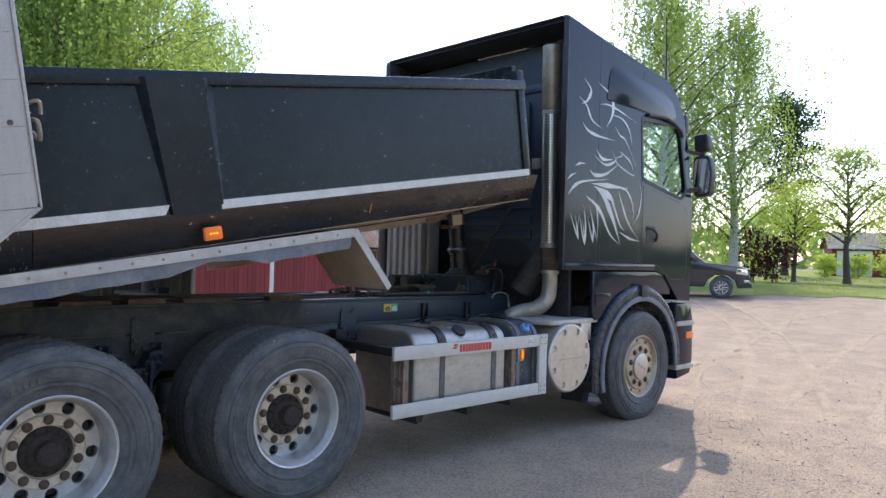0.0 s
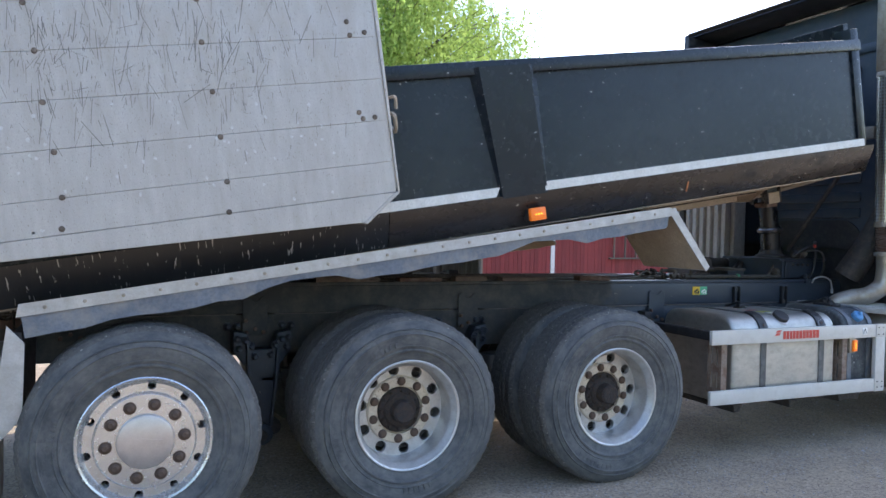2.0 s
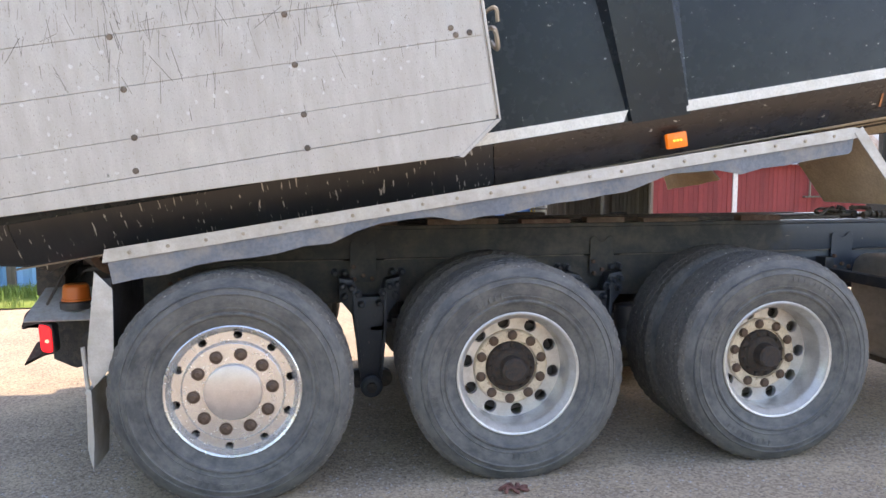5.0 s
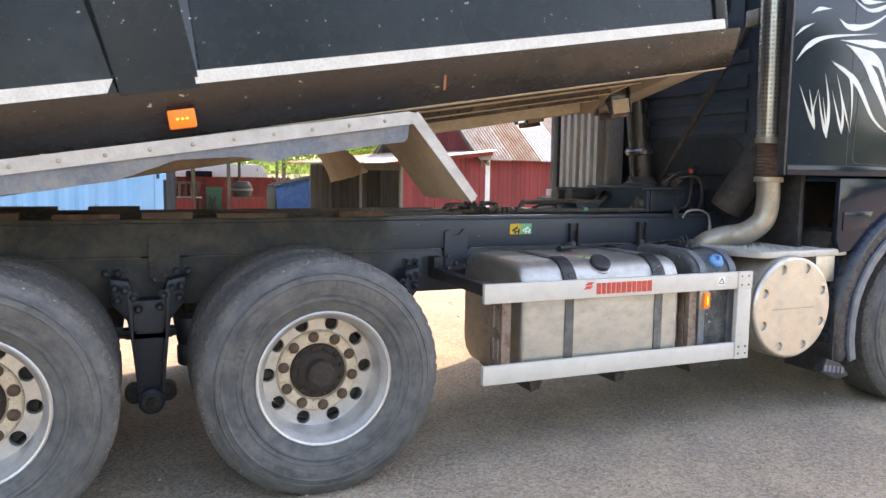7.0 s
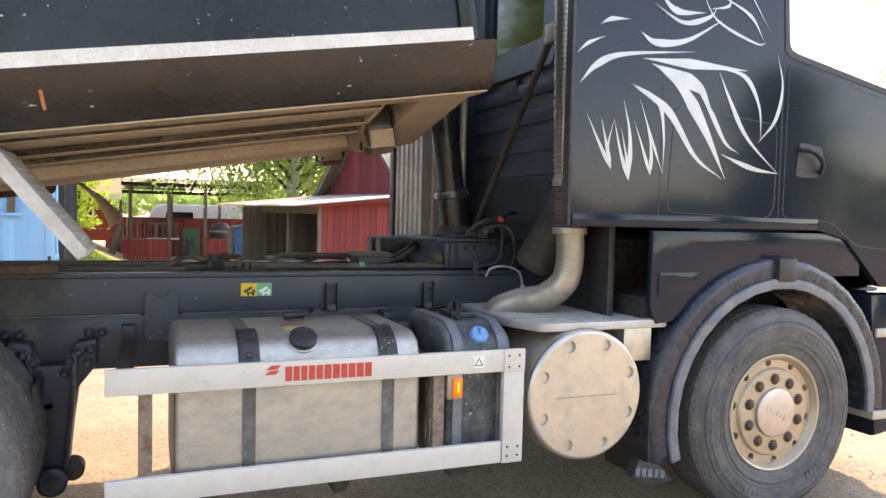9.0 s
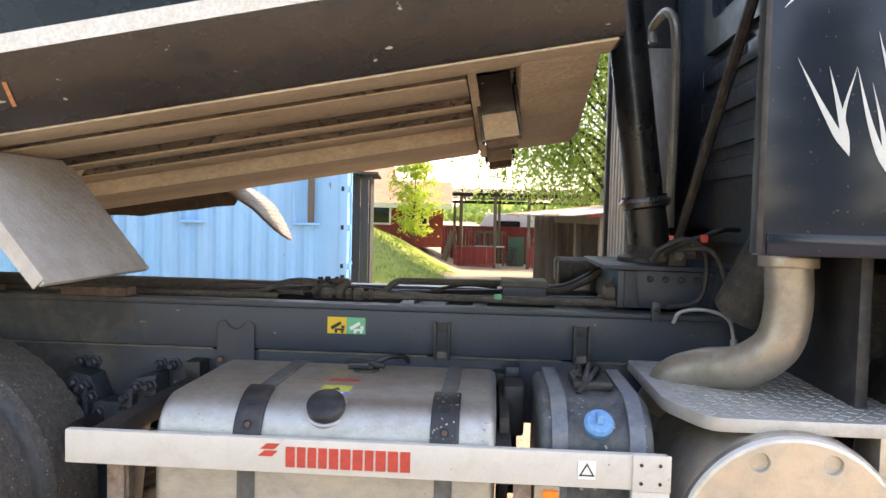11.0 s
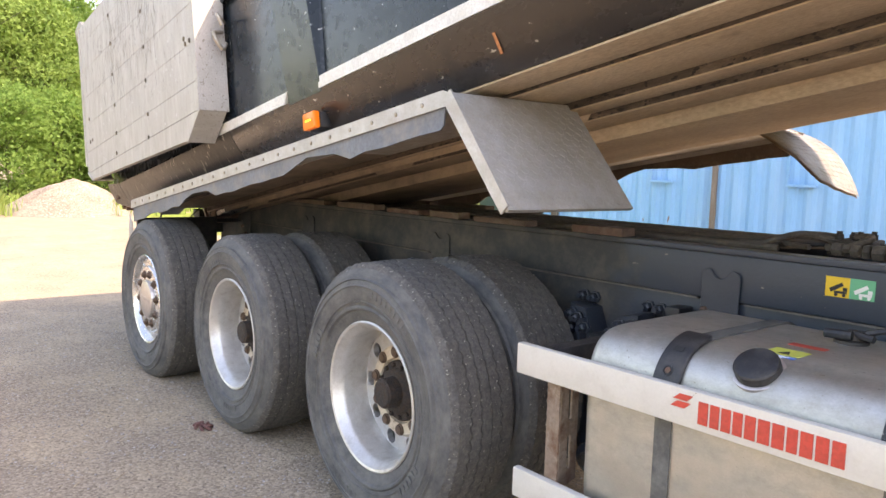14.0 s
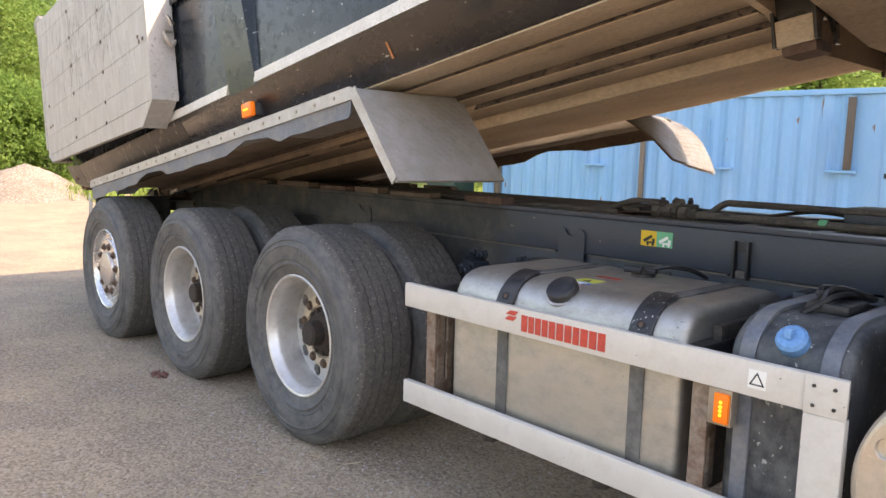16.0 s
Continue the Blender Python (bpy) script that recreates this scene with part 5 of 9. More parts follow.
            for i in range(8):
                bm.faces.new((ring_o[i], ring_o[(i + 1) % 8], ring_i[(i + 1) % 8], ring_i[i]))
    bmesh.ops.remove_doubles(bm, verts=bm.verts, dist=1e-4)
    part("heat_guard", bm, M_GUARD, e, "bright perforated exhaust heat guard", 60)
    for z in (1.655, 2.86):
        part("clamp_ring", la([(0.083, z - 0.02), (0.086, z - 0.016), (0.086, z + 0.016), (0.083, z + 0.02)], n=28, c=(2.862 - (z - 1.64) * 0.026, -0.95, 0), axis="z"), M_STEEL, e)
    part("support_strut", tu([(2.74, -0.10, 1.42), (2.83, -0.80, 2.42)], 0.020, 8), M_GREASE, truck)
    part("strut_plate", bx(2.80, 2.86, -0.86, -0.76, 2.36, 2.46, bevel=0.01), M_STEEL, truck)
    # wide grey air duct leaning behind the pipe
    part("air_duct", tu([(2.86, -0.62, 1.22), (2.93, -0.74, 1.46), (3.0, -0.84, 1.75), (3.02, -0.88, 2.0)], [0.11, 0.105, 0.09, 0.07], 16), M_GREASE, truck)
    part('valve_bank', bx(2.45, 3.02, 0.35, 1.15, 1.0, 1.236, bevel=0.01), M_GREASE, truck)
    part("red_valve", bx(2.77, 2.80, -0.36, -0.33, 1.45, 1.48, bevel=0.008), M_REDPRINT, truck, "small red valve")
    part('gearbox', bx(2.42, 3.04, -0.335, 0.335, 0.72, 1.165, bevel=0.03), M_GREASE, truck)
    part('splash_plate', bx(3.035, 3.07, -1.05, 1.15, 0.62, 1.49, bevel=0.004), M_BLACK, truck)
    eng = bx(3.08, 4.7, -0.55, 0.55, 0.75, 1.40, bevel=0.05)
    box(eng, 3.08, 3.5, -0.8, 0.8, 0.95, 1.38, 0.03)
    part("engine", eng, M_GREASE, truck)


build_exhaust()


# ---- cab ----
def build_cab():
    side = [(2.68, 1.445), (4.22, 1.445), (4.42, 1.40), (4.58, 1.25), (4.70, 1.14), (4.95, 1.12), (4.965, 1.60), (4.955, 2.15), (4.86, 2.72), (4.72, 3.10), (4.60, 3.27), (4.38, 3.40), (3.9, 3.47), (3.3, 3.56), (2.70, 3.66)]
    win = round_poly([(3.96, 2.36), (4.70, 2.22), (4.80, 2.30), (4.66, 2.86), (4.58, 2.94), (3.92, 2.93)], 0.05, 3)
    cab = part("cab", holed(bmesh.new(), side, [win], "y", -1.235, -1.195), M_PAINT, truck, "glossy blue-black driver's cab with silver slashes", 20)
    part("far_side", holed(bmesh.new(), side, [win], "y", 1.195, 1.235), M_PAINT, cab, smooth=20)
    # outer skin: roof, front and floor as bent sheets between the two sides
    def skin(name, pts, t=0.03, y=1.194, mt=M_PAINT):
        c = [Vector((*p, 0)) for p in pts]
        inner = []
        for i, p in enumerate(c):
            d = (c[min(i + 1, len(c) - 1)] - c[max(i - 1, 0)]).normalized()
            q = p + Vector((d.y, -d.x, 0)) * t
            inner.append((q.x, q.y))
        return part(name, pr([tuple(p) for p in pts] + inner[::-1], "y", -y, y), mt, cab, smooth=50)
    skin("roof", [(2.70, 3.66), (3.3, 3.57), (3.9, 3.48), (4.38, 3.41), (4.60, 3.28), (4.74, 3.08)])
    skin("windscreen", [(4.745, 3.075), (4.865, 2.72), (4.958, 2.18)], 0.012, 1.14, M_GLASS).visible_shadow = False
    skin("front_panel", [(4.96, 2.17), (4.97, 1.60), (4.955, 1.12)])
    part("floor_pan", bx(3.0, 4.95, -1.19, 1.19, 1.445, 1.50), M_BLACK, cab)
    for s in (-1, 1):
        part("screen_pillar", pr([(4.72, 3.12), (4.78, 3.08), (5.0, 2.16), (4.93, 2.16)], "y", s * 1.14, s * 1.194), M_PAINT, cab)
    # rear wall with a raised window panel and ribs, set in between the side deflectors
    hole = round_poly([(-0.42, 2.50), (0.28, 2.50), (0.28, 2.92), (-0.42, 2.92)], 0.07, 4)
    part("rear_wall", holed(bmesh.new(), [(-1.19, 1.47), (1.19, 1.47), (1.19, 3.56), (-1.19, 3.56)], [hole], "x", 3.0, 3.03), M_CABBACK, cab)
    fr = holed(bmesh.new(), round_poly([(-0.58, 2.32), (0.45, 2.32), (0.45, 3.05), (-0.58, 3.05)], 0.06, 4), [round_poly([(-0.46, 2.46), (0.32, 2.46), (0.32, 2.96), (-0.46, 2.96)], 0.08, 4)], "x", 2.965, 2.998)
    part("window_surround", fr, M_CABBACK, cab)
    part("rear_window", bx(3.012, 3.018, -0.43, 0.29, 2.49, 2.93), M_DARKGLASS, cab)
    for z in (1.72, 1.86, 2.02, 2.18):
        part("pressed_rib", bx(2.985, 2.998, -0.62, 0.5, z, z + 0.085, bevel=0.012), M_CABBACK, cab)
    part("pressed_rib", bx(2.98, 2.998, -1.0, 1.0, 3.12, 3.2, bevel=0.008), M_CABBACK, cab)
    part("vent_grille", bx(2.98, 2.998, -0.13, 0.02, 2.22, 2.30, bevel=0.003), M_BLACK, cab)
    part("wheel_recess", pr(round_poly([(-0.62, 1.47), (0.3, 1.47), (0.3, 1.64), (0.2, 1.70), (-0.5, 1.70), (-0.62, 1.62)], 0.05, 3), "x", 2.99, 2.998), M_BLACK, cab)
    for s in (-1, 1):
        part("deflector_edge", bx(2.672, 2.69, s * 1.242, s * 1.19, 1.45, 3.66, bevel=0.004), M_BLACK, cab)
    part("roof_lip", pr([(2.66, 3.665), (2.72, 3.69), (3.0, 3.63), (3.0, 3.58), (2.72, 3.62)], "y", -1.19, 1.19, bevel=0.004), M_BLACK, cab)
    part("far_deflector", bx(2.62, 2.98, 1.12, 1.19, 1.25, 3.62, bevel=0.01), M_BLACK, cab)
    # door, locker lid, handle, seams
    lock = round_poly([(3.22, 1.52), (3.86, 1.50), (3.90, 1.56), (3.90, 1.98), (3.25, 2.03)], 0.05, 4)
    part("locker_lid", pr(lock, "y", -1.2366, -1.2352), M_PAINT, cab)

    def seam(loop, name="seam"):
        n = len(loop)
        ring = [Vector((*loop[i], 0)) for i in range(n)]
        mid = sum(ring, Vector()) / n
        inner = [(q + (mid - q).normalized() * 0.006) for q in ring]
        part(name, holed(bmesh.new(), loop, [[(q.x, q.y) for q in inner]], "y", -1.2370, -1.2367), M_BLACK, cab, smooth=0)
    seam(lock)
    part("seam", bx(3.176, 3.181, -1.2364, -1.2352, 1.50, 3.57), M_BLACK, cab, smooth=0)
    part("seam", bx(3.925, 3.931, -1.2364, -1.2352, 1.47, 3.40), M_BLACK, cab, smooth=0)
    part("sill", bx(2.70, 4.2, -1.2425, -1.2355, 1.448, 1.505, bevel=0.003), M_PAINT, cab)
    door = part("door", pr(round_poly([(3.955, 1.50), (4.30, 1.49), (4.50, 1.36), (4.82, 1.34), (4.86, 1.50), (4.83, 2.10), (4.70, 2.16), (3.96, 2.30)], 0.05, 4), "y", -1.2366, -1.2352), M_PAINT, cab)
    seam(round_poly([(3.955, 1.50), (4.30, 1.49), (4.50, 1.36), (4.82, 1.34), (4.86, 1.50), (4.83, 2.10), (4.70, 2.16), (3.96, 2.30)], 0.05, 4))
    part("handle_bowl", pr(round_poly([(4.03, 1.72), (4.2, 1.72), (4.22, 1.88), (4.05, 1.90)], 0.03, 3), "y", -1.2400, -1.2368), M_BLACK, door)
    part("handle", tu(curve_pts([(4.05, -1.245, 1.86), (4.11, -1.275, 1.85), (4.18, -1.275, 1.80), (4.2, -1.246, 1.74)], 5), 0.013, 8), M_PAINT, door)
    part("window_pane", pr(win, "y", -1.217, -1.211), M_GLASS, door, smooth=0).visible_shadow = False
    part("far_pane", pr(win, "y", 1.211, 1.217), M_GLASS, cab, smooth=0).visible_shadow = False
    rim = round_poly([(3.93, 2.33), (4.72, 2.185), (4.84, 2.28), (4.69, 2.89), (4.60, 2.97), (3.89, 2.965)], 0.05, 3)
    part("window_seal", holed(bmesh.new(), rim, [win], "y", -1.239, -1.2355), M_BLACK, door)
    top = round_poly([(3.28, 3.02), (3.34, 3.32), (3.45, 3.37), (4.30, 3.27), (4.50, 3.18), (4.56, 3.06), (4.5, 3.0)], 0.05, 4)
    part("roof_panel", pr(top, "y", -1.2405, -1.2352, bevel=0.003), M_PAINT, cab)
    part("rain_visor", tu(curve_pts([(4.0, -1.25, 2.99), (4.35, -1.262, 3.0), (4.62, -1.25, 2.93), (4.70, -1.24, 2.86)], 5), 0.018, 8), M_BLACK, cab)
    part("sun_visor", bx(4.62, 4.92, -1.15, 1.15, 3.05, 3.09, bevel=0.01), M_BLACK, cab)
    # seat backs seen through the glass
    for y in (-0.6, 0.6):
        part("seat", pr(round_poly([(3.75, 1.9), (3.95, 1.9), (3.85, 2.7), (3.72, 2.72)], 0.05, 3), "y", y - 0.25, y + 0.25, bevel=0.03), M_BLACK, cab)
    # mirrors
    mir = part("mirror", pr(round_poly([(-1.40, 2.26), (-1.22, 2.24), (-1.19, 2.45), (-1.20, 2.70), (-1.38, 2.70), (-1.42, 2.5)], 0.05, 4), "x", 5.02, 5.13, bevel=0.03, seg=3), M_BLACK, cab, "black mirror housings on arms")
    part("mirror_face", pr(round_poly([(-1.385, 2.29), (-1.235, 2.27), (-1.215, 2.45), (-1.225, 2.66), (-1.37, 2.66), (-1.40, 2.5)], 0.04, 4), "x", 5.014, 5.019), M_MIRROR, mir)
    part("wide_mirror", pr(round_poly([(-1.38, 2.74), (-1.21, 2.73), (-1.2, 2.93), (-1.36, 2.94)], 0.05, 4), "x", 5.01, 5.12, bevel=0.03, seg=3), M_BLACK, mir)
    part("ramp_mirror", pr(round_poly([(-1.16, 2.94), (-1.05, 2.94), (-1.05, 3.15), (-1.15, 3.15)], 0.03, 3), "x", 4.92, 5.0, bevel=0.02), M_BLACK, mir)
    part("mirror_arm", tu(curve_pts([(4.80, -1.21, 2.74), (4.95, -1.25, 2.72), (5.06, -1.30, 2.72)], 5), 0.022, 8), M_BLACK, mir)
    part("mirror_arm", tu(curve_pts([(4.84, -1.21, 2.30), (4.95, -1.25, 2.32), (5.06, -1.30, 2.34)], 5), 0.03, 8), M_BLACK, mir)
    # wheel arch and lower fairings
    def arc(r, a0, a1, n=18, cx=3.95, cz=0.50):
        return [(cx + r * math.cos(a0 + (a1 - a0) * k / n), cz + r * math.sin(a0 + (a1 - a0) * k / n)) for k in range(n + 1)]
    a0, a1 = radians(-4), radians(196)
    arch = part("wheel_arch", pr(arc(0.80, a0, a1) + arc(0.655, a0, a1)[::-1], "y", -1.262, -0.88, bevel=0.045, seg=4), M_ARCH, truck, "blue-black glossy wheel arch with a grey rubber edge", 50)
    part("rubber_edge", pr(arc(0.698, a0, a1) + arc(0.645, a0, a1)[::-1], "y", -1.282, -1.255, bevel=0.010), M_SKIRT, arch, smooth=50)
    part("arch_clip", bx(3.90, 4.02, -1.29, -1.1, 1.18, 1.30, bevel=0.01), M_BLACK, arch)
    part("far_arch", pr(arc(0.775, a0, a1) + arc(0.655, a0, a1)[::-1], "y", 0.88, 1.262), M_BLACK, truck, smooth=50)
    fair = part("rear_fairing", pr([(3.16, 1.43), (4.55, 1.43), (4.55, 1.2), (4.3, 1.2), (3.95, 1.29), (3.55, 1.19), (3.30, 0.99), (3.20, 0.98), (3.16, 1.06)], "y", -1.222, -1.19, bevel=0.006), M_PAINT, truck)
    part("fairing_panel", pr(round_poly([(3.2, 1.11), (3.42, 1.13), (3.46, 1.23), (3.2, 1.23)], 0.02, 3), "y", -1.229, -1.2225, bevel=0.002), M_PAINT, fair)
    part("arch_gusset", pr([(3.14, 0.985), (3.40, 0.985), (3.30, 1.12), (3.20, 1.10)], "y", -1.16, -0.7, bevel=0.01), M_GREASE, truck)
    flap = part("mud_flap", bx(3.155, 3.175, -1.25, -0.9, 0.22, 0.62, bevel=0.004), M_BLACK, truck, "black rubber mud flap with pale shapes")
    part("flap_strip", pr([(3.10, 0.34), (3.22, 0.30), (3.30, 0.22), (3.2, 0.20), (3.06, 0.26)], "y", -1.262, -1.20, bevel=0.004), M_BLACK, flap)
    for k in range(5):
        part("pale_bar", bx(3.08 + k * 0.036, 3.104 + k * 0.036, -1.2645, -1.2625, 0.262 - k * 0.006, 0.302 - k * 0.006), M_SKIRT, flap, smooth=0)
    # entry steps and bumper
    st = part("step_fairing", pr([(4.62, 1.10), (4.96, 1.10), (5.02, 0.92), (5.03, 0.50), (4.98, 0.34), (4.70, 0.30), (4.66, 0.6)], "y", -1.25, -1.0, bevel=0.03), M_PAINT, truck, "dark entry steps in front of the wheel")
    for z in (0.86, 0.40):
        part("step_tread", bx(4.66, 5.03, -1.262, -1.02, z, z + 0.05, bevel=0.008), M_CHECK, st)
    part("indicator", bx(4.86, 5.0, -1.262, -1.24, 0.72, 0.79, bevel=0.006), M_AMBER, st)
    part("bumper", pr(round_poly([(4.7, 0.32), (5.08, 0.36), (5.12, 0.9), (5.02, 1.12), (4.7, 1.12)], 0.05, 3), "y", -0.99, 1.25, bevel=0.03), M_PAINT, truck)
    for k in range(3):
        part("marker_rivet", la([(0.012, 4.962), (0.012, 4.974)], n=8, c=(0, -1.18, 1.25 + 0.06 * k), axis="x"), M_WHITELABEL, cab)
    return cab


cab = build_cab()


def silver_slashes():
    """Abstract silver film on the cab side: pointed slashes below, swept blades above, each laid a hair over the last."""
    count = [0]

    def blade(pts, w, sharp=0.5):
        w *= 0.62
        c = curve_pts([(*p, 0) for p in pts], 6)
        left, right = [], []
        n = len(c) - 1
        for i, p in enumerate(c):
            d = (c[min(i + 1, n)] - c[max(i - 1, 0)]).normalized()
            f = i / n
            k = w * max(0.03, min(f / sharp, (1 - f) / (1 - sharp))) / 2
            left.append((p.x - d.y * k, p.y + d.x * k)), right.append((p.x + d.y * k, p.y - d.x * k))
        count[0] += 1
        y0 = -1.2372 - 0.00006 * count[0]
        part("silver_slash", pr(left + right[::-1], "y", y0, y0 + 0.0003), M_SILVER, cab, smooth=0)
    blade([(2.76, 1.96), (2.83, 1.83), (2.9, 1.71)], 0.037, .8)
    blade([(2.84, 1.94), (2.87, 1.83), (2.9, 1.71)], 0.037, .8)
    blade([(2.91, 1.94), (2.88, 1.81), (2.9, 1.71)], 0.031, .8)
    blade([(2.91, 1.94), (2.95, 1.79), (3.0, 1.66)], 0.037, .8)
    blade([(2.95, 1.9), (2.98, 1.78), (3.0, 1.66)], 0.028, .8)
    blade([(2.96, 2.03), (3.0, 1.86), (3.0, 1.66)], 0.044, .75)
    blade([(3.02, 1.94), (3.07, 1.82), (3.12, 1.69)], 0.031, .8)
    blade([(3.08, 1.97), (3.12, 1.82), (3.12, 1.69)], 0.037, .8)
    blade([(3.05, 2.04), (3.11, 1.89), (3.19, 1.7)], 0.025, .7)
    blade([(3.0, 2.11), (3.15, 2.04), (3.19, 1.89), (3.19, 1.7)], 0.037, .4)
    blade([(3.01, 2.1), (3.21, 2.0), (3.38, 1.79), (3.55, 1.69)], 0.069, .3)
    blade([(3.14, 2.2), (3.29, 2.11), (3.43, 1.93), (3.57, 1.69)], 0.112, .5)
    blade([(3.34, 2.17), (3.46, 2.02), (3.56, 1.87), (3.65, 1.82)], 0.047, .4)
    blade([(3.51, 2.21), (3.58, 2.08), (3.7, 1.9), (3.91, 1.73)], 0.044, .5)
    blade([(3.54, 1.81), (3.74, 1.75), (3.92, 1.73)], 0.044, .4)
    blade([(3.48, 2.23), (3.67, 2.2), (3.77, 2.06), (3.79, 1.89)], 0.044, .4)
    blade([(3.88, 2.33), (3.92, 2.17), (3.88, 2.0), (3.77, 1.88)], 0.037, .6)
    blade([(3.06, 2.23), (3.29, 2.23), (3.48, 2.23), (3.69, 2.23)], 0.081, .4)
    blade([(3.11, 2.21), (3.25, 2.17), (3.39, 2.12), (3.46, 2.04)], 0.125, .5)
    blade([(2.72, 2.09), (2.81, 2.18), (2.96, 2.24), (3.36, 2.29)], 0.056, .4)
    blade([(2.7, 2.22), (2.76, 2.27), (2.85, 2.31)], 0.028, .5)
    blade([(2.82, 2.36), (2.88, 2.39), (2.98, 2.4)], 0.037, .5)
    blade([(3.04, 2.35), (3.13, 2.31), (3.31, 2.34), (3.52, 2.46)], 0.062, .4)
    blade([(3.11, 2.49), (3.28, 2.42), (3.43, 2.46), (3.48, 2.51)], 0.044, .5)
    blade([(3.13, 2.55), (3.24, 2.47), (3.41, 2.48)], 0.056, .5)
    blade([(3.39, 2.57), (3.49, 2.45), (3.73, 2.37), (3.8, 2.38)], 0.025, .5)
    blade([(3.49, 2.58), (3.69, 2.5), (3.78, 2.39)], 0.031, .5)
    blade([(3.56, 2.59), (3.55, 2.53), (3.43, 2.5)], 0.025, .5)
    # upper swirls
    blade([(2.90, 2.77), (3.00, 2.70), (3.17, 2.67), (3.45, 2.66)], 0.05)
    blade([(2.86, 2.98), (2.97, 2.92), (3.06, 2.80), (3.24, 2.74)], 0.045)
    blade([(2.92, 3.16), (3.03, 3.07), (2.98, 2.97), (2.89, 2.92)], 0.06)
    blade([(3.14, 3.16), (3.36, 3.06), (3.38, 2.90), (3.28, 2.76)], 0.08)
    blade([(3.16, 2.96), (3.32, 2.98), (3.55, 2.94), (3.80, 2.88)], 0.035)
    blade([(3.34, 2.90), (3.55, 2.88), (3.68, 2.78), (3.74, 2.62)], 0.04)
    blade([(3.42, 2.80), (3.52, 2.72), (3.62, 2.68), (3.82, 2.44)], 0.035)


silver_slashes()


# ---- tipping body ----
TIP = 9.4
bed = part("dump_body", bmesh.new(), M_BED, truck, "dark tipping body with a pale stripe and a bare aluminium rear panel")
bed.matrix_basis = Matrix.Translation((-3.164, 0, 1.131)) @ Matrix.Rotation(radians(-TIP), 4, "Y") @ Matrix.Translation((-0.165, 0, 0))


def build_bed():
    # the tub itself: floor, two sides and headboard, with thickness
    bm = bmesh.new()
    box(bm, -0.46, 5.64, -1.215, -1.165, 0.19, 0.92, 0.006)
    box(bm, -0.46, 5.64, 1.165, 1.215, 0.19, 0.92, 0.006)
    box(bm, 5.60, 5.65, -1.164, 1.164, 0.10, 1.10, 0.006)
    bm.to_mesh(bed.data)
    bm.free()
    part("floor_plate", bx(-0.46, 5.64, -1.164, 1.164, 0.06, 0.10), M_BEAM, bed)
    for s in (-1, 1):
        # slanting lower beam
        pts = [(s * 1.235, 0.198), (s * 1.228, 0.165), (s * 1.146, 0.012), (s * 1.130, 0.002), (s * 0.952, 0.002), (s * 0.952, 0.055), (s * 1.14, 0.19)]
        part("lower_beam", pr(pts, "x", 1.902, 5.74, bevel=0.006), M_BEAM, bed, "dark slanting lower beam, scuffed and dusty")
        part("rear_beam", pr(pts, "x", -0.246, 1.90, bevel=0.006), M_REARBEAM, bed, "black lower beam with pale drips")
        raised = [(s * 1.235, 0.235), (s * 1.228, 0.20), (s * 1.180, 0.085), (s * 1.165, 0.075), (s * 0.952, 0.075), (s * 0.952, 0.12), (s * 1.14, 0.225)]
        tail_end = bmesh.new()
        rings = [[tail_end.verts.new((x, y, z)) for y, z in outline] for x, outline in ((-0.56, raised), (-0.2465, pts))]
        for k in range(7):
            tail_end.faces.new((rings[0][k], rings[0][(k + 1) % 7], rings[1][(k + 1) % 7], rings[1][k]))
        tail_end.faces.new(rings[0]), tail_end.faces.new(rings[1])
        bmesh.ops.recalc_face_normals(tail_end, faces=tail_end.faces)
        part("beam_end", tail_end, M_REARBEAM, bed, "raised black tail of the lower beam with pale drips")
        part("top_rail", bx(-0.46, 5.66, s * 1.15, s * 1.25, 0.89, 0.97, bevel=0.012), M_BED, bed)
    # reflective stripes
    for x0, x1 in ((1.70, 2.585), (2.885, 5.632)):
        part("stripe", pr([(x0, 0.200), (x1 - (0.03 if x1 < 3 else 0), 0.200), (x1, 0.252), (x0, 0.252)], "y", -1.2375, -1.2362 + 0.018), M_STRIPE, bed, "pale reflective stripe", 0)
    # tapering stake between the stripes
    stake = bmesh.new()
    lo = [(2.60, -1.235), (2.90, -1.235), (2.915, -1.21), (2.59, -1.21)]
    hi = [(2.52, -1.28), (2.845, -1.28), (2.93, -1.21), (2.48, -1.21)]
    a = [stake.verts.new((x, y, 0.185)) for x, y in lo]
    b = [stake.verts.new((x, y, 0.93)) for x, y in hi]
    for i in range(4):
        stake.faces.new((a[i], a[(i + 1) % 4], b[(i + 1) % 4], b[i]))
    stake.faces.new(a), stake.faces.new(b)
    bmesh.ops.recalc_face_normals(stake, faces=stake.faces)
    part("stake", stake, M_BED, bed)
    part("front_post", bx(5.58, 5.66, -1.232, -1.10, 0.2, 1.05, bevel=0.008), M_BED, bed)
    # underside: a trough that steps down to a deep middle, dusty flanges under darker webs
    for sd in (-1, 1):
        for y0, y1, z in ((0.66, 0.948, -0.022), (0.53, 0.656, -0.055), (0.33, 0.526, -0.083)):
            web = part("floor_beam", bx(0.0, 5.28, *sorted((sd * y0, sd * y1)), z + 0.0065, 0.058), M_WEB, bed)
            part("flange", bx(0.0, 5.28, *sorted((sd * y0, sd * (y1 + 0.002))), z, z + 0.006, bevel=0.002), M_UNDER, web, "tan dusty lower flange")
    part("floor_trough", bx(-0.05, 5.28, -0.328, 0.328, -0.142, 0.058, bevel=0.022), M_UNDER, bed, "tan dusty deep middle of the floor")
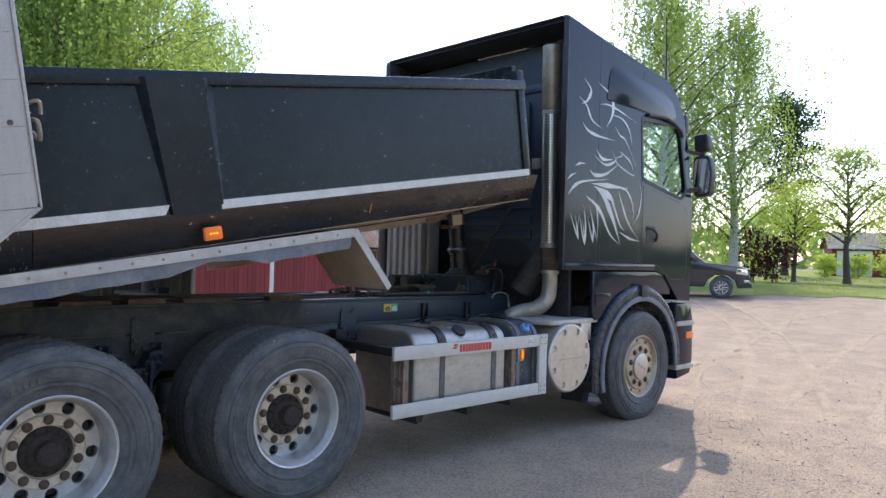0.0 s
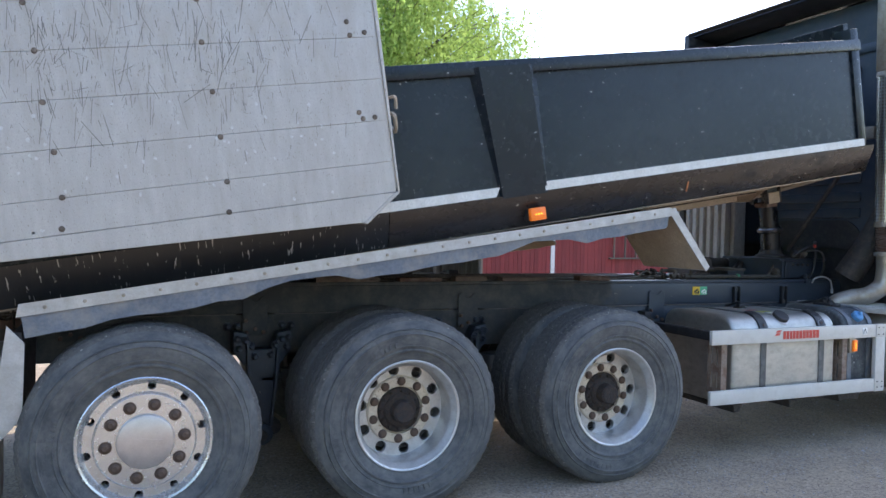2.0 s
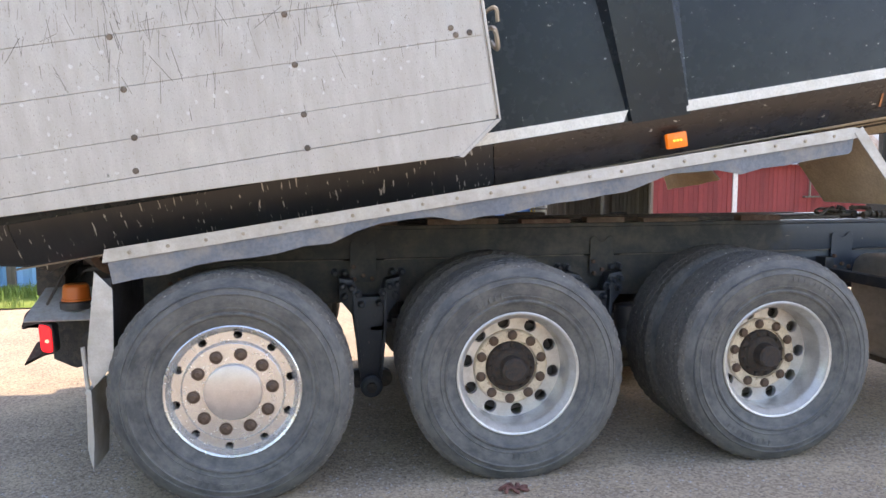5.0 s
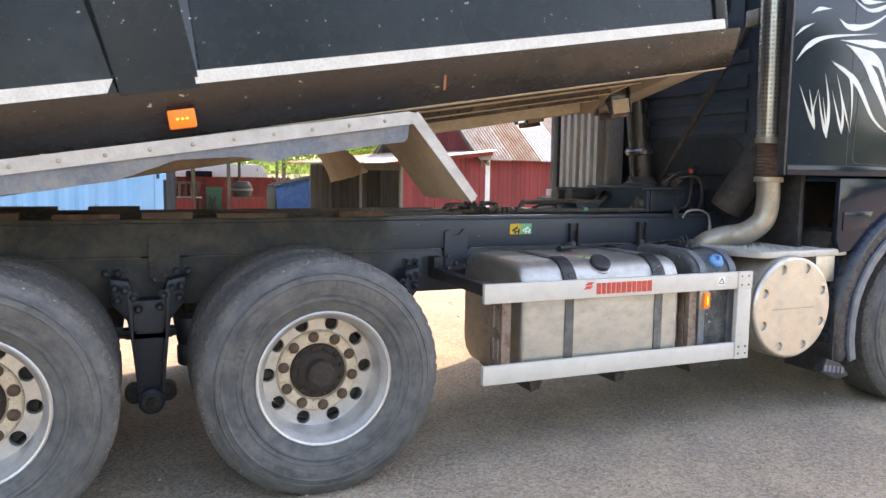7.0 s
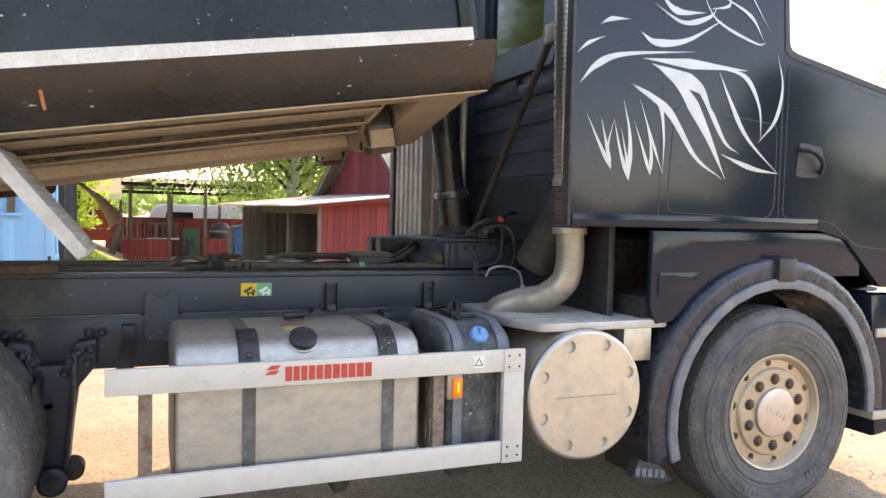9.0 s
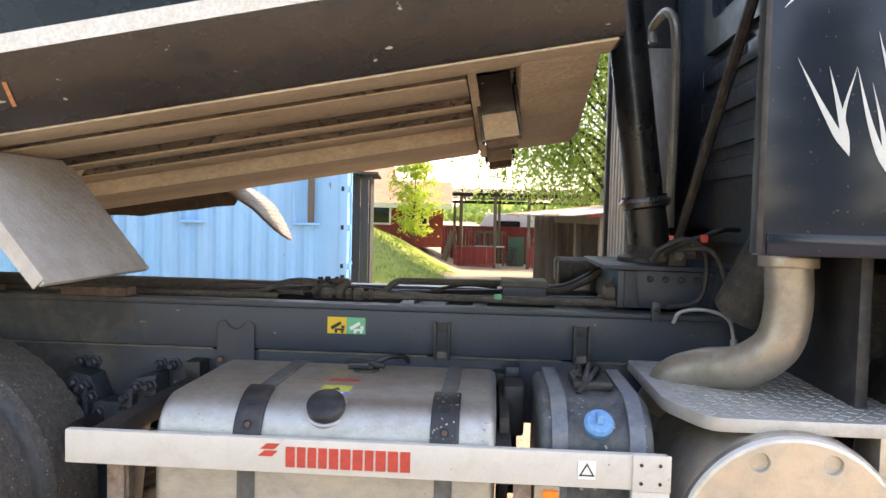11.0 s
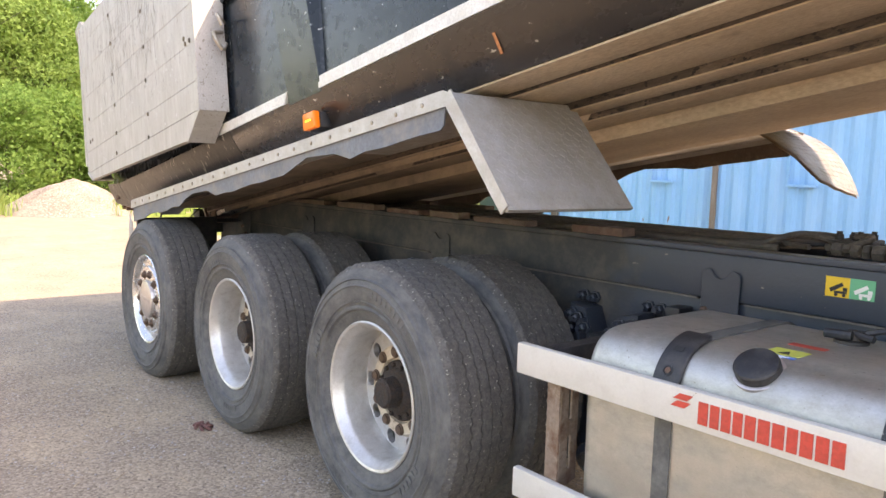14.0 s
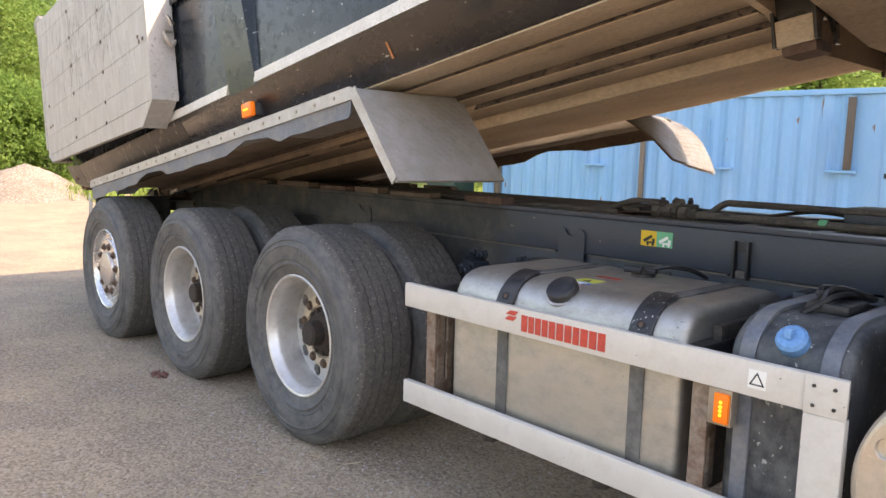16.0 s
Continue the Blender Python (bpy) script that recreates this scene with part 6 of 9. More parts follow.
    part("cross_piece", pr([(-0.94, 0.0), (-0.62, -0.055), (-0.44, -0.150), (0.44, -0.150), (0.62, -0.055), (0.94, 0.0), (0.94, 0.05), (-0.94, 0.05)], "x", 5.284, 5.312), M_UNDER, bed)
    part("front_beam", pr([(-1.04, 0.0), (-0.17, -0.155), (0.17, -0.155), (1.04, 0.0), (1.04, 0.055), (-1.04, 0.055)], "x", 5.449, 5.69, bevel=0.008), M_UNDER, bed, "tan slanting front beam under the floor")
    for sd in (-1, 1):
        y0, y1 = sorted((sd * 0.43, sd * 0.62))
        ym = (y0 + y1) / 2
        arch = [(ym + 0.062 * math.cos(t), -0.175 + 0.085 * math.sin(t)) for t in [math.pi * k / 8 for k in range(9)]]
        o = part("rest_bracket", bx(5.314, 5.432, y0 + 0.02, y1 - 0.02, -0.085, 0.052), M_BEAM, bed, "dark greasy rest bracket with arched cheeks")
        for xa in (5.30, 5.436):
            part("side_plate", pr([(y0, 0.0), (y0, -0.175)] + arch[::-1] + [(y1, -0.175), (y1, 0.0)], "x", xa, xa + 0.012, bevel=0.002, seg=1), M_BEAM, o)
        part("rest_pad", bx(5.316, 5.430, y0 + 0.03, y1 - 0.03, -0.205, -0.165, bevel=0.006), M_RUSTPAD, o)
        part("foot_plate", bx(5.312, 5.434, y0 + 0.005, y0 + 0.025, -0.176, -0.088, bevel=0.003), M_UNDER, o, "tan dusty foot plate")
    part("pivot_bracket", pr([(-0.25, 0.06), (0.75, 0.06), (0.55, -0.06), (0.12, -0.10), (-0.12, -0.10)], "y", -0.62, -0.50, bevel=0.01), M_BEAM, bed)
    part("pivot_bracket", pr([(-0.25, 0.06), (0.75, 0.06), (0.55, -0.06), (0.12, -0.10), (-0.12, -0.10)], "y", 0.50, 0.62, bevel=0.01), M_BEAM, bed)
    # rear corner plates and tailgate
    tail = part("tailgate", pr([(-0.50, 0.10), (-0.475, 0.5), (-0.49, 0.95), (-0.50, 1.5), (-0.44, 1.5), (-0.43, 0.95), (-0.41, 0.5), (-0.42, 0.10)], "y", -1.198, 1.198, bevel=0.01), M_RUSTPAD, bed, "rust-brown tailgate")
    part("tail_hook", pr(round_poly([(-0.72, 1.40), (-0.55, 1.36), (-0.50, 1.48), (-0.62, 1.56), (-0.78, 1.52)], 0.03, 3), "y", -1.36, -1.20, bevel=0.01), M_STEEL, tail)
    # sun on the lip's inner face, put in as a pale colour
    part("tail_lip", pr([(-0.61, 0.635), (-0.60, 0.64), (-0.545, 0.25), (-0.50, 0.14), (-0.512, 0.138), (-0.555, 0.248)], "y", -1.14, 1.14), M_SCUFF_SUNLIT, tail, "pale inner face of the bent lip, sunlight put into its colour")
    part("lip_side", pr([(-0.675, 0.535), (-0.625, 0.60), (-0.613, 0.60), (-0.558, 0.262), (-0.64, 0.33)], "y", -1.15, -1.132, bevel=0.003), M_RUST, tail, "rusty bent side plate of the lip")
    part("lip_rim", pr([(-0.675, 0.535), (-0.683, 0.53), (-0.648, 0.325), (-0.640, 0.33)], "y", -1.15, 1.14), M_RUST, tail)
    for x0, x1, z0, dz in ((-0.60, -0.53, 0.035, 0.05), (-0.515, -0.40, 0.015, 0.075), (-0.39, -0.32, 0.04, 0.05)):
        part("rusty_tab", pr([(x0, z0 + dz), (x1, z0 + dz), (x1 - 0.02, z0 + 0.012), (x0 + 0.03, z0)], "y", -1.13, -0.98, bevel=0.004), M_RUST, tail, "torn rusty tab under the tail")
    part("tail_rib", pr([(-0.30, 0.06), (0.06, 0.06), (0.0, 0.0), (-0.22, -0.05), (-0.30, 0.0)], "y", -0.95, -0.80, bevel=0.006), M_REARBEAM, bed)
    for x, z in ((-0.52, 0.86), (-0.54, 0.72)):
        part("tail_latch", bx(x - 0.06, x + 0.02, -1.30, -1.20, z, z + 0.09, bevel=0.01), M_RUST, tail)
    # bare aluminium panel made of planks
    Y0 = -1.40
    panel = part("alu_panel", bx(1.80, 1.905, Y0 + 0.004, -1.235, 0.32, 1.44, bevel=0.004), M_PANEL, bed, "scratched bare aluminium side panel with rusty rivets")
    def row(z0, z1):
        xr0 = 1.72 + (1.895 - 1.72) * min(1, max(0, (z0 - 0.17) / 0.135))
        xr1 = 1.72 + (1.895 - 1.72) * min(1, max(0, (z1 - 0.17) / 0.135))
        xl0, xl1 = -0.42 - 0.05 * min(1, z0 / 0.5), -0.42 - 0.05 * min(1, z1 / 0.5)
        return [(xl0, z0), (xr0, z0), (xr1, z1), (xl1, z1)]
    zs = [0.305, 0.462, 0.672, 0.882, 1.092, 1.302, 1.44]
    part("plank", pr([(-0.34, 0.238), (1.72, 0.170), (1.895, 0.303), (-0.45, 0.303)], "y", Y0, Y0 + 0.035, bevel=0.002, seg=1), M_PANEL, panel)
    for z0, z1 in zip(zs, zs[1:]):
        part("plank", pr(row(z0, z1 - 0.0012), "y", Y0, Y0 + 0.035, bevel=0.0012, seg=1), M_PANEL, panel)
    part("panel_back", pr([(-0.40, 0.25), (1.72, 0.19), (1.86, 0.31), (1.86, 1.43), (-0.45, 1.43)], "y", Y0 + 0.036, Y0 + 0.04), M_PANEL, panel)
    part("edge_trim", pr([(1.905, 0.30), (1.915, 0.30), (1.925, 1.44), (1.905, 1.44)], "y", Y0 - 0.004, -1.235, bevel=0.002, seg=1), M_PANEL, panel)
    part("edge_trim", pr([(1.70, 0.166), (1.72, 0.160), (1.915, 0.298), (1.895, 0.306)], "y", Y0 - 0.004, -1.25, bevel=0.002, seg=1), M_PANEL, panel)
    part("edge_trim", pr([(-0.49, 0.36), (-0.455, 0.36), (-0.455, 1.44), (-0.49, 1.44)], "y", Y0 - 0.006, -1.19, bevel=0.002, seg=1), M_PANEL, panel)
    part("edge_trim", pr([(-0.46, 0.315), (-0.44, 0.290), (-0.335, 0.228), (-0.33, 0.245), (-0.43, 0.306)], "y", Y0 - 0.005, -1.25, bevel=0.002, seg=1), M_PANEL, panel)
    part("panel_base", bx(-0.44, 1.76, Y0 + 0.042, -1.2165, 0.31, 0.325), M_PANEL, panel)
    rivet = None
    rng = random.Random(5)
    for xx, zs2 in ((-0.33, (0.52, 0.69)), (-0.27, (0.52,)), (0.36, (0.33, 0.46, 0.67, 0.88, 1.09, 1.30)), (1.06, (0.30, 0.46, 0.67, 0.88, 1.09, 1.30)), (1.76, (0.68, 0.71, 1.10, 1.16)), (1.83, (0.68, 1.12))):
        for z in zs2:
            m = Matrix.Translation((xx + rng.uniform(-0.012, 0.012), 0, z + rng.uniform(-0.012, 0.012)))
            if rivet is None:
                rivet = part("rivet", la([(0.0135, Y0), (0.0125, Y0 - 0.004), (0.006, Y0 - 0.006)], n=10), M_RIVET, panel)
                rivet.matrix_basis = m
            else:
                again(rivet, panel, m)
    # scratches and scuffs
    lines, scuffs = bmesh.new(), bmesh.new()
    for k in range(620):
        x = min(1.68, max(-0.35, rng.gauss(0.75, 0.5)))
        z = min(1.38, max(0.45, rng.gauss(1.08, 0.23)))
        ln, w = 0.008 + 0.075 * rng.random() ** 3, rng.uniform(0.0006, 0.0016)
        a = rng.gauss(0.12, 0.22) if rng.random() < 0.88 else rng.uniform(-1.4, 1.4)
        box(lines, -w, w, Y0 - 0.0004, Y0 - 0.0001, -ln, ln, m=Matrix.Translation((x, 0, z)) @ Matrix.Rotation(a, 4, "Y"))
    for k in range(60):
        x, z = rng.uniform(-0.2, 1.6), rng.uniform(0.32, 0.85)
        pts = [(x + rng.uniform(0.3, 1) * 0.011 * math.cos(t), z + rng.uniform(0.3, 1) * 0.013 * math.sin(t)) for t in (0, 1, 2.1, 3.1, 4.2, 5.2)]
        prism(scuffs, pts, "y", Y0 - 0.0008, Y0 - 0.0002)
    tagged(part("scratching", lines, M_SCRATCH, panel, smooth=0), kind="stuff")
    tagged(part("scuffing", scuffs, M_SCUFF_SUNLIT, panel, smooth=0), kind="stuff")
    part("hose_loop", tu(curve_pts([(1.95, -1.26, 0.72), (1.97, -1.32, 0.70), (1.98, -1.28, 0.62), (1.96, -1.25, 0.66)], 5), 0.012, 6), M_STEEL, bed)
    part("catch", tu(curve_pts([(1.93, -1.24, 0.78), (1.99, -1.30, 0.80), (2.0, -1.28, 0.74)], 5), 0.010, 6), M_STEEL, bed)
    # side lamp
    lamp = part("side_lamp", bx(2.757, 2.857, -1.225, -1.155, 0.035, 0.105, bevel=0.008), M_BLACK, bed, "amber side marker lamp")
    part("lens", bx(2.754, 2.860, -1.258, -1.226, 0.032, 0.108, bevel=0.01), M_AMBER, lamp)
    for k in range(3):
        part("light_dot", la([(0.005, -1.258), (0.005, -1.2615)], n=8, c=(2.789 + 0.018 * k, 0, 0.070)), M_AMBERLIT, lamp)
    # long mudguards under both sides, ending in a bent flap
    rng = random.Random(3)
    for s in (-1, 1):
        o, i = s * 1.255, s * 0.62
        g = part("mudguard", pr([(0.14, 0.030), (3.78, -0.012), (3.78, -0.004), (0.14, 0.038)], "y", min(o, i), max(o, i)), M_CHECK, bed, "pale checker-plate mudguard with a ragged grey skirt")
        g.location.z = -0.024
        part("guard_edge", pr([(0.10, -0.006), (0.12, 0.05), (3.76, 0.008), (3.81, -0.014), (3.79, -0.050)], "y", *sorted((o + s * 0.0005, o + s * 0.006))), M_CHECK, g)
        if s > 0:
            curl = bmesh.new()
            c00, c01, c11, c10 = Vector((3.742, 0.666, 0.040)), Vector((3.72, 1.33, 0.025)), Vector((4.02, 1.372, -0.395)), Vector((4.126, 0.70, -0.325))
            bulge = Vector((0.06, 0.0, 0.045))

            def bent(f, w):
                """A place on the curled flap: f from its top edge to its bottom, w across it."""
                return c00.lerp(c10, f).lerp(c01.lerp(c11, f), w) + bulge * math.sin(math.pi * f) * (0.35 + 0.65 * w) + Vector((0, 0, 0.012 * noise.noise((f * 5, w * 4, 2))))
            rows = [[curl.verts.new(bent(u / 10, v / 8)) for v in range(9)] for u in range(11)]
            studs = bmesh.new()
            for a in range(16):
                for b in range(20):
                    f, w = (a + 0.5) / 16, (b + 0.5) / 20
                    p, ex, ey = bent(f, w), bent(f + 0.02, w) - bent(f, w), bent(f, w + 0.02) - bent(f, w)
                    ez = ex.cross(ey).normalized()
                    ez = ez if ez.x > 0 else -ez
                    ex.normalize()
                    basis = Matrix((ex, ez.cross(ex), ez)).transposed().to_4x4()
                    box(studs, -0.009, 0.009, -0.0025, 0.0025, -0.004, 0.0016, m=Matrix.Translation(p) @ basis @ Matrix.Rotation(0.8 if (a + b) % 2 else -0.8, 4, "Z"))
            tagged(part("plate_pattern", studs, M_CHECK, g, smooth=0), kind="stuff")
            for p, r in zip(rows, rows[1:]):
                for v in range(8):
                    curl.faces.new((p[v], p[v + 1], r[v + 1], r[v]))
            bmesh.ops.solidify(curl, geom=curl.faces[:], thickness=0.006)
            under = curl.copy()
            bmesh.ops.translate(under, vec=(-0.010, 0, -0.009), verts=under.verts)
            part("flap", curl, M_CHECK, g, "bent and curled checker-plate flap", 60)
            part("flap_dirt", under, M_UNDER, g, "tan dust caked under the flap", 60)
        else:
            part("flap", pr([(3.775, -0.006), (3.79, -0.004), (4.035, -0.435), (4.02, -0.442)], "y", min(o, i), max(o, i), bevel=0.002, seg=1), M_CHECK, g, "bent checker-plate flap")
            part("flap_dirt", pr([(3.772, -0.012), (3.775, -0.008), (4.018, -0.436), (4.014, -0.438)], "y", min(o, i) + 0.01, max(o, i) - 0.01), M_UNDER, g, "tan dust caked under the flap")
            part("flap_edge", pr([(3.755, -0.020), (3.805, 0.002), (4.04, -0.42), (4.005, -0.445)], "y", *sorted((o + s * 0.001, o + s * 0.008))), M_CHECK, g)
        part("inner_edge", bx(0.3, 3.7, min(i, i + s * 0.01), max(i, i + s * 0.01), -0.06, 0.0), M_UNDER, g)
        # raised pattern on the flap
        bars = bmesh.new()
        fl = Matrix.Translation((3.79, 0, -0.004)) @ Matrix.Rotation(math.atan2(0.431, 0.245), 4, "Y")
        for a in range(18 if s < 0 else 0):
            for b in range(23):
                mm = fl @ Matrix.Translation((0.015 + a * 0.027, s * (0.640 + b * 0.027), 0.0)) @ Matrix.Rotation(0.8 if (a + b) % 2 else -0.8, 4, "Z")
                box(bars, -0.0105, 0.0105, -0.0028, 0.0028, 0.0, 0.0016, m=mm)
        if s < 0:
            tagged(part("plate_pattern", bars, M_CHECK, g, smooth=0), kind="stuff")
        # ragged hanging skirt
        top, bot = [], []
        x = 0.12
        while x < 3.76:
            top.append((x, 0.0 - 0.011 * x))
            d = 0.085 if x > 0.4 else 0.10
            if 1.15 < x < 1.6 or 2.6 < x < 3.1:
                d = 0.03 + 0.02 * abs(math.sin(x * 9))
            bot.append((x, -0.011 * x - d + rng.uniform(-0.008, 0.008)))
            x += 0.12
        top.append((3.76, -0.041)), bot.append((3.74, -0.11))
        part("skirt", pr(bot + top[::-1], "y", *sorted((o - s * 0.004, o - s * 0.010))), M_SKIRT if s < 0 else M_PAD, g, "ragged rubber skirt", 0)
        for k in range(22):
            xx = 0.22 + k * 0.163
            part("bolt", la([(0.009, o + s * 0.006), (0.0085, o + s * 0.010), (0.005, o + s * 0.012)], n=8, c=(xx, 0, 0.022 - 0.0115 * xx)), M_STEEL, g)
        for x0 in (0.4, 2.15, 3.35):
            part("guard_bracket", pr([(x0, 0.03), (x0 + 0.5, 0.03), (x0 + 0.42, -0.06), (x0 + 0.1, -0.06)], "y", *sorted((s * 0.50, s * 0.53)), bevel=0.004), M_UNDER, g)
    # bent front corner of the far mudguard strut
    part("brace", pr([(3.55, 0.05), (3.62, 0.05), (3.50, -0.09), (3.43, -0.09)], "y", 0.40, 0.62), M_UNDER, bed)
    # worn orange scar, dents
    part("paint_scar", pr([(-1.2095, 0.126), (-1.2115, 0.125), (-1.179, 0.060), (-1.177, 0.061)], "x", 3.975, 3.987), M_SCAR, bed, smooth=0)
    for q in (-1, 1):
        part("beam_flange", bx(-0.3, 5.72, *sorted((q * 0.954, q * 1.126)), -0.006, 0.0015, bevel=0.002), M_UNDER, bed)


build_bed()


# ---- rear end of the frame ----
def build_rear():
    part("end_beam", bx(-3.72, -3.58, -0.62, 0.62, 0.86, 1.05, bevel=0.01), M_GREASE, truck)
    piv = la([(0.075, -0.64), (0.12, -0.63), (0.12, -0.42), (0.075, -0.42)], n=24, c=(-3.335, 0, 1.08), closed=True)
    part("pivot_eye", piv, M_RUSTPAD, truck, "rusty pivot eye of the tipping body")
    part("pivot_stand", pr([(-3.5, 0.98), (-3.17, 0.98), (-3.22, 1.0), (-3.45, 1.0)], "y", -0.63, -0.43), M_FRAME, truck)
    plate = part("lamp_plate", pr([(-1.10, 0.812), (-1.104, 0.818), (-1.06, 0.838), (-0.80, 0.926), (-0.80, 0.920), (-1.06, 0.832)], "x", -3.612, -3.290, bevel=0.001, seg=1), M_GALV, truck, "thin bent grey plate")
    part("beacon", la([(0.066, 0.889), (0.066, 0.897), (0.061, 0.90), (0.057, 0.955), (0.05, 0.965), (0.02, 0.968)], n=24, c=(-3.42, -0.98, 0), axis="z"), M_BEACON, plate, "orange warning beacon")
    part("beacon_base", la([(0.072, 0.852), (0.072, 0.884), (0.064, 0.8885)], n=24, c=(-3.42, -0.98, 0), axis="z"), M_BLACK, plate)
    tl = part("tail_lamp", pr(round_poly([(-3.545, 0.672), (-3.485, 0.66), (-3.49, 0.795), (-3.553, 0.812)], 0.02, 3), "y", -1.10, -1.02, bevel=0.01), M_BLACK, truck)
    part("lens", pr(round_poly([(-3.540, 0.678), (-3.490, 0.668), (-3.495, 0.79), (-3.548, 0.806)], 0.02, 3), "y", -1.115, -1.101, bevel=0.005), M_REDLENS, tl, "lit red tail lamp lens")
    part("light_dot", la([(0.009, -1.115), (0.008, -1.1175)], n=10, c=(-3.512, 0, 0.725)), M_REDLIT, tl)
    part("lamp_bracket", pr([(-3.55, 0.60), (-3.47, 0.56), (-3.45, 0.552), (-3.42, 0.56), (-3.36, 0.59), (-3.28, 0.60), (-3.28, 0.815), (-3.55, 0.815)], "y", -0.93, -0.90, bevel=0.004), M_GREASE, truck)
    part("lamp_bracket", bx(-3.50, -3.30, -0.899, -0.66, 0.62, 0.80, bevel=0.01), M_GREASE, truck)
    part("valve_pot", la([(0.04, -0.985), (0.045, -0.98), (0.045, -0.931)], n=18, c=(-3.36, 0, 0.70)), M_BLACK, truck)
    hook = pr(round_poly([(-3.60, 0.70), (-3.60, 0.90), (-3.80, 0.88), (-3.90, 0.82), (-3.93, 0.72), (-3.86, 0.74), (-3.74, 0.76)], 0.025, 3), "y", -0.30, -0.06, bevel=0.012)
    prism(hook, round_poly([(-3.60, 0.70), (-3.74, 0.68), (-3.84, 0.66), (-3.92, 0.52), (-3.80, 0.58), (-3.60, 0.60)], 0.02, 3), "y", -0.32, -0.04, 0.012)
    tube(hook, [(-3.78, -0.18, 0.56), (-3.78, -0.18, 0.94)], 0.028, 12)
    lathe(hook, [(0.05, -0.36), (0.05, 0.0)], n=16, c=(-3.66, 0, 0.80))
    box(hook, -3.64, -3.58, -0.36, 0.36, 0.60, 0.95, 0.01)
    part("tow_coupling", hook, M_COUPLING, truck, "dark red iron tow coupling").location = (0, 0, -0.10)
    part("coupling_lever", tu(curve_pts([(-3.72, -0.34, 0.84), (-3.76, -0.44, 0.90), (-3.70, -0.52, 0.98), (-3.60, -0.56, 1.0)], 5), 0.012, 8), M_GREASE, truck)
    for dx, dz in ((0, 0), (0.05, 0.03), (0.09, -0.02)):
        part("hose", tu(curve_pts([(-3.6 + dx, -0.5, 1.0 + dz), (-3.68 + dx, -0.62, 0.86 + dz), (-3.6 + dx, -0.72, 0.72), (-3.5, -0.78, 0.64 + dz)], 6), 0.011, 8), M_BLACK, truck)
    part("wire_stay", tu([(-3.55, -0.98, 0.87), (-3.42, -0.95, 1.12)], 0.006, 6), M_GREASE, truck)
    part("wire_stay", tu([(-3.25, -0.98, 0.87), (-3.30, -0.7, 1.10)], 0.006, 6), M_GREASE, truck)
    outline = [(-3.258, 1.055), (-3.187, 0.976), (-3.192, 0.649), (-3.282, 0.54), (-3.302, 0.60), (-3.300, 0.72)]
    fl = part("rear_flap", pr(outline, "y", -1.262, -1.256, bevel=0.0015, seg=1), M_CHECK, truck, "bent checker-plate mudguard end")
    bars = bmesh.new()
    for i in range(6):
        for j in range(22):
            x, z = -3.292 + i * 0.019, 0.60 + j * 0.0195
            if -3.296 + 0.13 * max(0, z - 0.74) < x < -3.200 - 0.9 * max(0, z - 0.97):
                box(bars, -0.0075, 0.0075, -1.2636, -1.262, -0.0018, 0.0018, m=Matrix.Translation((x, 0, z)) @ Matrix.Rotation(0.8 if (i + j) % 2 else -0.8, 4, "Y"))
    tagged(part("plate_pattern", bars, M_CHECK, fl, smooth=0), kind="stuff")
    part("rubber_strip", pr([(-3.318, 0.53), (-3.296, 0.53), (-3.293, 0.30), (-3.302, 0.162), (-3.312, 0.20), (-3.322, 0.26)], "y", -1.25, -1.0, bevel=0.002, seg=1), M_CHECK, fl, "hanging grey strip")
    part("strip_stay", tu([(-3.325, -1.24, 0.72), (-3.312, -1.24, 0.53)], 0.010, 8), M_GALV, fl)
    part("strip_bolt", la([(0.014, -1.262), (0.014, -1.254)], n=8, c=(-3.306, 0, 0.52)), M_GALV, fl)
    part("back_plate", bx(-3.24, -3.20, -1.22, -0.62, 0.60, 1.02, bevel=0.006), M_BLACK, fl)
    disc = part("coupling_disc", la([(0.036, -0.35), (0.036, -0.362), (0.031, -0.364), (0.031, -0.358), (0.012, -0.358), (0.012, -0.366)], n=24, c=(-3.752, 0, 0.684)), M_GALV, truck, "round spoked disc on the coupling")
    for k in range(6):
        part("spoke", bx(-0.003, 0.003, -0.363, -0.357, 0.010, 0.032, m=Matrix.Translation((-3.752, 0, 0.684)) @ Matrix.Rotation(k * math.pi / 3, 4, "Y")), M_GALV, disc)
    part("hose", tu(curve_pts([(-3.2, -0.4, 1.15), (-2.9, -0.5, 1.32), (-2.5, -0.46, 1.30), (-2.35, -0.4, 1.16)], 8), 0.018, 8), M_BLACK, truck)


build_rear()


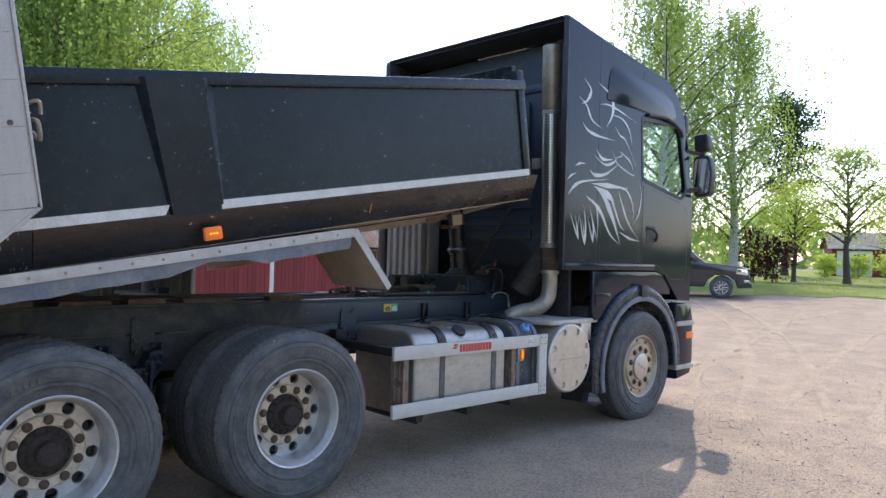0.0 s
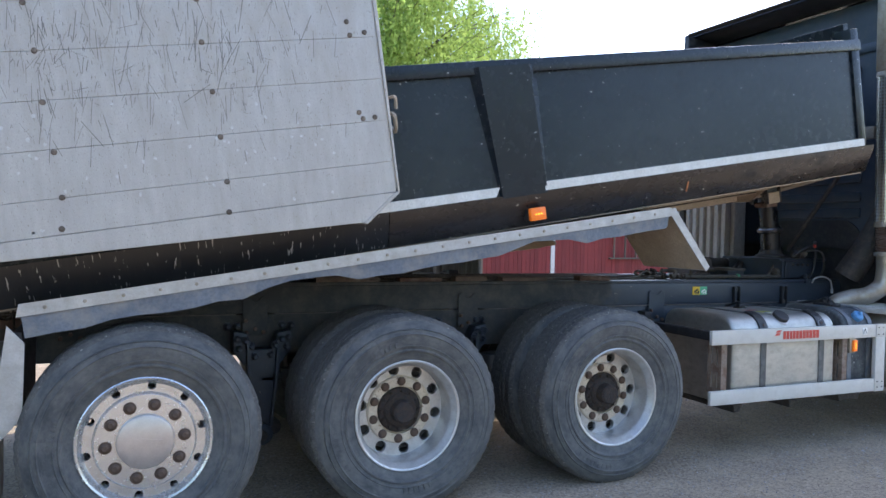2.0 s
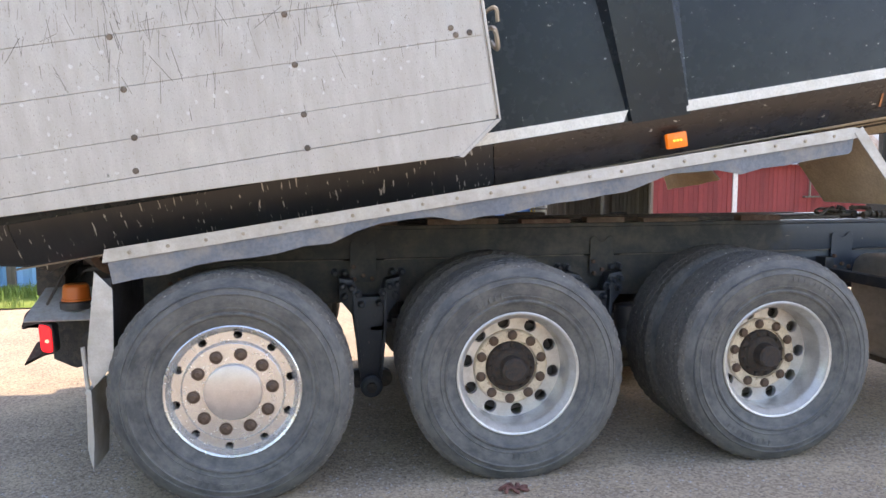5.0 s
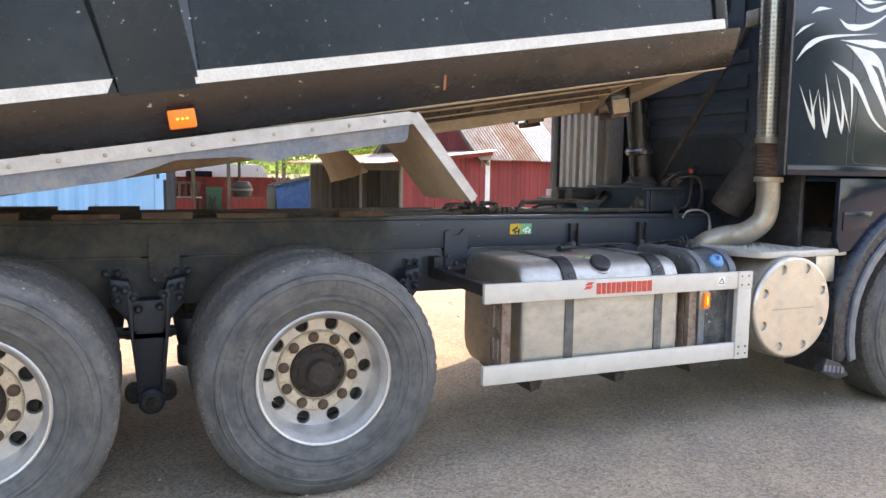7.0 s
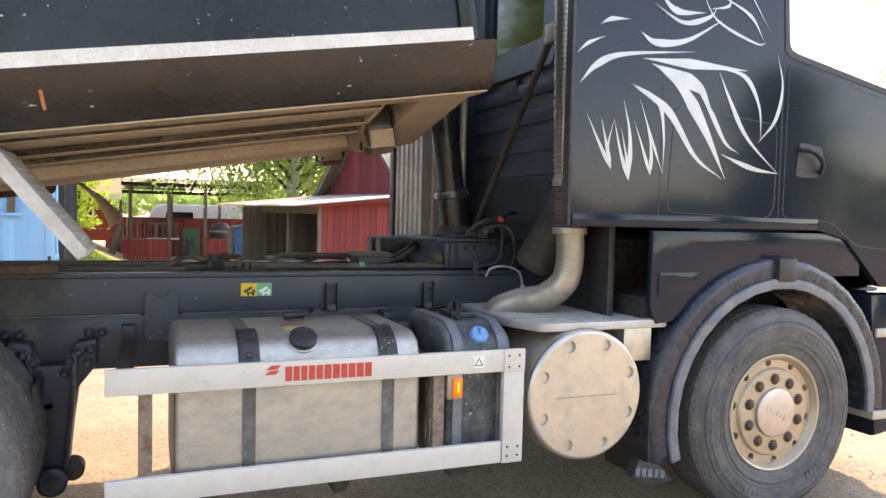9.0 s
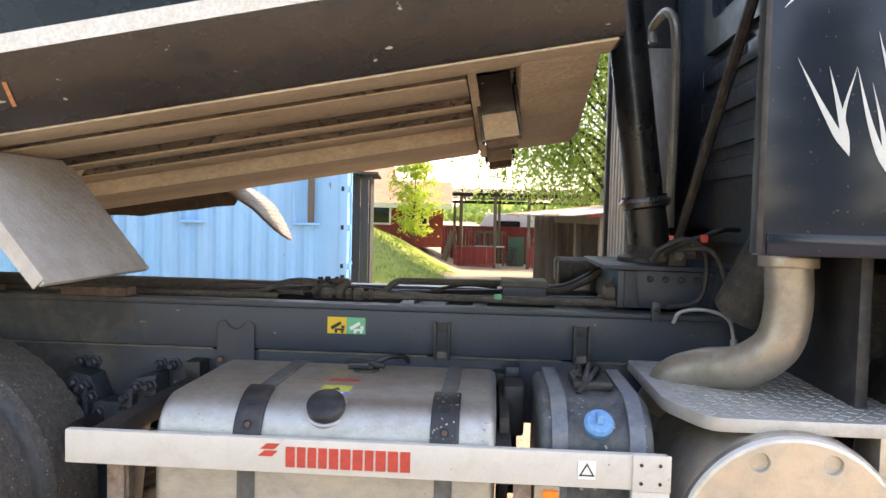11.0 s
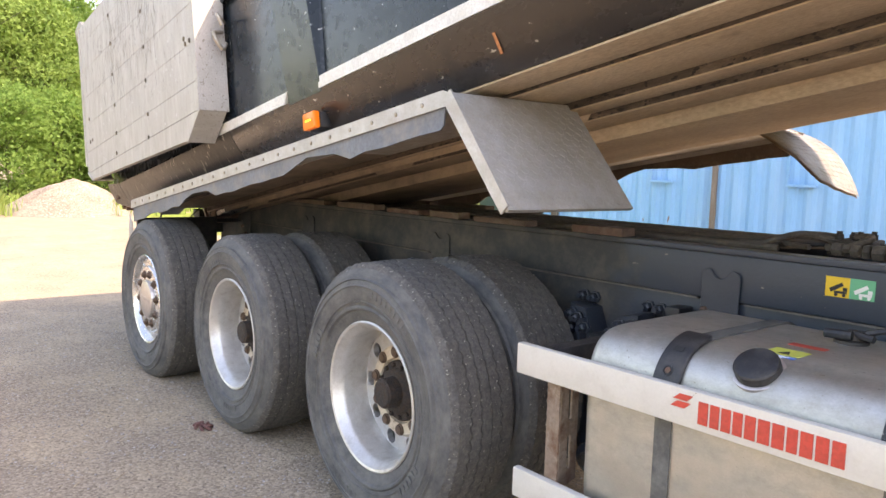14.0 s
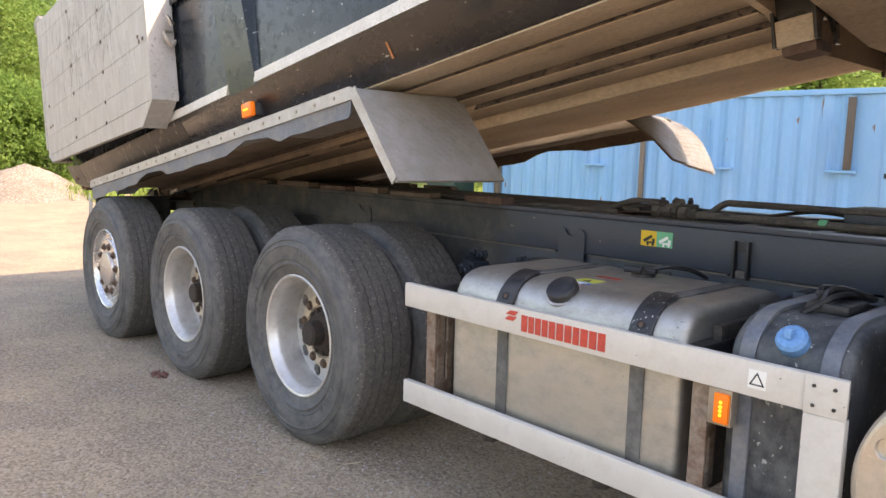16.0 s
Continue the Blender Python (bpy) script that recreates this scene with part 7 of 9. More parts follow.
# ---- blue container ----
def build_container():
    L, W, H = 7.0, 2.44, 2.82
    ang = radians(7)
    c = thing("shipping_container", "pale blue steel shipping container, rust-specked, standing on the yard", "container", at=Matrix.Translation((-7.248, 7.227, -0.30)) @ Matrix.Rotation(ang, 4, "Z"))
    def wave(a, b, d):
        pts, u = [], a
        while u < b - 0.27:
            pts += [(u, 0.0), (u + 0.075, 0.0), (u + 0.135, d), (u + 0.21, d)]
            u += 0.27
        return pts + [(b, 0.0)]
    w = wave(0.13, L - 0.13, 0.036)
    for y0, flip in ((0.0, 1), (W, -1)):
        pts = [(u, y0 + flip * (0.02 + v)) for u, v in w] + [(L - 0.13, y0 + flip * 0.08), (0.13, y0 + flip * 0.08)]
        part("side_wall", pr(pts, "z", 0.15, H - 0.1), M_CONT, c, smooth=0)
    part("front_wall", bx(0.02, 0.06, 0.13, W - 0.13, 0.15, H - 0.1), M_CONT, c)
    part("roof", bx(0.05, L - 0.05, 0.05, W - 0.05, H - 0.06, H - 0.02), M_CONT, c)
    part("floor_sheet", bx(0.05, L - 0.05, 0.05, W - 0.05, 0.10, 0.148), M_GREASE, c)
    for x in (0.0, L - 0.13):
        for y in (0.0, W - 0.13):
            part("corner_post", bx(x, x + 0.13, y, y + 0.13, 0.12, H - 0.12, bevel=0.01), M_CONT, c)
            for z in (0.0, H - 0.118):
                part("corner_casting", bx(x - 0.01, x + 0.14, y - 0.01, y + 0.14, z, z + 0.118, bevel=0.012), M_CONT, c)
    for y in (0.0, W - 0.06):
        part("bottom_rail", bx(0.14, L - 0.14, y, y + 0.06, 0.02, 0.148, bevel=0.006), M_CONT, c)
        part("top_rail", bx(0.14, L - 0.14, y, y + 0.06, H - 0.099, H - 0.02, bevel=0.006), M_CONT, c)
    for y in (0.15, W / 2 + 0.01):
        d = part("door", bx(L - 0.05, L - 0.005, y, y + W / 2 - 0.17, 0.16, H - 0.12, bevel=0.01), M_CONT, c)
        for yy in (y + 0.22, y + 0.75):
            part("lock_rod", tu([(L + 0.03, yy, 0.08), (L + 0.03, yy, H - 0.06)], 0.018, 8), M_CONT, d)
            part("rod_bracket", bx(L - 0.004, L + 0.055, yy - 0.04, yy + 0.04, 1.0, 1.06, bevel=0.004), M_CONT, d)
    for z in (0.35, 0.95, 1.55, 2.15):
        part("hinge", bx(L - 0.02, L + 0.05, 0.02, 0.13, z, z + 0.10, bevel=0.006), M_CONT, c)
        part("hinge_slot", bx(L - 0.10, L - 0.055, -0.006, 0.0, z + 0.02, z + 0.09), M_INK, c)
    # small steel shelves and a brown post fixed on the long side
    for x in (2.48, 4.65, 6.37):
        part("shelf_bracket", bx(x - 0.20, x + 0.20, -0.05, 0.01, 1.63, 1.665, bevel=0.004), M_CONT, c)
        part("shelf_bracket", bx(x - 0.20, x - 0.185, -0.03, 0.0, 1.666, 2.4), M_CONT, c)
    part("wooden_post", bx(6.39, 6.49, -0.04, 0.005, 1.67, 2.68, bevel=0.008), M_OLDWOOD, c)
    part("wooden_post", bx(3.33, 3.41, -0.06, -0.005, 0.0, 2.5, bevel=0.008), M_OLDWOOD, c)
    part("wooden_post", bx(0.35, 0.47, -0.10, -0.02, 0.0, 2.35, bevel=0.008), M_OLDWOOD, c)
    # dark boards close behind the doors, standing in for an open container door
    a = thing("board_shed", "dark grey boards beside the container, standing in for its open door", "shed", at=c.matrix_basis @ Matrix.Translation((L + 0.02, 0.75, 0.1)))
    for k in range(9):
        part("board", bx(0.27, 0.30, 0.14 * k, 0.14 * k + 0.132, 0.05, 2.35), M_DARKWOOD, a)
    for k in range(2):
        part("board", bx(0.0 + 0.135 * k, 0.13 + 0.135 * k, -0.03, 0.0, 0.05, 2.35 - 0.05 * k), M_DARKWOOD, a)
    part("roof_sheet", bx(-0.1, 0.42, -0.2, 1.5, 2.37, 2.41), M_GREASE, a)
    part("roof_sheet", bx(-0.25, 0.30, 0.5, 2.0, 2.72, 2.76), M_GREASE, a)
    part("post", bx(0.06, 0.14, 0.6, 0.68, 2.41, 2.72), M_DARKWOOD, a)


build_container()


# ---- red shed ----
def sheet(length, width, wave=0.076, depth=0.018):
    """A corrugated metal sheet, waves across x, running along y."""
    n = int(width / wave * 6)
    up = [(width * k / n, depth * math.sin(2 * math.pi * k / 6)) for k in range(n + 1)]
    pts = up + [(u, v - 0.004) for u, v in reversed(up)]
    return pr(pts, "y", 0, length)


SHED = Matrix.Translation((5.39, 8.12, -0.15)) @ Matrix.Rotation(radians(14), 4, "Z")


def build_shed():
    L, W, HE, HP = 7.2, 3.5, 1.96, 3.60
    s = thing("red_shed", "old red-painted board shed with a rusty corrugated roof and open lean-to", "shed", at=SHED)
    rng = random.Random(11)
    # long wall towards the yard
    x = 0.06
    while x < L:
        w = 0.115
        part("board", bx(x, x + w - 0.006, -0.012 - rng.uniform(0, 0.006), 0.012, 0.0, HE), M_RED, s, smooth=0)
        x += w
    part("corner_board", bx(-0.03, 0.055, -0.035, -0.008, 0.0, HE), M_TRIM, s)
    part("corner_board", bx(-0.055, -0.031, -0.035, 0.05, 0.0, HE), M_TRIM, s)
    part("back_wall", bx(0, L, W - 0.05, W, 0, HE), M_RED, s)
    part("far_gable", pr([(0, 0), (W, 0), (W, HE), (W / 2, HP), (0, HE)], "x", L - 0.05, L), M_RED, s)
    # gable of boards
    y = 0.02
    while y < W:
        top = HE + (HP - HE) * (1 - abs(y + 0.06 - W / 2) / (W / 2)) - 0.06
        part("board", bx(-0.015 - rng.uniform(0, 0.006), 0.012, y, y + 0.112, 0.0, top), M_RED, s, smooth=0)
        y += 0.118
    part("gable_shadow_wall", pr([(0.05, 0), (W - 0.05, 0), (W - 0.05, HE), (W / 2, HP - 0.1), (0.05, HE)], "x", 0.014, 0.03), M_OLDWOOD, s)
    # roof sheets
    slope = math.atan2(HP - HE, W / 2)
    ln = math.hypot(HP - HE, W / 2) + 0.28
    kinds = [2, 1, 0, 2, 1, 2, 0, 1, 2, 1]
    for k, x in enumerate(range(10)):
        x0 = -0.32 + k * 0.78
        for side in (0, 1):
            o = part("roof_sheet", sheet(ln, 0.80), M_ROOFS[kinds[(k + side * 3) % 10]], s, smooth=60)
            m = Matrix.Translation((x0, W / 2, HP + 0.05 + 0.004 * (k % 2)))
            o.matrix_basis = m @ Matrix.Rotation(math.pi if side == 0 else 0, 4, "Z") @ Matrix.Translation((-0.78 if side == 0 else 0, 0, 0)) @ Matrix.Rotation(-slope, 4, "X")
    part("ridge_cap", pr([(W / 2 - 0.16, HP - 0.03), (W / 2, HP + 0.10), (W / 2 + 0.16, HP - 0.03), (W / 2 + 0.15, HP - 0.045), (W / 2, HP + 0.085), (W / 2 - 0.15, HP - 0.045)], "x", -0.34, L + 0.3), M_ROOFS[2], s)
    for sgn in (0, 1):
        y0, y1 = (-0.2, W / 2) if sgn == 0 else (W + 0.2, W / 2)
        z0 = HE - 0.2 * math.tan(slope)
        part("barge_board", pr([(y0, z0 - 0.08), (y1, HP - 0.08), (y1, HP + 0.02), (y0, z0 + 0.02)], "x", -0.30, -0.27), M_OLDWOOD, s)
        part("rafter", pr([(y0, z0 - 0.06), (y1, HP - 0.06), (y1, HP + 0.0), (y0, z0 + 0.0)], "x", -0.16, -0.10), M_OLDWOOD, s)
    # ladder hung on the wall
    lad = thing("ladder", "pale wooden ladder hung level on the red wall", "ladder", at=SHED @ Matrix.Translation((1.72, -0.09, 1.17)))
    for z in (0.0, 0.56):
        part("rail", bx(0, 2.6, -0.03, 0.03, z, z + 0.035, bevel=0.005), M_OLDWOOD, lad)
    for k in range(7):
        part("rung", bx(0.14 + 0.38 * k, 0.17 + 0.38 * k, -0.015, 0.015, 0.03, 0.57), M_OLDWOOD, lad)
    # lean-to at the gable
    D, WL = 1.90, 3.68
    x = -D
    while x < -0.06:
        part("lean_board", bx(x, x + 0.109, -0.012 - rng.uniform(0, 0.006), 0.012, 0.0, 1.74 + 0.10 * (x + D)), M_RED, s, smooth=0)
        x += 0.115
    part("corner_board", bx(-D - 0.045, -D - 0.002, -0.03, 0.03, 0.0, 1.74), M_OLDWOOD, s)
    for yy in (3.6, 1.8):
        part("post", bx(-D - 0.02 + 0.155 * yy, -D + 0.08 + 0.155 * yy, yy, yy + 0.1, 0.0, 1.72, bevel=0.008), M_OLDWOOD, s)
    part("lintel", pr([(-D - 0.035, 0.032), (-D + 0.03, 0.032), (-1.33, 3.72), (-1.395, 3.72)], "z", 1.60, 1.735), M_OLDWOOD, s)
    y = 0.02
    while y < WL:
        part("inner_board", bx(-0.06, -0.03, y, y + 0.13, 0.0, 1.75), M_OLDWOOD, s, smooth=0)
        y += 0.14
    x = -D + 0.1
    while x < -0.1:
        part("inner_board", bx(x, x + 0.13, WL - 0.02, WL + 0.01, 0.0, 1.72), M_OLDWOOD, s, smooth=0)
        x += 0.14
    for k in range(5):
        o = part("lean_roof_sheet", sheet(2.45, 0.78), M_ROOFS[(0, 2, 0, 2, 1)[k]], s, smooth=60)
        o.matrix_basis = Matrix.Translation((0.02, 0.62 + k * 0.76 - 0.9, 1.99)) @ Matrix.Rotation(radians(90), 4, "Z") @ Matrix.Rotation(-radians(6.0), 4, "X")
    part("lean_fascia", pr([(-2.2, 1.70), (0.0, 1.90), (0.0, 1.97), (-2.2, 1.77)], "y", -0.18, -0.15), M_RED, s)
    bench = thing("work_bench", "grey wooden bench with a vice and scraps", "bench", at=SHED @ Matrix.Translation((-1.45, 1.4, 0)))
    part("bench_top", bx(-0.3, 0.5, -0.9, 1.2, 0.72, 0.78, bevel=0.006), M_OLDWOOD, bench)
    for yy in (-0.8, 1.1):
        part("leg", bx(-0.2, -0.1, yy - 0.05, yy + 0.05, 0, 0.72), M_OLDWOOD, bench)
    vice = bx(-0.25, 0.0, -0.12, 0.06, 0.782, 0.90, bevel=0.02)
    tube(vice, [(-0.35, -0.03, 0.86), (0.05, -0.03, 0.86)], 0.03, 8)
    tube(vice, [(-0.36, -0.12, 0.92), (-0.36, 0.08, 0.80)], 0.010, 6)
    solid("bench_vice", vice, M_GREASE, "old iron bench vice on the wooden bench", "vice", at=SHED @ Matrix.Translation((-1.45, 1.4, 0)))


build_shed()


# ---- grass, banks and stones ----
def lawn(name, x0, x1, y0, y1, step, inside, label):
    nx, ny = int((x1 - x0) / step), int((y1 - y0) / step)
    vs, idx, fs = [], {}, []

    def vert(i, j):
        if (i, j) not in idx:
            x, y = x0 + i * step, y0 + j * step
            w = 0.4 * step
            x2, y2 = x + w * noise.noise((x * 0.7, y * 0.7, 3)), y + w * noise.noise((x * 0.7, y * 0.7, 8))
            idx[i, j] = len(vs)
            vs.append((x2, y2, height(x2, y2) + 0.013 + 0.014 * noise.noise((x * 0.8, y * 0.8, 1))))
        return idx[i, j]
    for i in range(nx):
        for j in range(ny):
            if inside(x0 + (i + 0.5) * step, y0 + (j + 0.5) * step):
                fs.append((vert(i, j), vert(i + 1, j), vert(i + 1, j + 1), vert(i, j + 1)))
    me = bpy.data.meshes.new(name)
    me.from_pydata(vs, [], fs)
    me.materials.append(M_GRASS)
    me.shade_smooth()
    return tagged(new(name, me), label, "grass", kind="structure")


def in_right(x, y):
    return x > 24.6 - 0.345 * (y - 6.74) + 1.3 * noise.noise((x * 0.2, y * 0.2, 2)) if y < 9 else x > 23.8 + 1.5 * noise.noise((x * 0.2, y * 0.2, 2))


def in_left(x, y):
    return y > 4.0 + 0.9 * smoothstep(-6.6, -3, x) * 2 + 0.36 * (x + 6.6) + 0.5 * noise.noise((x * 0.6, y * 0.6, 5)) and x < -0.5 - 0.2 * y


def in_bank(x, y):
    return x < 0.55 + 0.6 * noise.noise((x * 0.5, y * 0.5, 7)) - 0.03 * (y - 14) and y > 9.5


lawn("lawn_right", 18, 120, -60, 70, 1.0, in_right, "sunlit mown lawn beyond the yard")
lawn("grass_left", -22, -0.5, 3.0, 9.6, 0.35, in_left, "rough green grass round the container")
lawn("grass_bank", -26, 1.4, 9.6, 30, 0.45, in_bank, "grassy bank rising behind the container")
lawn("verge_left", -60, -19.5, -40, 40, 1.0, lambda x, y: x < -25.5 + 1.6 * noise.noise((x * 0.2, y * 0.2, 2)), "rough grass verge before the wood")


def blades(name, spots, size, material, label, category="grass"):
    rng = random.Random(name)
    vs, fs = [], []
    for x, y in spots:
        z = height(x, y) + 0.02
        for _ in range(5):
            a, h = rng.uniform(0, 6.28), size * rng.uniform(0.5, 1.2)
            lean, w = rng.uniform(0.1, 0.6) * h, size * rng.uniform(0.02, 0.045)
            dx, dy = math.cos(a), math.sin(a)
            b = (x + rng.uniform(-0.08, 0.08), y + rng.uniform(-0.08, 0.08))
            k = len(vs)
            vs += [(b[0] - dy * w, b[1] + dx * w, z), (b[0] + dy * w, b[1] - dx * w, z),
                   (b[0] + dx * lean * 0.4 + dy * w * 0.7, b[1] + dy * lean * 0.4 - dx * w * 0.7, z + h * 0.6), (b[0] + dx * lean, b[1] + dy * lean, z + h), (b[0] + dx * lean * 0.4 - dy * w * 0.7, b[1] + dy * lean * 0.4 + dx * w * 0.7, z + h * 0.6)]
            fs += [(k, k + 1, k + 2, k + 4), (k + 4, k + 2, k + 3)]
    me = bpy.data.meshes.new(name)
    me.from_pydata(vs, [], fs)
    me.materials.append(material)
    return tagged(new(name, me), label, category, kind="stuff")


rng = random.Random(21)
spots = []
for _ in range(1700):
    u = rng.uniform(-0.08, 1.0)
    d = abs(rng.gauss(0, 0.28))
    spots.append((-7.25 + 6.95 * u + 0.12 * d, 7.18 + 0.853 * u - 0.99 * d))
blades("weeds", spots, 0.17, M_BLADE, "tall green weeds along the foot of the container")
spots = [(rng.uniform(-10, -3.2), rng.uniform(3.0, 6.8)) for _ in range(9000)]
spots = [p for p in spots if in_left(*p) and not in_left(p[0] - 0.1, p[1] - 0.45 * rng.random())]
blades("edge_weeds", spots, 0.13, M_BLADE, "low weeds along the edge of the gravel")
spots = [(rng.uniform(-14, -6.6), rng.uniform(3.6, 13)) for _ in range(2600)]
blades("meadow_grass", [p for p in spots if in_left(*p) or p[1] > 9.6], 0.24, M_BLADE, "uncut meadow grass")
spots = [(rng.uniform(-4, 0.6), rng.uniform(10, 26)) for _ in range(2600)]
blades("bank_grass", [p for p in spots if in_bank(*p)], 0.11, M_BLADE, "short grass on the bank")
spots = [(rng.uniform(22, 60), rng.uniform(-25, 30)) for _ in range(5000)]
blades("lawn_grass", [p for p in spots if in_right(*p)], 0.10, M_BLADE, "lawn grass tufts")
spots = [(rng.gauss(-19.6, 0.9), rng.gauss(-0.6, 0.5)) for _ in range(160)] + [(rng.gauss(-18.9, 0.5), rng.gauss(3.2, 0.5)) for _ in range(160)] + [(rng.gauss(-23, 1.5), rng.uniform(-14, 12)) for _ in range(900)]
blades("heap_weeds", spots, 0.42, M_BLADE, "bright weeds round the gravel heap")


def stones(name, count, x0, x1, y0, y1, small, large, label):
    rng = random.Random(name)
    vs, fs = [], []
    for _ in range(count):
        x, y, r = rng.uniform(x0, x1), rng.uniform(y0, y1), small * (large / small) ** (rng.random() ** 2.5)
        z, k = height(x, y), len(vs)
        a = rng.uniform(0, 3)
        c, s = math.cos(a), math.sin(a)
        q = [rng.uniform(0.6, 1.2) for _ in range(6)]
        vs += [(x + r * c * q[0], y + r * s * q[0], z + 0.001), (x - r * s * q[1], y + r * c * q[1], z + 0.001), (x - r * c * q[2], y - r * s * q[2], z + 0.001),
               (x + r * s * q[3], y - r * c * q[3], z + 0.001), (x + r * 0.25 * c, y + r * 0.25 * s, z + 0.8 * r * q[4])]
        fs += [(k, k + 1, k + 4), (k + 1, k + 2, k + 4), (k + 2, k + 3, k + 4), (k + 3, k, k + 4)]
    me = bpy.data.meshes.new(name)
    me.from_pydata(vs, [], fs)
    me.materials.append(M_STONE)
    return tagged(new(name, me), label, "gravel", kind="stuff")


stones("loose_gravel", 42000, -5.5, 5.0, -3.6, 0.0, 0.0025, 0.010, "loose small stones on the yard beside the truck")
def straw(count, x0, x1, y0, y1):
    """Dry straws and leaf scraps blown over the yard."""
    rng = random.Random(8)
    bm = bmesh.new()
    for _ in range(count):
        x, y, a = rng.uniform(x0, x1), rng.uniform(y0, y1), rng.uniform(0, 3.14)
        ln, w = rng.uniform(0.008, 0.045), rng.uniform(0.0008, 0.0022)
        box(bm, -ln, ln, -w, w, 0, 0.002, m=Matrix.Translation((x, y, height(x, y) + 0.006)) @ Matrix.Rotation(a, 4, "Z") @ Matrix.Rotation(rng.uniform(-0.12, 0.12), 4, "Y"))
    tagged(new("straw", mesh_of("straw", bm, surf("dry_straw", (0.50, 0.40, 0.25), (0.30, 0.20, 0.12), rough=0.8, scale=3, fine=40, bump=0), 0)), "dry straws and leaf scraps on the gravel", "straw", kind="stuff")


straw(420, -4.5, 4.5, -3.4, -1.2)
stones("yard_gravel", 5000, 2.0, 22.0, -6.0, 6.0, 0.006, 0.022, "loose stones on the sunlit yard")


def gravel_mound():
    bm = bmesh.new()
    n = 48
    grid = []
    for j in range(n + 1):
        row = []
        for i in range(n + 1):
            u, v = 4.4 * (i / n - 0.5), 4.4 * (j / n - 0.5)
            r = math.hypot(u / 1.0, v / 0.92)
            z = 0.95 * max(0, 1 - (r / 2.1) ** 1.25) + 0.10 * noise.noise((u * 2, v * 2, 0)) * max(0, 1 - r / 2.2) + 0.03 * noise.noise((u * 8, v * 8, 3)) * (r < 2)
            row.append(bm.verts.new((u, v, z - 0.03)))
        grid.append(row)
    for j in range(n):
        for i in range(n):
            bm.faces.new((grid[j][i], grid[j][i + 1], grid[j + 1][i + 1], grid[j + 1][i]))
    solid("gravel_mound", bm, M_HEAP, "low tan-grey heap of gravel", "heap", at=Matrix.Translation((-19.6, 1.9, 0)))


gravel_mound()
leafm = surf("dead_leaf", (0.17, 0.07, 0.055), (0.12, 0.05, 0.04), rough=0.8, scale=20, fine=90)
bm = bmesh.new()
for k in range(7):
    a = k * 0.9
    tube(bm, curve_pts([(0.0, 0.0, 0.006), (0.04 * math.cos(a), 0.03 * math.sin(a), 0.016), (0.075 * math.cos(a + 0.4), 0.05 * math.sin(a + 0.4), 0.004)], 4), [0.006] * 4 + [0.010] * 4 + [0.003], 5)
solid("dead_twig", bm, leafm, "dry reddish-brown scrap of twig on the gravel", "twig", at=Matrix.Translation((-1.42, -1.42, 0.002)))


# ---- trees ----
def leaf_mesh(name, centres, size, material, seed, droop=0.0):
    r = np.random.RandomState(seed)
    n = len(centres)
    c = np.array(centres)
    u = r.normal(size=(n, 3))
    u[:, 2] -= droop
    u /= np.linalg.norm(u, axis=1)[:, None]
    v = np.cross(u, r.normal(size=(n, 3)))
    v /= np.linalg.norm(v, axis=1)[:, None] + 1e-9
    s = size * r.uniform(0.6, 1.3, (n, 1))
    pts = np.stack([c - u * s * 0.5, c + v * s * 0.30, c + u * s * 0.5, c - v * s * 0.30], 1).reshape(-1, 3)
    me = bpy.data.meshes.new(name)
    me.from_pydata(pts.tolist(), [], np.arange(4 * n).reshape(-1, 4).tolist())
    me.materials.append(material)
    return me


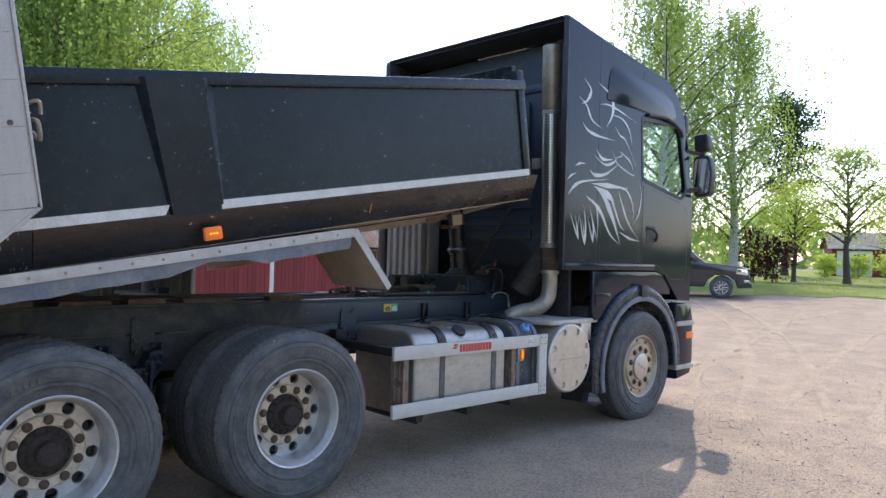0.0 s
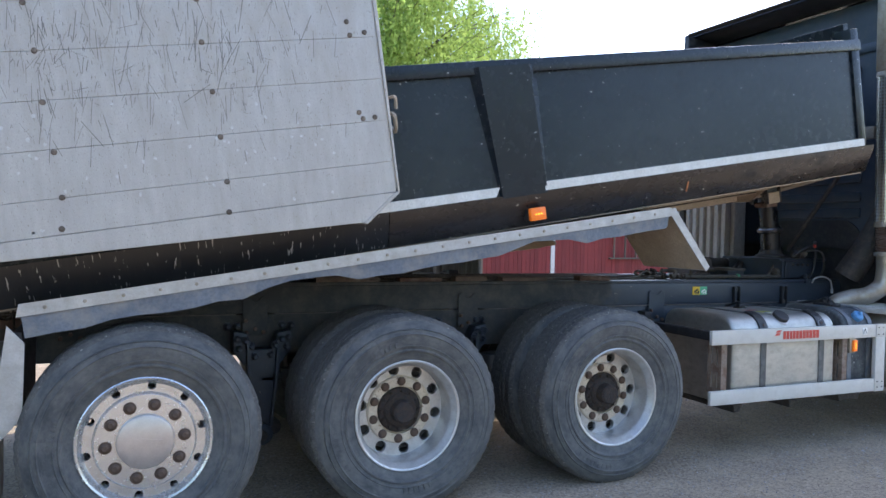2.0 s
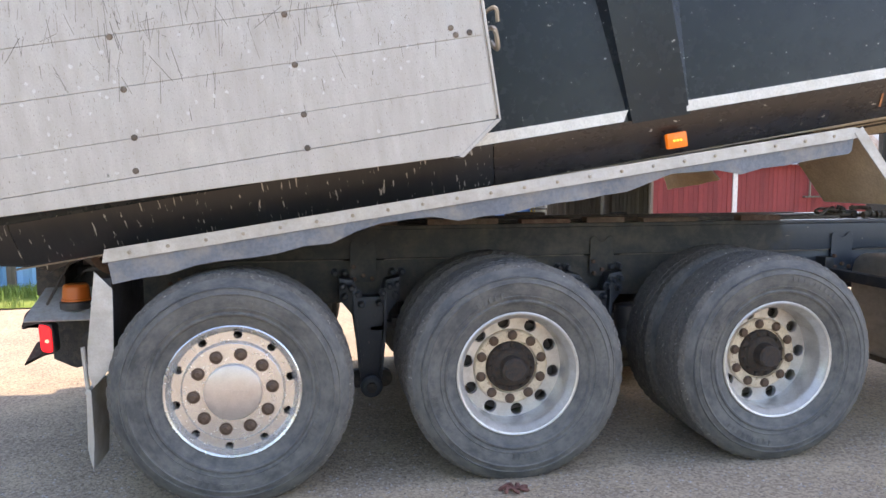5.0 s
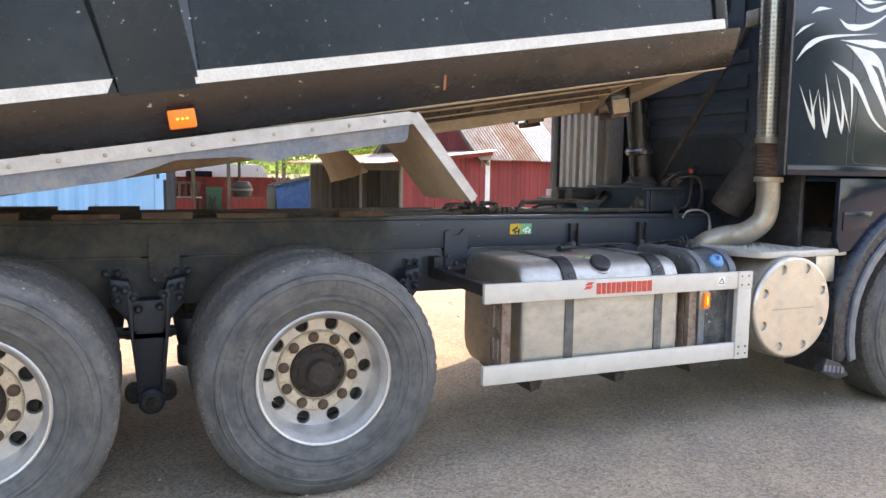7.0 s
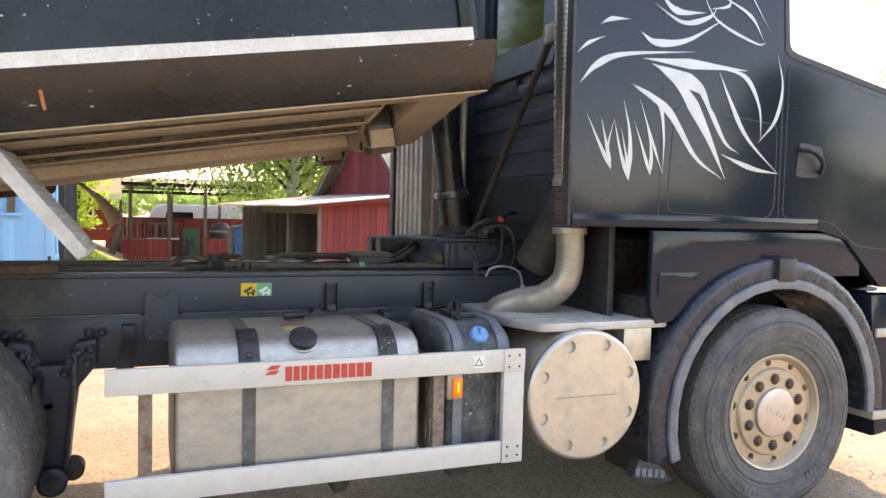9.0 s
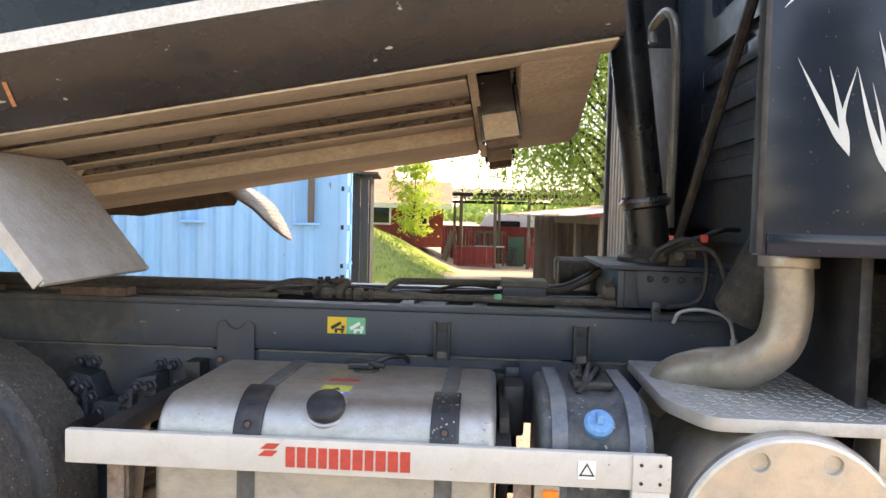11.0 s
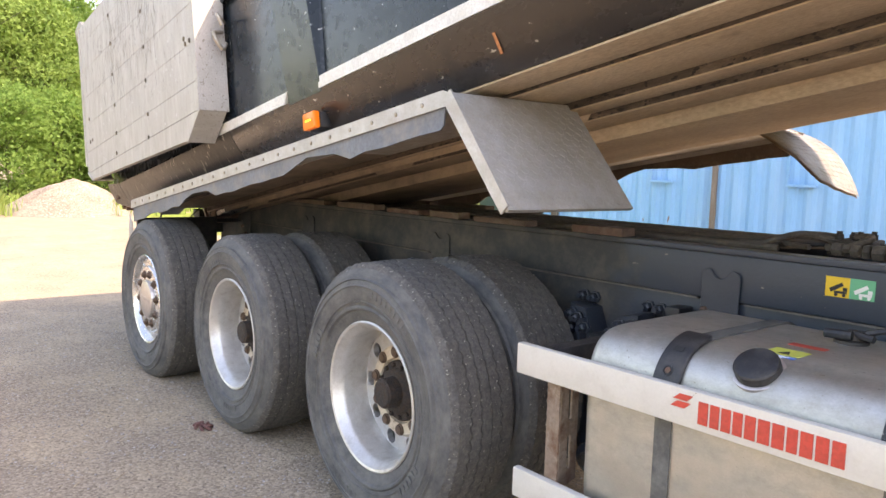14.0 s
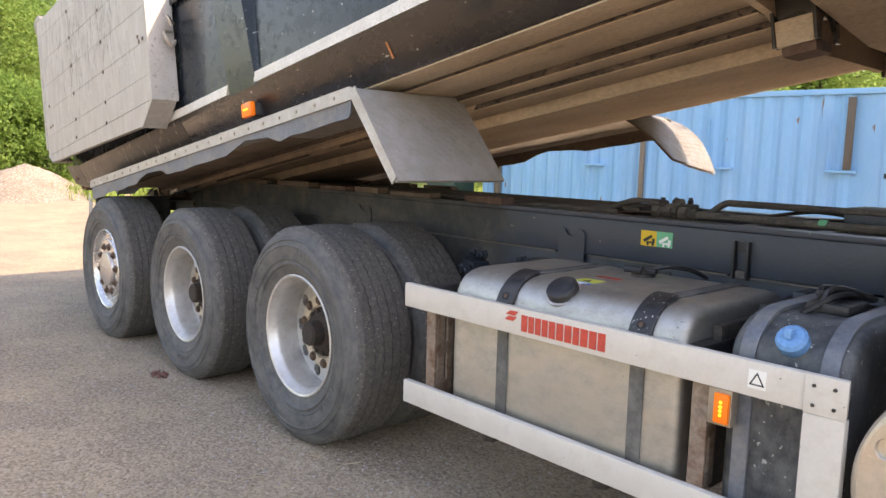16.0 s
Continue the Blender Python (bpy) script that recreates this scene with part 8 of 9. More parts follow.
def make_tree(name, label, h, trunk_r, crown_from, spread, bark, leaf, seed, limbs, per_limb, leaf_size, hang=0.0, shape=0.5, at=(0, 0, 0), lean=0.0):
    """A tapered trunk with limbs and twigs; leaves sit along the twigs, hanging in strands where hang is set."""
    rng = random.Random(seed)
    t = thing(name, label, "tree", at=Matrix.Translation(at))
    wood = bmesh.new()
    boughs = bmesh.new() if hang else wood
    spine = [Vector((lean * (k / 7) ** 1.5 * h + 0.03 * h * 0.2 * math.sin(k * 1.3 + seed), 0.02 * h * 0.3 * math.cos(k * 1.7 + seed), h * 0.96 * k / 7)) for k in range(8)]
    tube(wood, curve_pts(spine, 3), [max(0.015, trunk_r * (1 - 0.93 * (k / 21) ** 0.9)) * (1.25 if k == 0 else 1) for k in range(22)], 10)
    leaves = []
    for i in range(limbs):
        f = crown_from + (0.98 - crown_from) * (i + rng.random()) / limbs
        k = min(6, int(f * 7))
        base = spine[k].lerp(spine[k + 1], f * 7 - k) if k < 7 else spine[-1]
        rel = (f - crown_from) / (1 - crown_from)
        reach = spread * (math.sin(math.pi * min(1, (0.12 + 0.88 * rel) ** shape)) * 0.85 + 0.18) * rng.uniform(0.65, 1.15)
        a = i * 2.399 + rng.uniform(-0.4, 0.4)
        rise = rng.uniform(0.25, 0.8) * reach
        tip = base + Vector((math.cos(a) * reach, math.sin(a) * reach, rise))
        mid = base.lerp(tip, 0.5) + Vector((0, 0, 0.10 * reach))
        limb = curve_pts([base, mid, tip], 4)
        r0 = max(0.012, trunk_r * (0.22 if hang else 0.38) * (1 - 0.7 * rel))
        tube(boughs, limb, [r0 * (1 - 0.85 * q / (len(limb) - 1)) for q in range(len(limb))], 5)
        for j in range(per_limb):
            q = rng.uniform(0.25, 1.0)
            p = limb[min(len(limb) - 1, int(q * (len(limb) - 1) + 0.5))] + Vector((rng.gauss(0, 0.10), rng.gauss(0, 0.10), rng.gauss(0, 0.06))) * reach
            if hang:
                ln = hang * rng.uniform(0.3, 1.0)
                m = int(6 + 16 * ln / hang)
                dx, dy = rng.gauss(0, 0.10), rng.gauss(0, 0.10)
                for s in range(m):
                    g = s / m
                    leaves.append((p.x + dx * g * ln + rng.gauss(0, 0.05), p.y + dy * g * ln + rng.gauss(0, 0.05), p.z - ln * g + rng.gauss(0, 0.04)))
            else:
                cr = 0.16 * spread * rng.uniform(0.6, 1.3)
                for s in range(16):
                    leaves.append((p.x + rng.gauss(0, cr), p.y + rng.gauss(0, cr), p.z + rng.gauss(0, cr * 0.55)))
    part("trunk", wood, bark, t, smooth=60)
    if hang:
        part("crown_wood", boughs, M_DARKBARK, t, "thin dark branching wood", smooth=60)
    o = new("crown", leaf_mesh("crown", leaves, leaf_size, leaf, seed, 1.2 if hang else 0.0))
    o.parent = t
    return t


def place(x, y, turn=0.0, s=1.0, dz=-0.05):
    return Matrix.Translation((x, y, height(x, y) + dz)) @ Matrix.Rotation(turn, 4, "Z") @ Matrix.Scale(s, 4)


def copy_scaled(t, m):
    o = copy_thing(t, m)
    o.matrix_basis = m
    return o


# hanging birches
birch = make_tree("birch_tree", "tall birch with white bark and hanging green twigs", 15, 0.27, 0.165, 5.3, M_BARK, M_LEAF_BIRCH, 4, 104, 84, 0.128, hang=3.1, shape=0.66)
birch.matrix_basis = place(5.57, 20.5, 0.4)
tagged(birch, group="birches")
airy = make_tree("birch_tree", "tall airy birch with white bark and hanging green twigs", 15, 0.28, 0.14, 4.4, M_BARK, M_LEAF_BIRCH, 41, 60, 26, 0.135, hang=2.8, shape=0.7)
airy.matrix_basis = place(31.5, 14.2, 1.0, 1.18)
tagged(airy, group="birches")
for x, y, a, s in ((34.5, 11.9, 2.2, 0.98), (36.5, 16.5, 3.0, 1.1), (12.5, 27.0, 4.1, 0.95), (10.0, 40.0, 2.6, 1.1)):
    copy_scaled(airy, place(x, y, a, s))
# leafy wood at the far end of the yard
oakish = make_tree("leafy_tree", "dense bright green broad-leaved tree at the edge of the wood", 9.5, 0.16, 0.08, 2.9, M_DARKBARK, M_LEAF_WOOD, 9, 70, 30, 0.155, shape=0.75)
oakish.matrix_basis = place(-29.5, 0.0)
tagged(oakish, group="trees of the wood")
maple = make_tree("leafy_tree", "light green young tree crowded in the wood", 12.5, 0.15, 0.16, 2.6, M_DARKBARK, M_LEAF_FRESH, 12, 70, 30, 0.155, shape=0.65)
maple.matrix_basis = place(-31.0, 3.5, 1.0)
tagged(maple, group="trees of the wood")
rng = random.Random(77)
for k in range(30):
    x, y = -28.5 - rng.random() * 10 - (k % 3) * 2.5, -16 + k * 1.6
    copy_scaled((oakish, maple)[k % 2], place(x, y, rng.uniform(0, 6), rng.uniform(0.75, 1.15)))
for k in range(10):
    copy_scaled((maple, oakish)[k % 2], place(-22 + k * 1.45 + rng.uniform(-0.5, 0.5), 26 + 6 * math.sin(k) + (k % 3) * 3, rng.uniform(0, 6), rng.uniform(0.7, 1.1)))
shrub = make_tree("wood_shrub", "bright green undergrowth shrub before the wood", 3.4, 0.03, 0.02, 1.7, M_DARKBARK, M_LEAF_FRESH, 37, 44, 14, 0.12, shape=0.9)
shrub.matrix_basis = place(-25.6, -9.0)
tagged(shrub, group="shrubs before the wood")
for k in range(11):
    copy_scaled(shrub, place(-25.8 - 1.6 * abs(math.sin(k * 1.9)), -7.2 + 1.7 * k, k * 1.3, 0.75 + 0.4 * abs(math.sin(k * 2.3))))
# unseen trees that close the yard's near side, placed for reflections and darker fill
for k in range(6):
    copy_scaled((maple, oakish)[k % 2], place(-26 + k * 10.0, -24 - 4 * math.sin(k * 2.1), k, 0.95 + 0.2 * math.sin(k)))
for x, y, s in ((-12.0, 17.0, 1.0), (-9.5, 20.0, 1.1), (-15.0, 14.5, 0.95), (-18.0, 20.0, 1.1)):
    copy_scaled(oakish, place(x, y, x, s))
# slim young birch by the bank
young = make_tree("young_tree", "slim young tree with fresh yellow-green leaves on the bank", 3.1, 0.035, 0.05, 0.75, M_DARKBARK, M_LEAF_LIGHT, 15, 34, 14, 0.085, shape=0.8)
young.matrix_basis = Matrix.Translation((-1.45, 28.0, 0.35)) @ Matrix.Scale(1.42, 4)
# garden trees on the lawn
apple = make_tree("garden_tree", "small spreading garden tree with sparse new leaves", 5.2, 0.14, 0.32, 2.7, M_DARKBARK, M_LEAF_LIGHT, 18, 30, 7, 0.15, shape=0.9)
apple.matrix_basis = place(39.6, 10.7, 0, 1.0)
tagged(apple, group="garden trees")
ash = make_tree("garden_tree", "airy garden tree with a dark trunk on the lawn", 7.4, 0.20, 0.28, 3.0, M_DARKBARK, M_LEAF_BIRCH, 22, 34, 8, 0.17, shape=0.8)
ash.matrix_basis = place(40.4, 8.3, 0, 1.0)
tagged(ash, group="garden trees")
copy_scaled(ash, place(44.5, 4.6, 2.0, 1.15))
copy_scaled(apple, place(47.0, 13.5, 1.0, 1.0))
copy_scaled(apple, place(52.0, 9.0, 2.0, 1.1))
pine = make_tree("pine_tree", "dark open-crowned pine behind the birches", 15.5, 0.30, 0.42, 3.6, M_DARKBARK, M_NEEDLE, 27, 26, 16, 0.30, shape=0.9)
pine.matrix_basis = place(61.0, 19.6, 0, 1.0)
purple = leaf_material("purple_leaf", (0.10, 0.035, 0.045), (0.07, 0.03, 0.04))
bush = make_tree("garden_bush", "purple-leaved garden bush on the lawn", 2.4, 0.05, 0.05, 1.2, M_DARKBARK, purple, 31, 22, 8, 0.13, shape=0.9)
bush.matrix_basis = place(36.5, 10.6)
tagged(bush, group="purple bushes")
copy_scaled(bush, place(37.4, 12.0, 1.0, 1.2))
hedge = make_tree("garden_bush", "low green garden shrub on the lawn", 1.3, 0.03, 0.02, 1.0, M_DARKBARK, M_LEAF_LIGHT, 33, 22, 8, 0.12, shape=1.0)
hedge.matrix_basis = place(48.0, 5.5)
tagged(hedge, group="garden shrubs")
for x, y in ((50.0, 6.5), (44.0, 3.4), (60, 16), (58, 13.0), (57, 10.5), (56, 19)):
    copy_scaled(hedge, place(x, y, x, 1.2))


def far_woods():
    """Distant woods all round, as one ring of leaf clumps."""
    r = np.random.RandomState(3)
    n = 26000
    a = r.uniform(0, 2 * np.pi, n)
    d = r.uniform(150, 190, n)
    top = 7 + 4 * np.sin(a * 7) + 3 * np.sin(a * 17 + 1) + 2 * np.sin(a * 41)
    z = r.uniform(0, 1, n) ** 0.8 * np.maximum(3, top)
    me = leaf_mesh("far_woods", np.stack([d * np.cos(a), d * np.sin(a), z], 1), 2.6, M_LEAF_WOOD, 5)
    tagged(new("far_woods", me), "distant green woods on the horizon", "wood", kind="stuff")


far_woods()


# ---- open shelter with its clutter ----
def build_shelter():
    x0, y0 = 0.0, 33.0
    g = height(x0 + 2.5, y0)
    s = thing("open_shelter", "open timber shelter with a slatted roof and red board fence", "shelter", at=Matrix.Translation((x0, y0, g)))
    for x in (0.31, 1.98, 3.62, 6.3):
        part("post", bx(x - 0.08, x + 0.08, -0.08, 0.08, 0, 3.5, bevel=0.01), M_OLDWOOD, s)
    for x in (-0.2, 2.2, 4.6, 6.6):
        part("post", bx(x - 0.07, x + 0.07, 3.5, 3.64, 0, 3.2, bevel=0.01), M_OLDWOOD, s)
    for y, z in ((-0.05, 3.5), (3.55, 3.2)):
        part("beam", bx(-0.6, 7.0, y - 0.06, y + 0.06, z, z + 0.16, bevel=0.01), M_DARKWOOD, s)
    for k in range(9):
        x = -0.6 + 0.93 * k
        part("rafter", pr([(-0.5, 3.72), (4.2, 3.28), (4.2, 3.40), (-0.5, 3.84)], "x", x, x + 0.07), M_DARKWOOD, s)
    for k in range(17):
        y = -0.55 + 0.28 * k
        z = 3.85 - (y + 0.5) * 0.094
        part("roof_slat", bx(-0.8, 7.2, y, y + 0.225, z, z + 0.022), M_DARKWOOD, s)
    for a, b in ((0.0, 1.95), (3.65, 5.3)):
        x = a
        while x < b:
            part("fence_board", bx(x, x + 0.115, -0.10, -0.075, 0.06, 1.0 + 0.02 * math.sin(x * 9)), M_RED, s, smooth=0)
            x += 0.135
        part("fence_rail", bx(a, b, -0.074, -0.04, 1.0, 1.06), M_OLDWOOD, s)
        part("fence_rail", bx(a, b, -0.074, -0.04, 0.2, 0.27), M_RED, s)
    x = -0.9
    while x < 7.2:
        part("back_board", bx(x, x + 0.16, 3.66, 3.69, 0.0, 2.0), M_RED, s, smooth=0)
        x += 0.165
    at = lambda x, y: Matrix.Translation((x0 + x, y0 + y, g))  # noqa: E731
    bench = thing("slatted_bench", "pale wooden slatted garden bench", "bench", at=at(1.1, 1.6))
    part("seat", bx(-0.1, 1.4, 0, 0.5, 0.95, 1.0, bevel=0.006), M_TRIM, bench)
    for x in (0.0, 0.3, 0.6, 0.9, 1.2):
        part("back_slat", bx(x, x + 0.12, 0.46, 0.49, 1.0, 1.75), M_OLDWOOD, bench)
    part("back_rail", bx(-0.05, 1.4, 0.45, 0.5, 1.66, 1.78), M_OLDWOOD, bench)
    for x in (-0.05, 1.3):
        part("leg", bx(x, x + 0.08, 0.05, 0.45, 0, 0.95), M_OLDWOOD, bench)
    mixer = thing("cement_mixer", "dark cement mixer drum standing behind the fence", "mixer", at=at(4.4, 1.0))
    part("drum", la([(0.2, 1.05), (0.42, 1.1), (0.5, 1.35), (0.48, 1.6), (0.34, 1.8), (0.24, 1.82)], n=24, axis="z"), M_GREASE, mixer)
    part("drum_ring", la([(0.51, 1.35), (0.54, 1.37), (0.54, 1.42), (0.51, 1.44)], n=24, axis="z"), M_SKIRT, mixer)
    part("stand", pr([(-0.4, 0), (-0.3, 0), (0.0, 1.05), (0.3, 0), (0.4, 0), (0.05, 1.12), (-0.05, 1.12)], "y", -0.05, 0.05), M_GREASE, mixer)
    bar = bmesh.new()
    for k in range(14):
        a = k * 0.45
        tube(bar, [(0.05 * k - 0.3, 0.2 * math.sin(k), 0.05), (0.04 * k - 0.2 + 0.3 * math.sin(a), 0.2, 0.6 + 0.5 * abs(math.cos(a * 1.3)))], 0.025, 5)
    solid("scrap_pile", bar, M_GREASE, "tangle of dark pipes and scrap in the shelter", "scrap", at=at(2.9, 1.0))
    board = thing("green_board", "green sheet leaning in the shelter", "board", at=at(3.1, 1.9))
    part("sheet", bx(-0.4, 0.4, 0, 0.03, 0, 1.5, bevel=0.004), plain("green_sheet", (0.04, 0.12, 0.07), 0.6), board)
    lean = thing("leaning_planks", "grey planks leaning against the shelter", "planks", at=at(-0.75, -0.3))
    for k in range(3):
        part("plank", pr([(0.10 * k, 0.0), (0.10 * k + 0.14, 0.0), (0.10 * k + 0.66, 1.75), (0.10 * k + 0.54, 1.78)], "y", 0.02 + 0.04 * k, 0.05 + 0.04 * k), M_OLDWOOD, lean)
    van = thing("white_caravan", "white caravan parked behind the shelter", "caravan", at=at(1.0, 5.6))
    part("body", pr(round_poly([(0, 0.5), (5.4, 0.5), (5.6, 1.6), (5.2, 2.7), (0.5, 2.7), (-0.1, 1.6)], 0.35, 5), "y", 0, 2.0, bevel=0.06), M_TRIM, van)
    part("window", pr(round_poly([(1.0, 1.7), (2.4, 1.7), (2.4, 2.3), (1.0, 2.3)], 0.1, 3), "y", -0.012, -0.002), M_DARKGLASS, van)
    for x in (1.9, 3.0):
        part("wheel", la([(0.3, 0.02), (0.32, 0.05), (0.32, 0.2)], n=20, c=(x, 0, 0.32)), M_TYRE, van)


build_shelter()


def build_tarp():
    t = thing("covered_trailer", "low trailer under a crumpled blue tarpaulin", "trailer", at=Matrix.Translation((3.46, 19.4, height(3.5, 19.4))) @ Matrix.Scale(1.15, 4))
    bm = bmesh.new()
    n = 18
    grid = []
    for j in range(n + 1):
        row = []
        for i in range(n + 1):
            u, v = i / n, j / n
            fold = 0.05 * noise.noise((u * 5, v * 5, 2)) + 0.03 * math.sin(u * 26 + 3 * v)
            if v < 0.5:
                p = (u * 1.15 + 0.1 * (1 - v * 2) * (0.5 - u), -0.12 * (1 - v * 2) + fold * (1 - v), 0.28 + (0.88 + 0.26 * u) * v * 2)
            else:
                p = (u * 1.15, (v - 0.5) * 3.0, 1.16 + 0.26 * u + fold * 0.4)
            row.append(bm.verts.new(p))
        grid.append(row)
    for j in range(n):
        for i in range(n):
            bm.faces.new((grid[j][i], grid[j][i + 1], grid[j + 1][i + 1], grid[j + 1][i]))
    bmesh.ops.solidify(bm, geom=bm.faces[:], thickness=0.01)
    part("tarpaulin", bm, M_TARP, t, smooth=60)
    part("frame", bx(0.0, 1.15, 0.05, 1.5, 0.35, 1.12, bevel=0.02), M_GREASE, t)
    part("top_board", pr([(-0.05, 1.17), (1.2, 1.44), (1.2, 1.50), (-0.05, 1.23)], "y", -0.16, 0.1), M_OLDWOOD, t)
    for y in (0.3, 1.2):
        part("wheel", la([(0.28, -0.1), (0.32, -0.06), (0.32, 0.06), (0.28, 0.1)], n=20, c=(0.55, y, 0.33)), M_TYRE, t)
    side = thing("scrap_rack", "open rack of scrap boards beside the tarpaulin", "rack", at=Matrix.Translation((4.75, 19.1, height(4.7, 19.1))))
    for k in range(5):
        part("shelf_board", bx(0, 0.9, 0, 0.6, 0.2 + 0.26 * k, 0.23 + 0.26 * k), M_OLDWOOD, side)
    for x in (0, 0.85):
        part("upright", bx(x, x + 0.06, 0.0, 0.06, 0, 1.5), M_OLDWOOD, side)


build_tarp()


def build_digger():
    d = thing("yellow_digger", "small yellow digger parked under the birch", "digger", at=Matrix.Translation((6.0, 22.8, height(6.0, 22.8))) @ Matrix.Rotation(0.35, 4, "Z") @ Matrix.Scale(0.8, 4))
    part("track", pr(round_poly([(-0.9, 0.0), (0.9, 0.0), (1.05, 0.25), (0.9, 0.5), (-0.9, 0.5), (-1.05, 0.25)], 0.15, 4), "y", -0.75, -0.4, bevel=0.03), M_TYRE, d)
    part("track", pr(round_poly([(-0.9, 0.0), (0.9, 0.0), (1.05, 0.25), (0.9, 0.5), (-0.9, 0.5), (-1.05, 0.25)], 0.15, 4), "y", 0.4, 0.75, bevel=0.03), M_TYRE, d)
    part("body", pr(round_poly([(-1.0, 0.55), (0.6, 0.55), (0.7, 1.1), (-0.3, 1.25), (-1.0, 1.2)], 0.1, 3), "y", -0.65, 0.65, bevel=0.04), M_YELLOW, d)
    cab2 = part("digger_cab", pr(round_poly([(-0.45, 1.26), (0.55, 1.12), (0.5, 2.2), (-0.4, 2.25)], 0.1, 3), "y", -0.5, 0.35, bevel=0.04), M_YELLOW, d)
    part("window", pr([(-0.33, 1.45), (0.45, 1.4), (0.42, 2.1), (-0.3, 2.12)], "y", -0.512, -0.504), M_DARKGLASS, cab2)
    part("boom", pr([(0.6, 0.9), (0.8, 0.85), (1.7, 2.1), (2.5, 1.8), (2.5, 2.0), (1.7, 2.4), (1.5, 2.3)], "y", -0.1, 0.1, bevel=0.02), M_YELLOW, d)
    part("bucket", pr(round_poly([(2.4, 0.4), (2.9, 0.5), (2.95, 0.9), (2.5, 1.0)], 0.08, 3), "y", -0.35, 0.35, bevel=0.02), M_GREASE, d)
    part("dipper", pr([(2.42, 0.95), (2.55, 0.95), (2.6, 2.0), (2.42, 2.0)], "y", -0.08, 0.08, bevel=0.02), M_YELLOW, d)


build_digger()


# ---- far buildings and the pickup ----
def low_house(name, label, x, y, turn, L, W, HE, HP, wall_m, roof_m, windows=3, garage=False, dz=0.0):
    h = thing(name, label, "house", at=Matrix.Translation((x, y, height(x, y) + dz)) @ Matrix.Rotation(turn, 4, "Z"))
    part("wall", bx(0, L, 0, W, 0, HE), wall_m, h)
    part("gable", pr([(0, HE + 0.002), (W, HE + 0.002), (W / 2, HP - 0.1)], "x", 0.02, L - 0.02), wall_m, h)
    for s in (0, 1):
        y0 = -0.4 if s == 0 else W + 0.4
        part("roof", pr([(y0, HE - 0.12), (W / 2, HP), (W / 2, HP + 0.12), (y0, HE)], "x", -0.4, L + 0.4), roof_m, h)
    part("fascia", bx(-0.4, L + 0.4, -0.45, -0.41, HE - 0.22, HE + 0.02), M_TRIM, h)
    for k in range(windows):
        xx = L * (k + 0.6) / (windows + 0.3)
        w = part("window", bx(xx - 0.55, xx + 0.55, -0.05, -0.005, 1.0, 2.1), M_TRIM, h)
        part("pane", bx(xx - 0.46, xx + 0.46, -0.065, -0.052, 1.08, 2.02), M_DARKGLASS, w)
    if garage:
        part("garage_door", bx(0.4, 3.2, -0.06, -0.005, 0.05, 2.3, bevel=0.01), M_TRIM, h)
    return h


M_TILE = surf("clay_tile", (0.42, 0.24, 0.15), (0.34, 0.19, 0.12), rough=0.85, scale=3, fine=30, bump=0.3)
M_DARKROOF = surf("dark_roof", (0.10, 0.10, 0.10), (0.07, 0.07, 0.07), rough=0.8, scale=3, fine=30)
low_house("red_house", "long red wooden house with a pale garage beyond the lawn", 69.0, 18.5, radians(-66), 16, 7, 2.7, 4.0, M_RED, M_DARKROOF, 4, True)
low_house("red_cottage", "small red cottage with a clay tile roof behind the bank", -4.4, 30.5, radians(4), 4.0, 4.0, 2.0, 3.0, M_RED, M_TILE, 2, dz=-0.7)
low_house("tiled_house", "distant house with a clay tile roof behind the birches", -22.0, 62.0, radians(0), 14.0, 8.0, 3.2, 5.6, M_TRIM, M_TILE, 4)


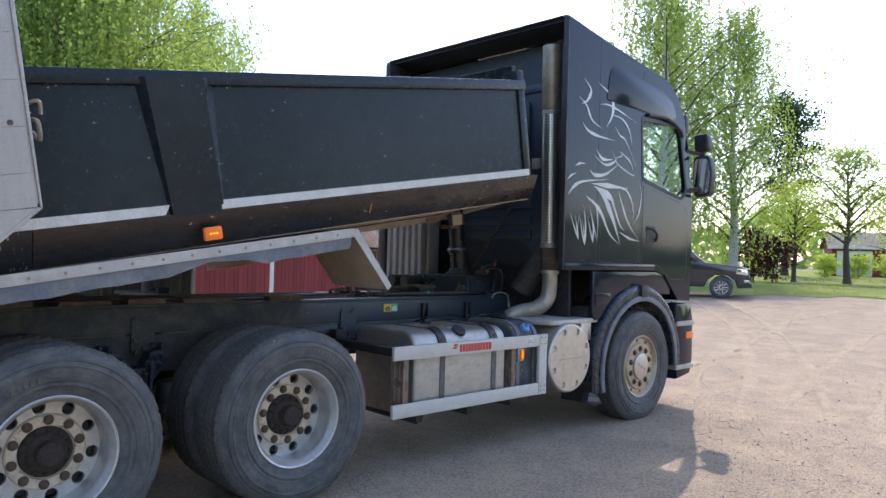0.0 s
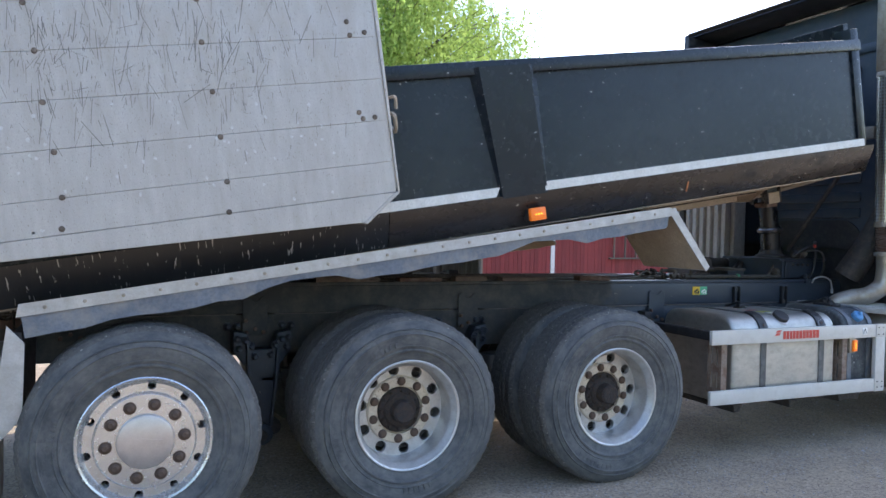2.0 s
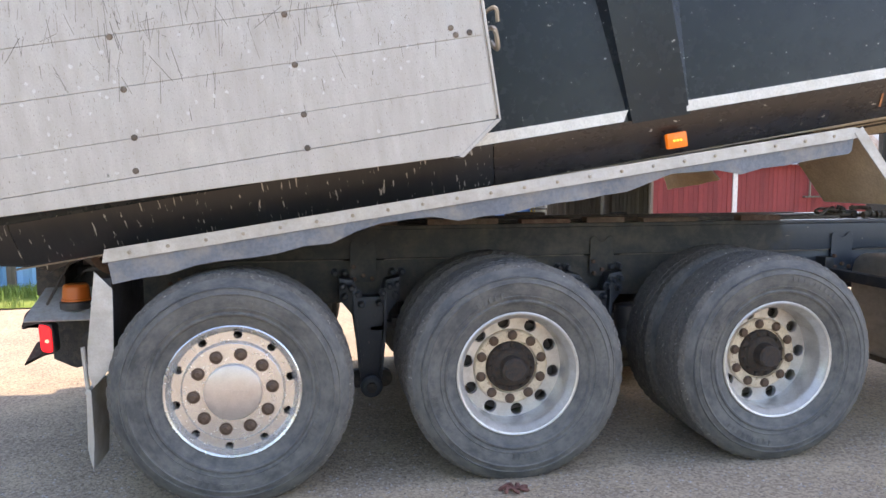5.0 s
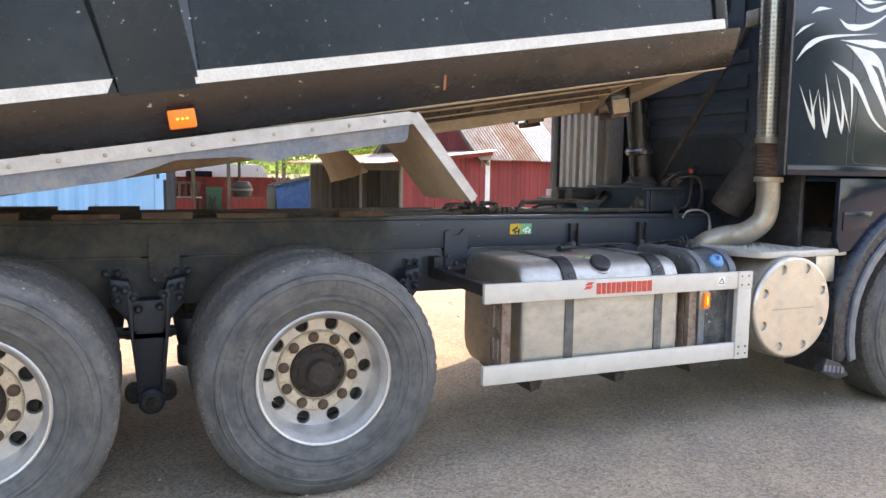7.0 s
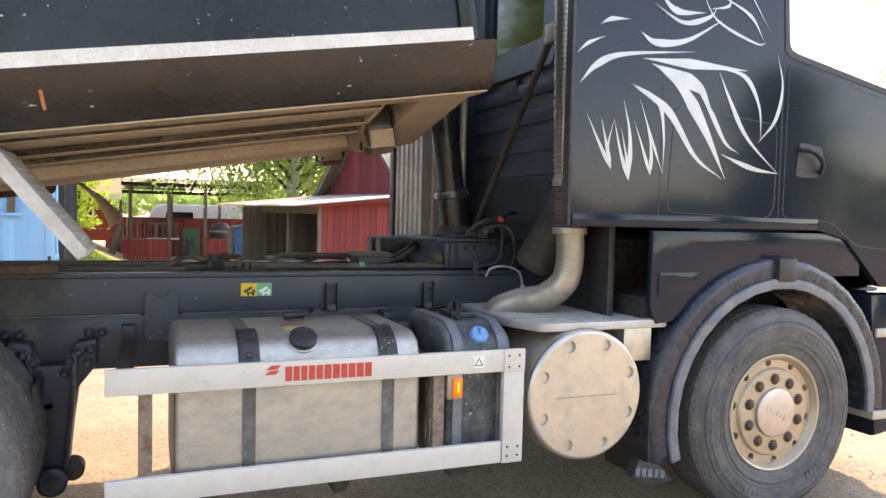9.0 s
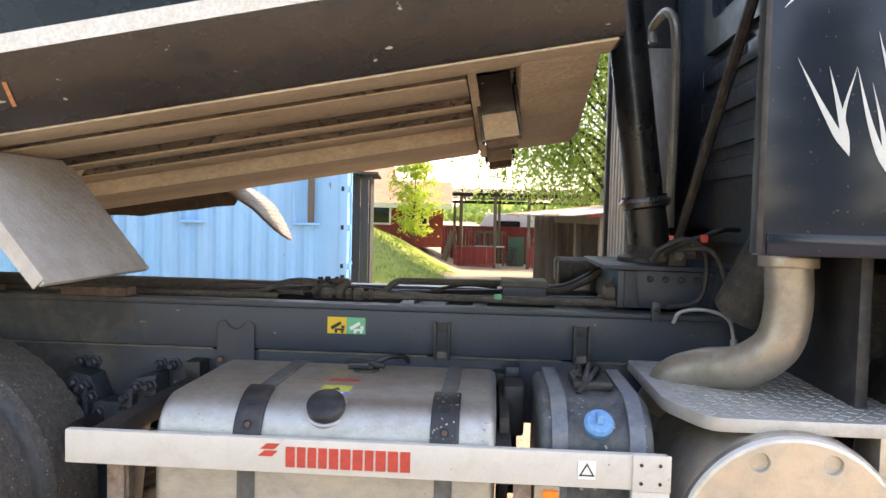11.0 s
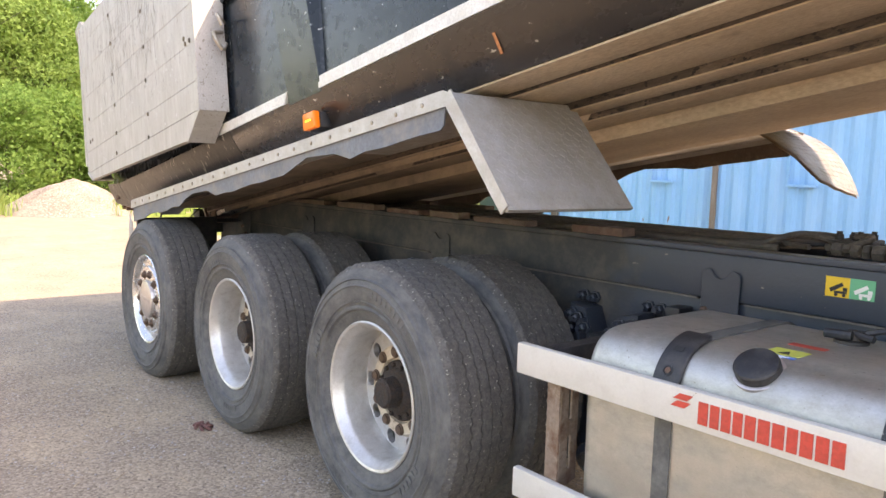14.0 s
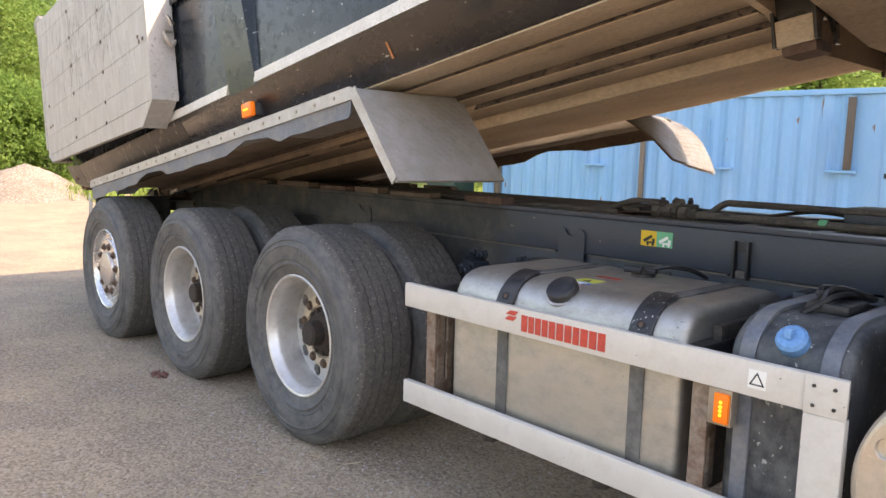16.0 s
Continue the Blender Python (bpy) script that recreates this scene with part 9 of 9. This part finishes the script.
def build_pickup():
    p = thing("pickup_car", "dark grey pickup car parked at the edge of the lawn", "car", at=Matrix.Translation((21.9, 6.45, height(21.9, 6.45) - 0.01)) @ Matrix.Rotation(math.atan2(-0.9, 0.42), 4, "Z"))
    paint = surf("car_paint", (0.028, 0.03, 0.034), (0.034, 0.036, 0.04), rough=0.2, scale=3, fine=60, bump=0, coat=0.6)
    prof = [(-4.2, 0.45), (-3.55, 0.40), (-0.55, 0.38), (-0.45, 0.62), (-0.2, 0.80), (0.2, 0.80), (0.45, 0.62), (0.52, 0.36), (0.86, 0.40), (0.92, 0.72), (0.86, 1.0), (0.55, 1.12), (-0.55, 1.22), (-1.15, 1.74), (-1.5, 1.82), (-2.5, 1.80), (-2.8, 1.25), (-4.25, 1.22)]
    part("body", pr(round_poly(prof, 0.07, 3), "y", -0.02, 1.85, bevel=0.05, seg=3), paint, p, smooth=40)
    part("side_window", pr(round_poly([(-0.85, 1.26), (-1.25, 1.66), (-1.6, 1.72), (-2.4, 1.70), (-2.6, 1.28)], 0.05, 3), "y", -0.032, -0.022), M_DARKGLASS, p)
    part("headlight", pr(round_poly([(0.45, 0.86), (0.86, 0.82), (0.82, 1.02), (0.52, 1.06)], 0.04, 3), "y", -0.034, 0.1, bevel=0.01), M_CHROME, p)
    part("fog_lamp", bx(0.72, 0.90, -0.032, 0.05, 0.58, 0.66, bevel=0.01), M_CHROME, p)
    part("bumper", bx(0.62, 0.97, -0.03, 1.88, 0.40, 0.56, bevel=0.04), M_BLACK, p)
    part("wing_mirror", bx(-0.95, -0.75, -0.26, -0.03, 1.24, 1.40, bevel=0.03), paint, p)
    for x in (0.0, -3.1):
        for y in (0.0, 1.62):
            w = part("wheel", la([(0.22, 0.0), (0.30, -0.03), (0.37, 0.0), (0.385, 0.05), (0.385, 0.2), (0.3, 0.24)], n=30, c=(x, y, 0.385)), M_TYRE, p)
            bm = la([(0.215, -0.02), (0.235, -0.032), (0.235, 0.03)], n=30, c=(x, y, 0.385), closed=True)
            for k in range(10):
                box(bm, 0.04, 0.22, -0.025, 0.0, -0.014, 0.014, m=Matrix.Translation((x, y, 0.385)) @ Matrix.Rotation(k * 0.628, 4, "Y"))
            part("rim", bm, M_ALU_RIM, w)


build_pickup()


def build_left_bits():
    y = thing("yellow_box", "yellow machine box with a black lid in the grass", "box", at=Matrix.Translation((-7.62, 5.5, height(-7.5, 5.6))))
    part("body", bx(0, 0.42, 0, 0.4, 0.02, 0.62, bevel=0.015), M_YELLOW, y)
    part("lid", bx(-0.01, 0.43, -0.01, 0.41, 0.621, 0.68, bevel=0.012), M_BLACK, y)
    c = thing("tall_cabinet", "tall cabinet, dark green below and white above", "cabinet", at=Matrix.Translation((-8.56, 6.9, height(-8, 7))))
    part("lower_half", bx(0, 0.8, 0, 0.6, 0.0, 1.30, bevel=0.015), plain("dark_green", (0.02, 0.045, 0.03), 0.5), c)
    part("upper_half", bx(0.005, 0.795, 0.005, 0.595, 1.301, 2.24, bevel=0.015), M_TRIM, c)
    r = thing("sheet_roof", "corrugated sheet roof standing on posts behind the container", "roof", at=Matrix.Translation((-8.7, 9.95, height(-8, 10))))
    for k in range(3):
        o = part("roof_sheet", sheet(1.6, 0.8, 0.15, 0.03), M_GALV, r, smooth=60)
        o.matrix_basis = Matrix.Translation((0.2 + 0.78 * k, 0, 3.66 - height(-8, 10))) @ Matrix.Rotation(radians(-10), 4, "X")
    for x in (0.35, 2.3):
        part("post", bx(x, x + 0.1, 0.2, 0.3, 0, 3.56 - height(-8, 10)), M_OLDWOOD, r)
        part("post", bx(x, x + 0.1, 1.4, 1.5, 0, 3.34 - height(-8, 10)), M_OLDWOOD, r)
    e = thing("small_roof", "low lean-to roof with a white edge at the container's end", "roof", at=Matrix.Translation((-8.45, 9.0, -0.30)))
    part("roof_board", pr([(0, 1.92), (0.92, 1.98), (0.92, 2.06), (0, 2.00)], "y", -0.2, 0.7), M_DARKROOF, e)
    part("white_edge", pr([(-0.02, 1.88), (0.94, 1.93), (0.94, 2.08), (-0.02, 2.03)], "y", -0.24, -0.205), M_TRIM, e)
    part("post", bx(0.08, 0.16, 0.5, 0.58, 0, 1.92), M_OLDWOOD, e)


build_left_bits()
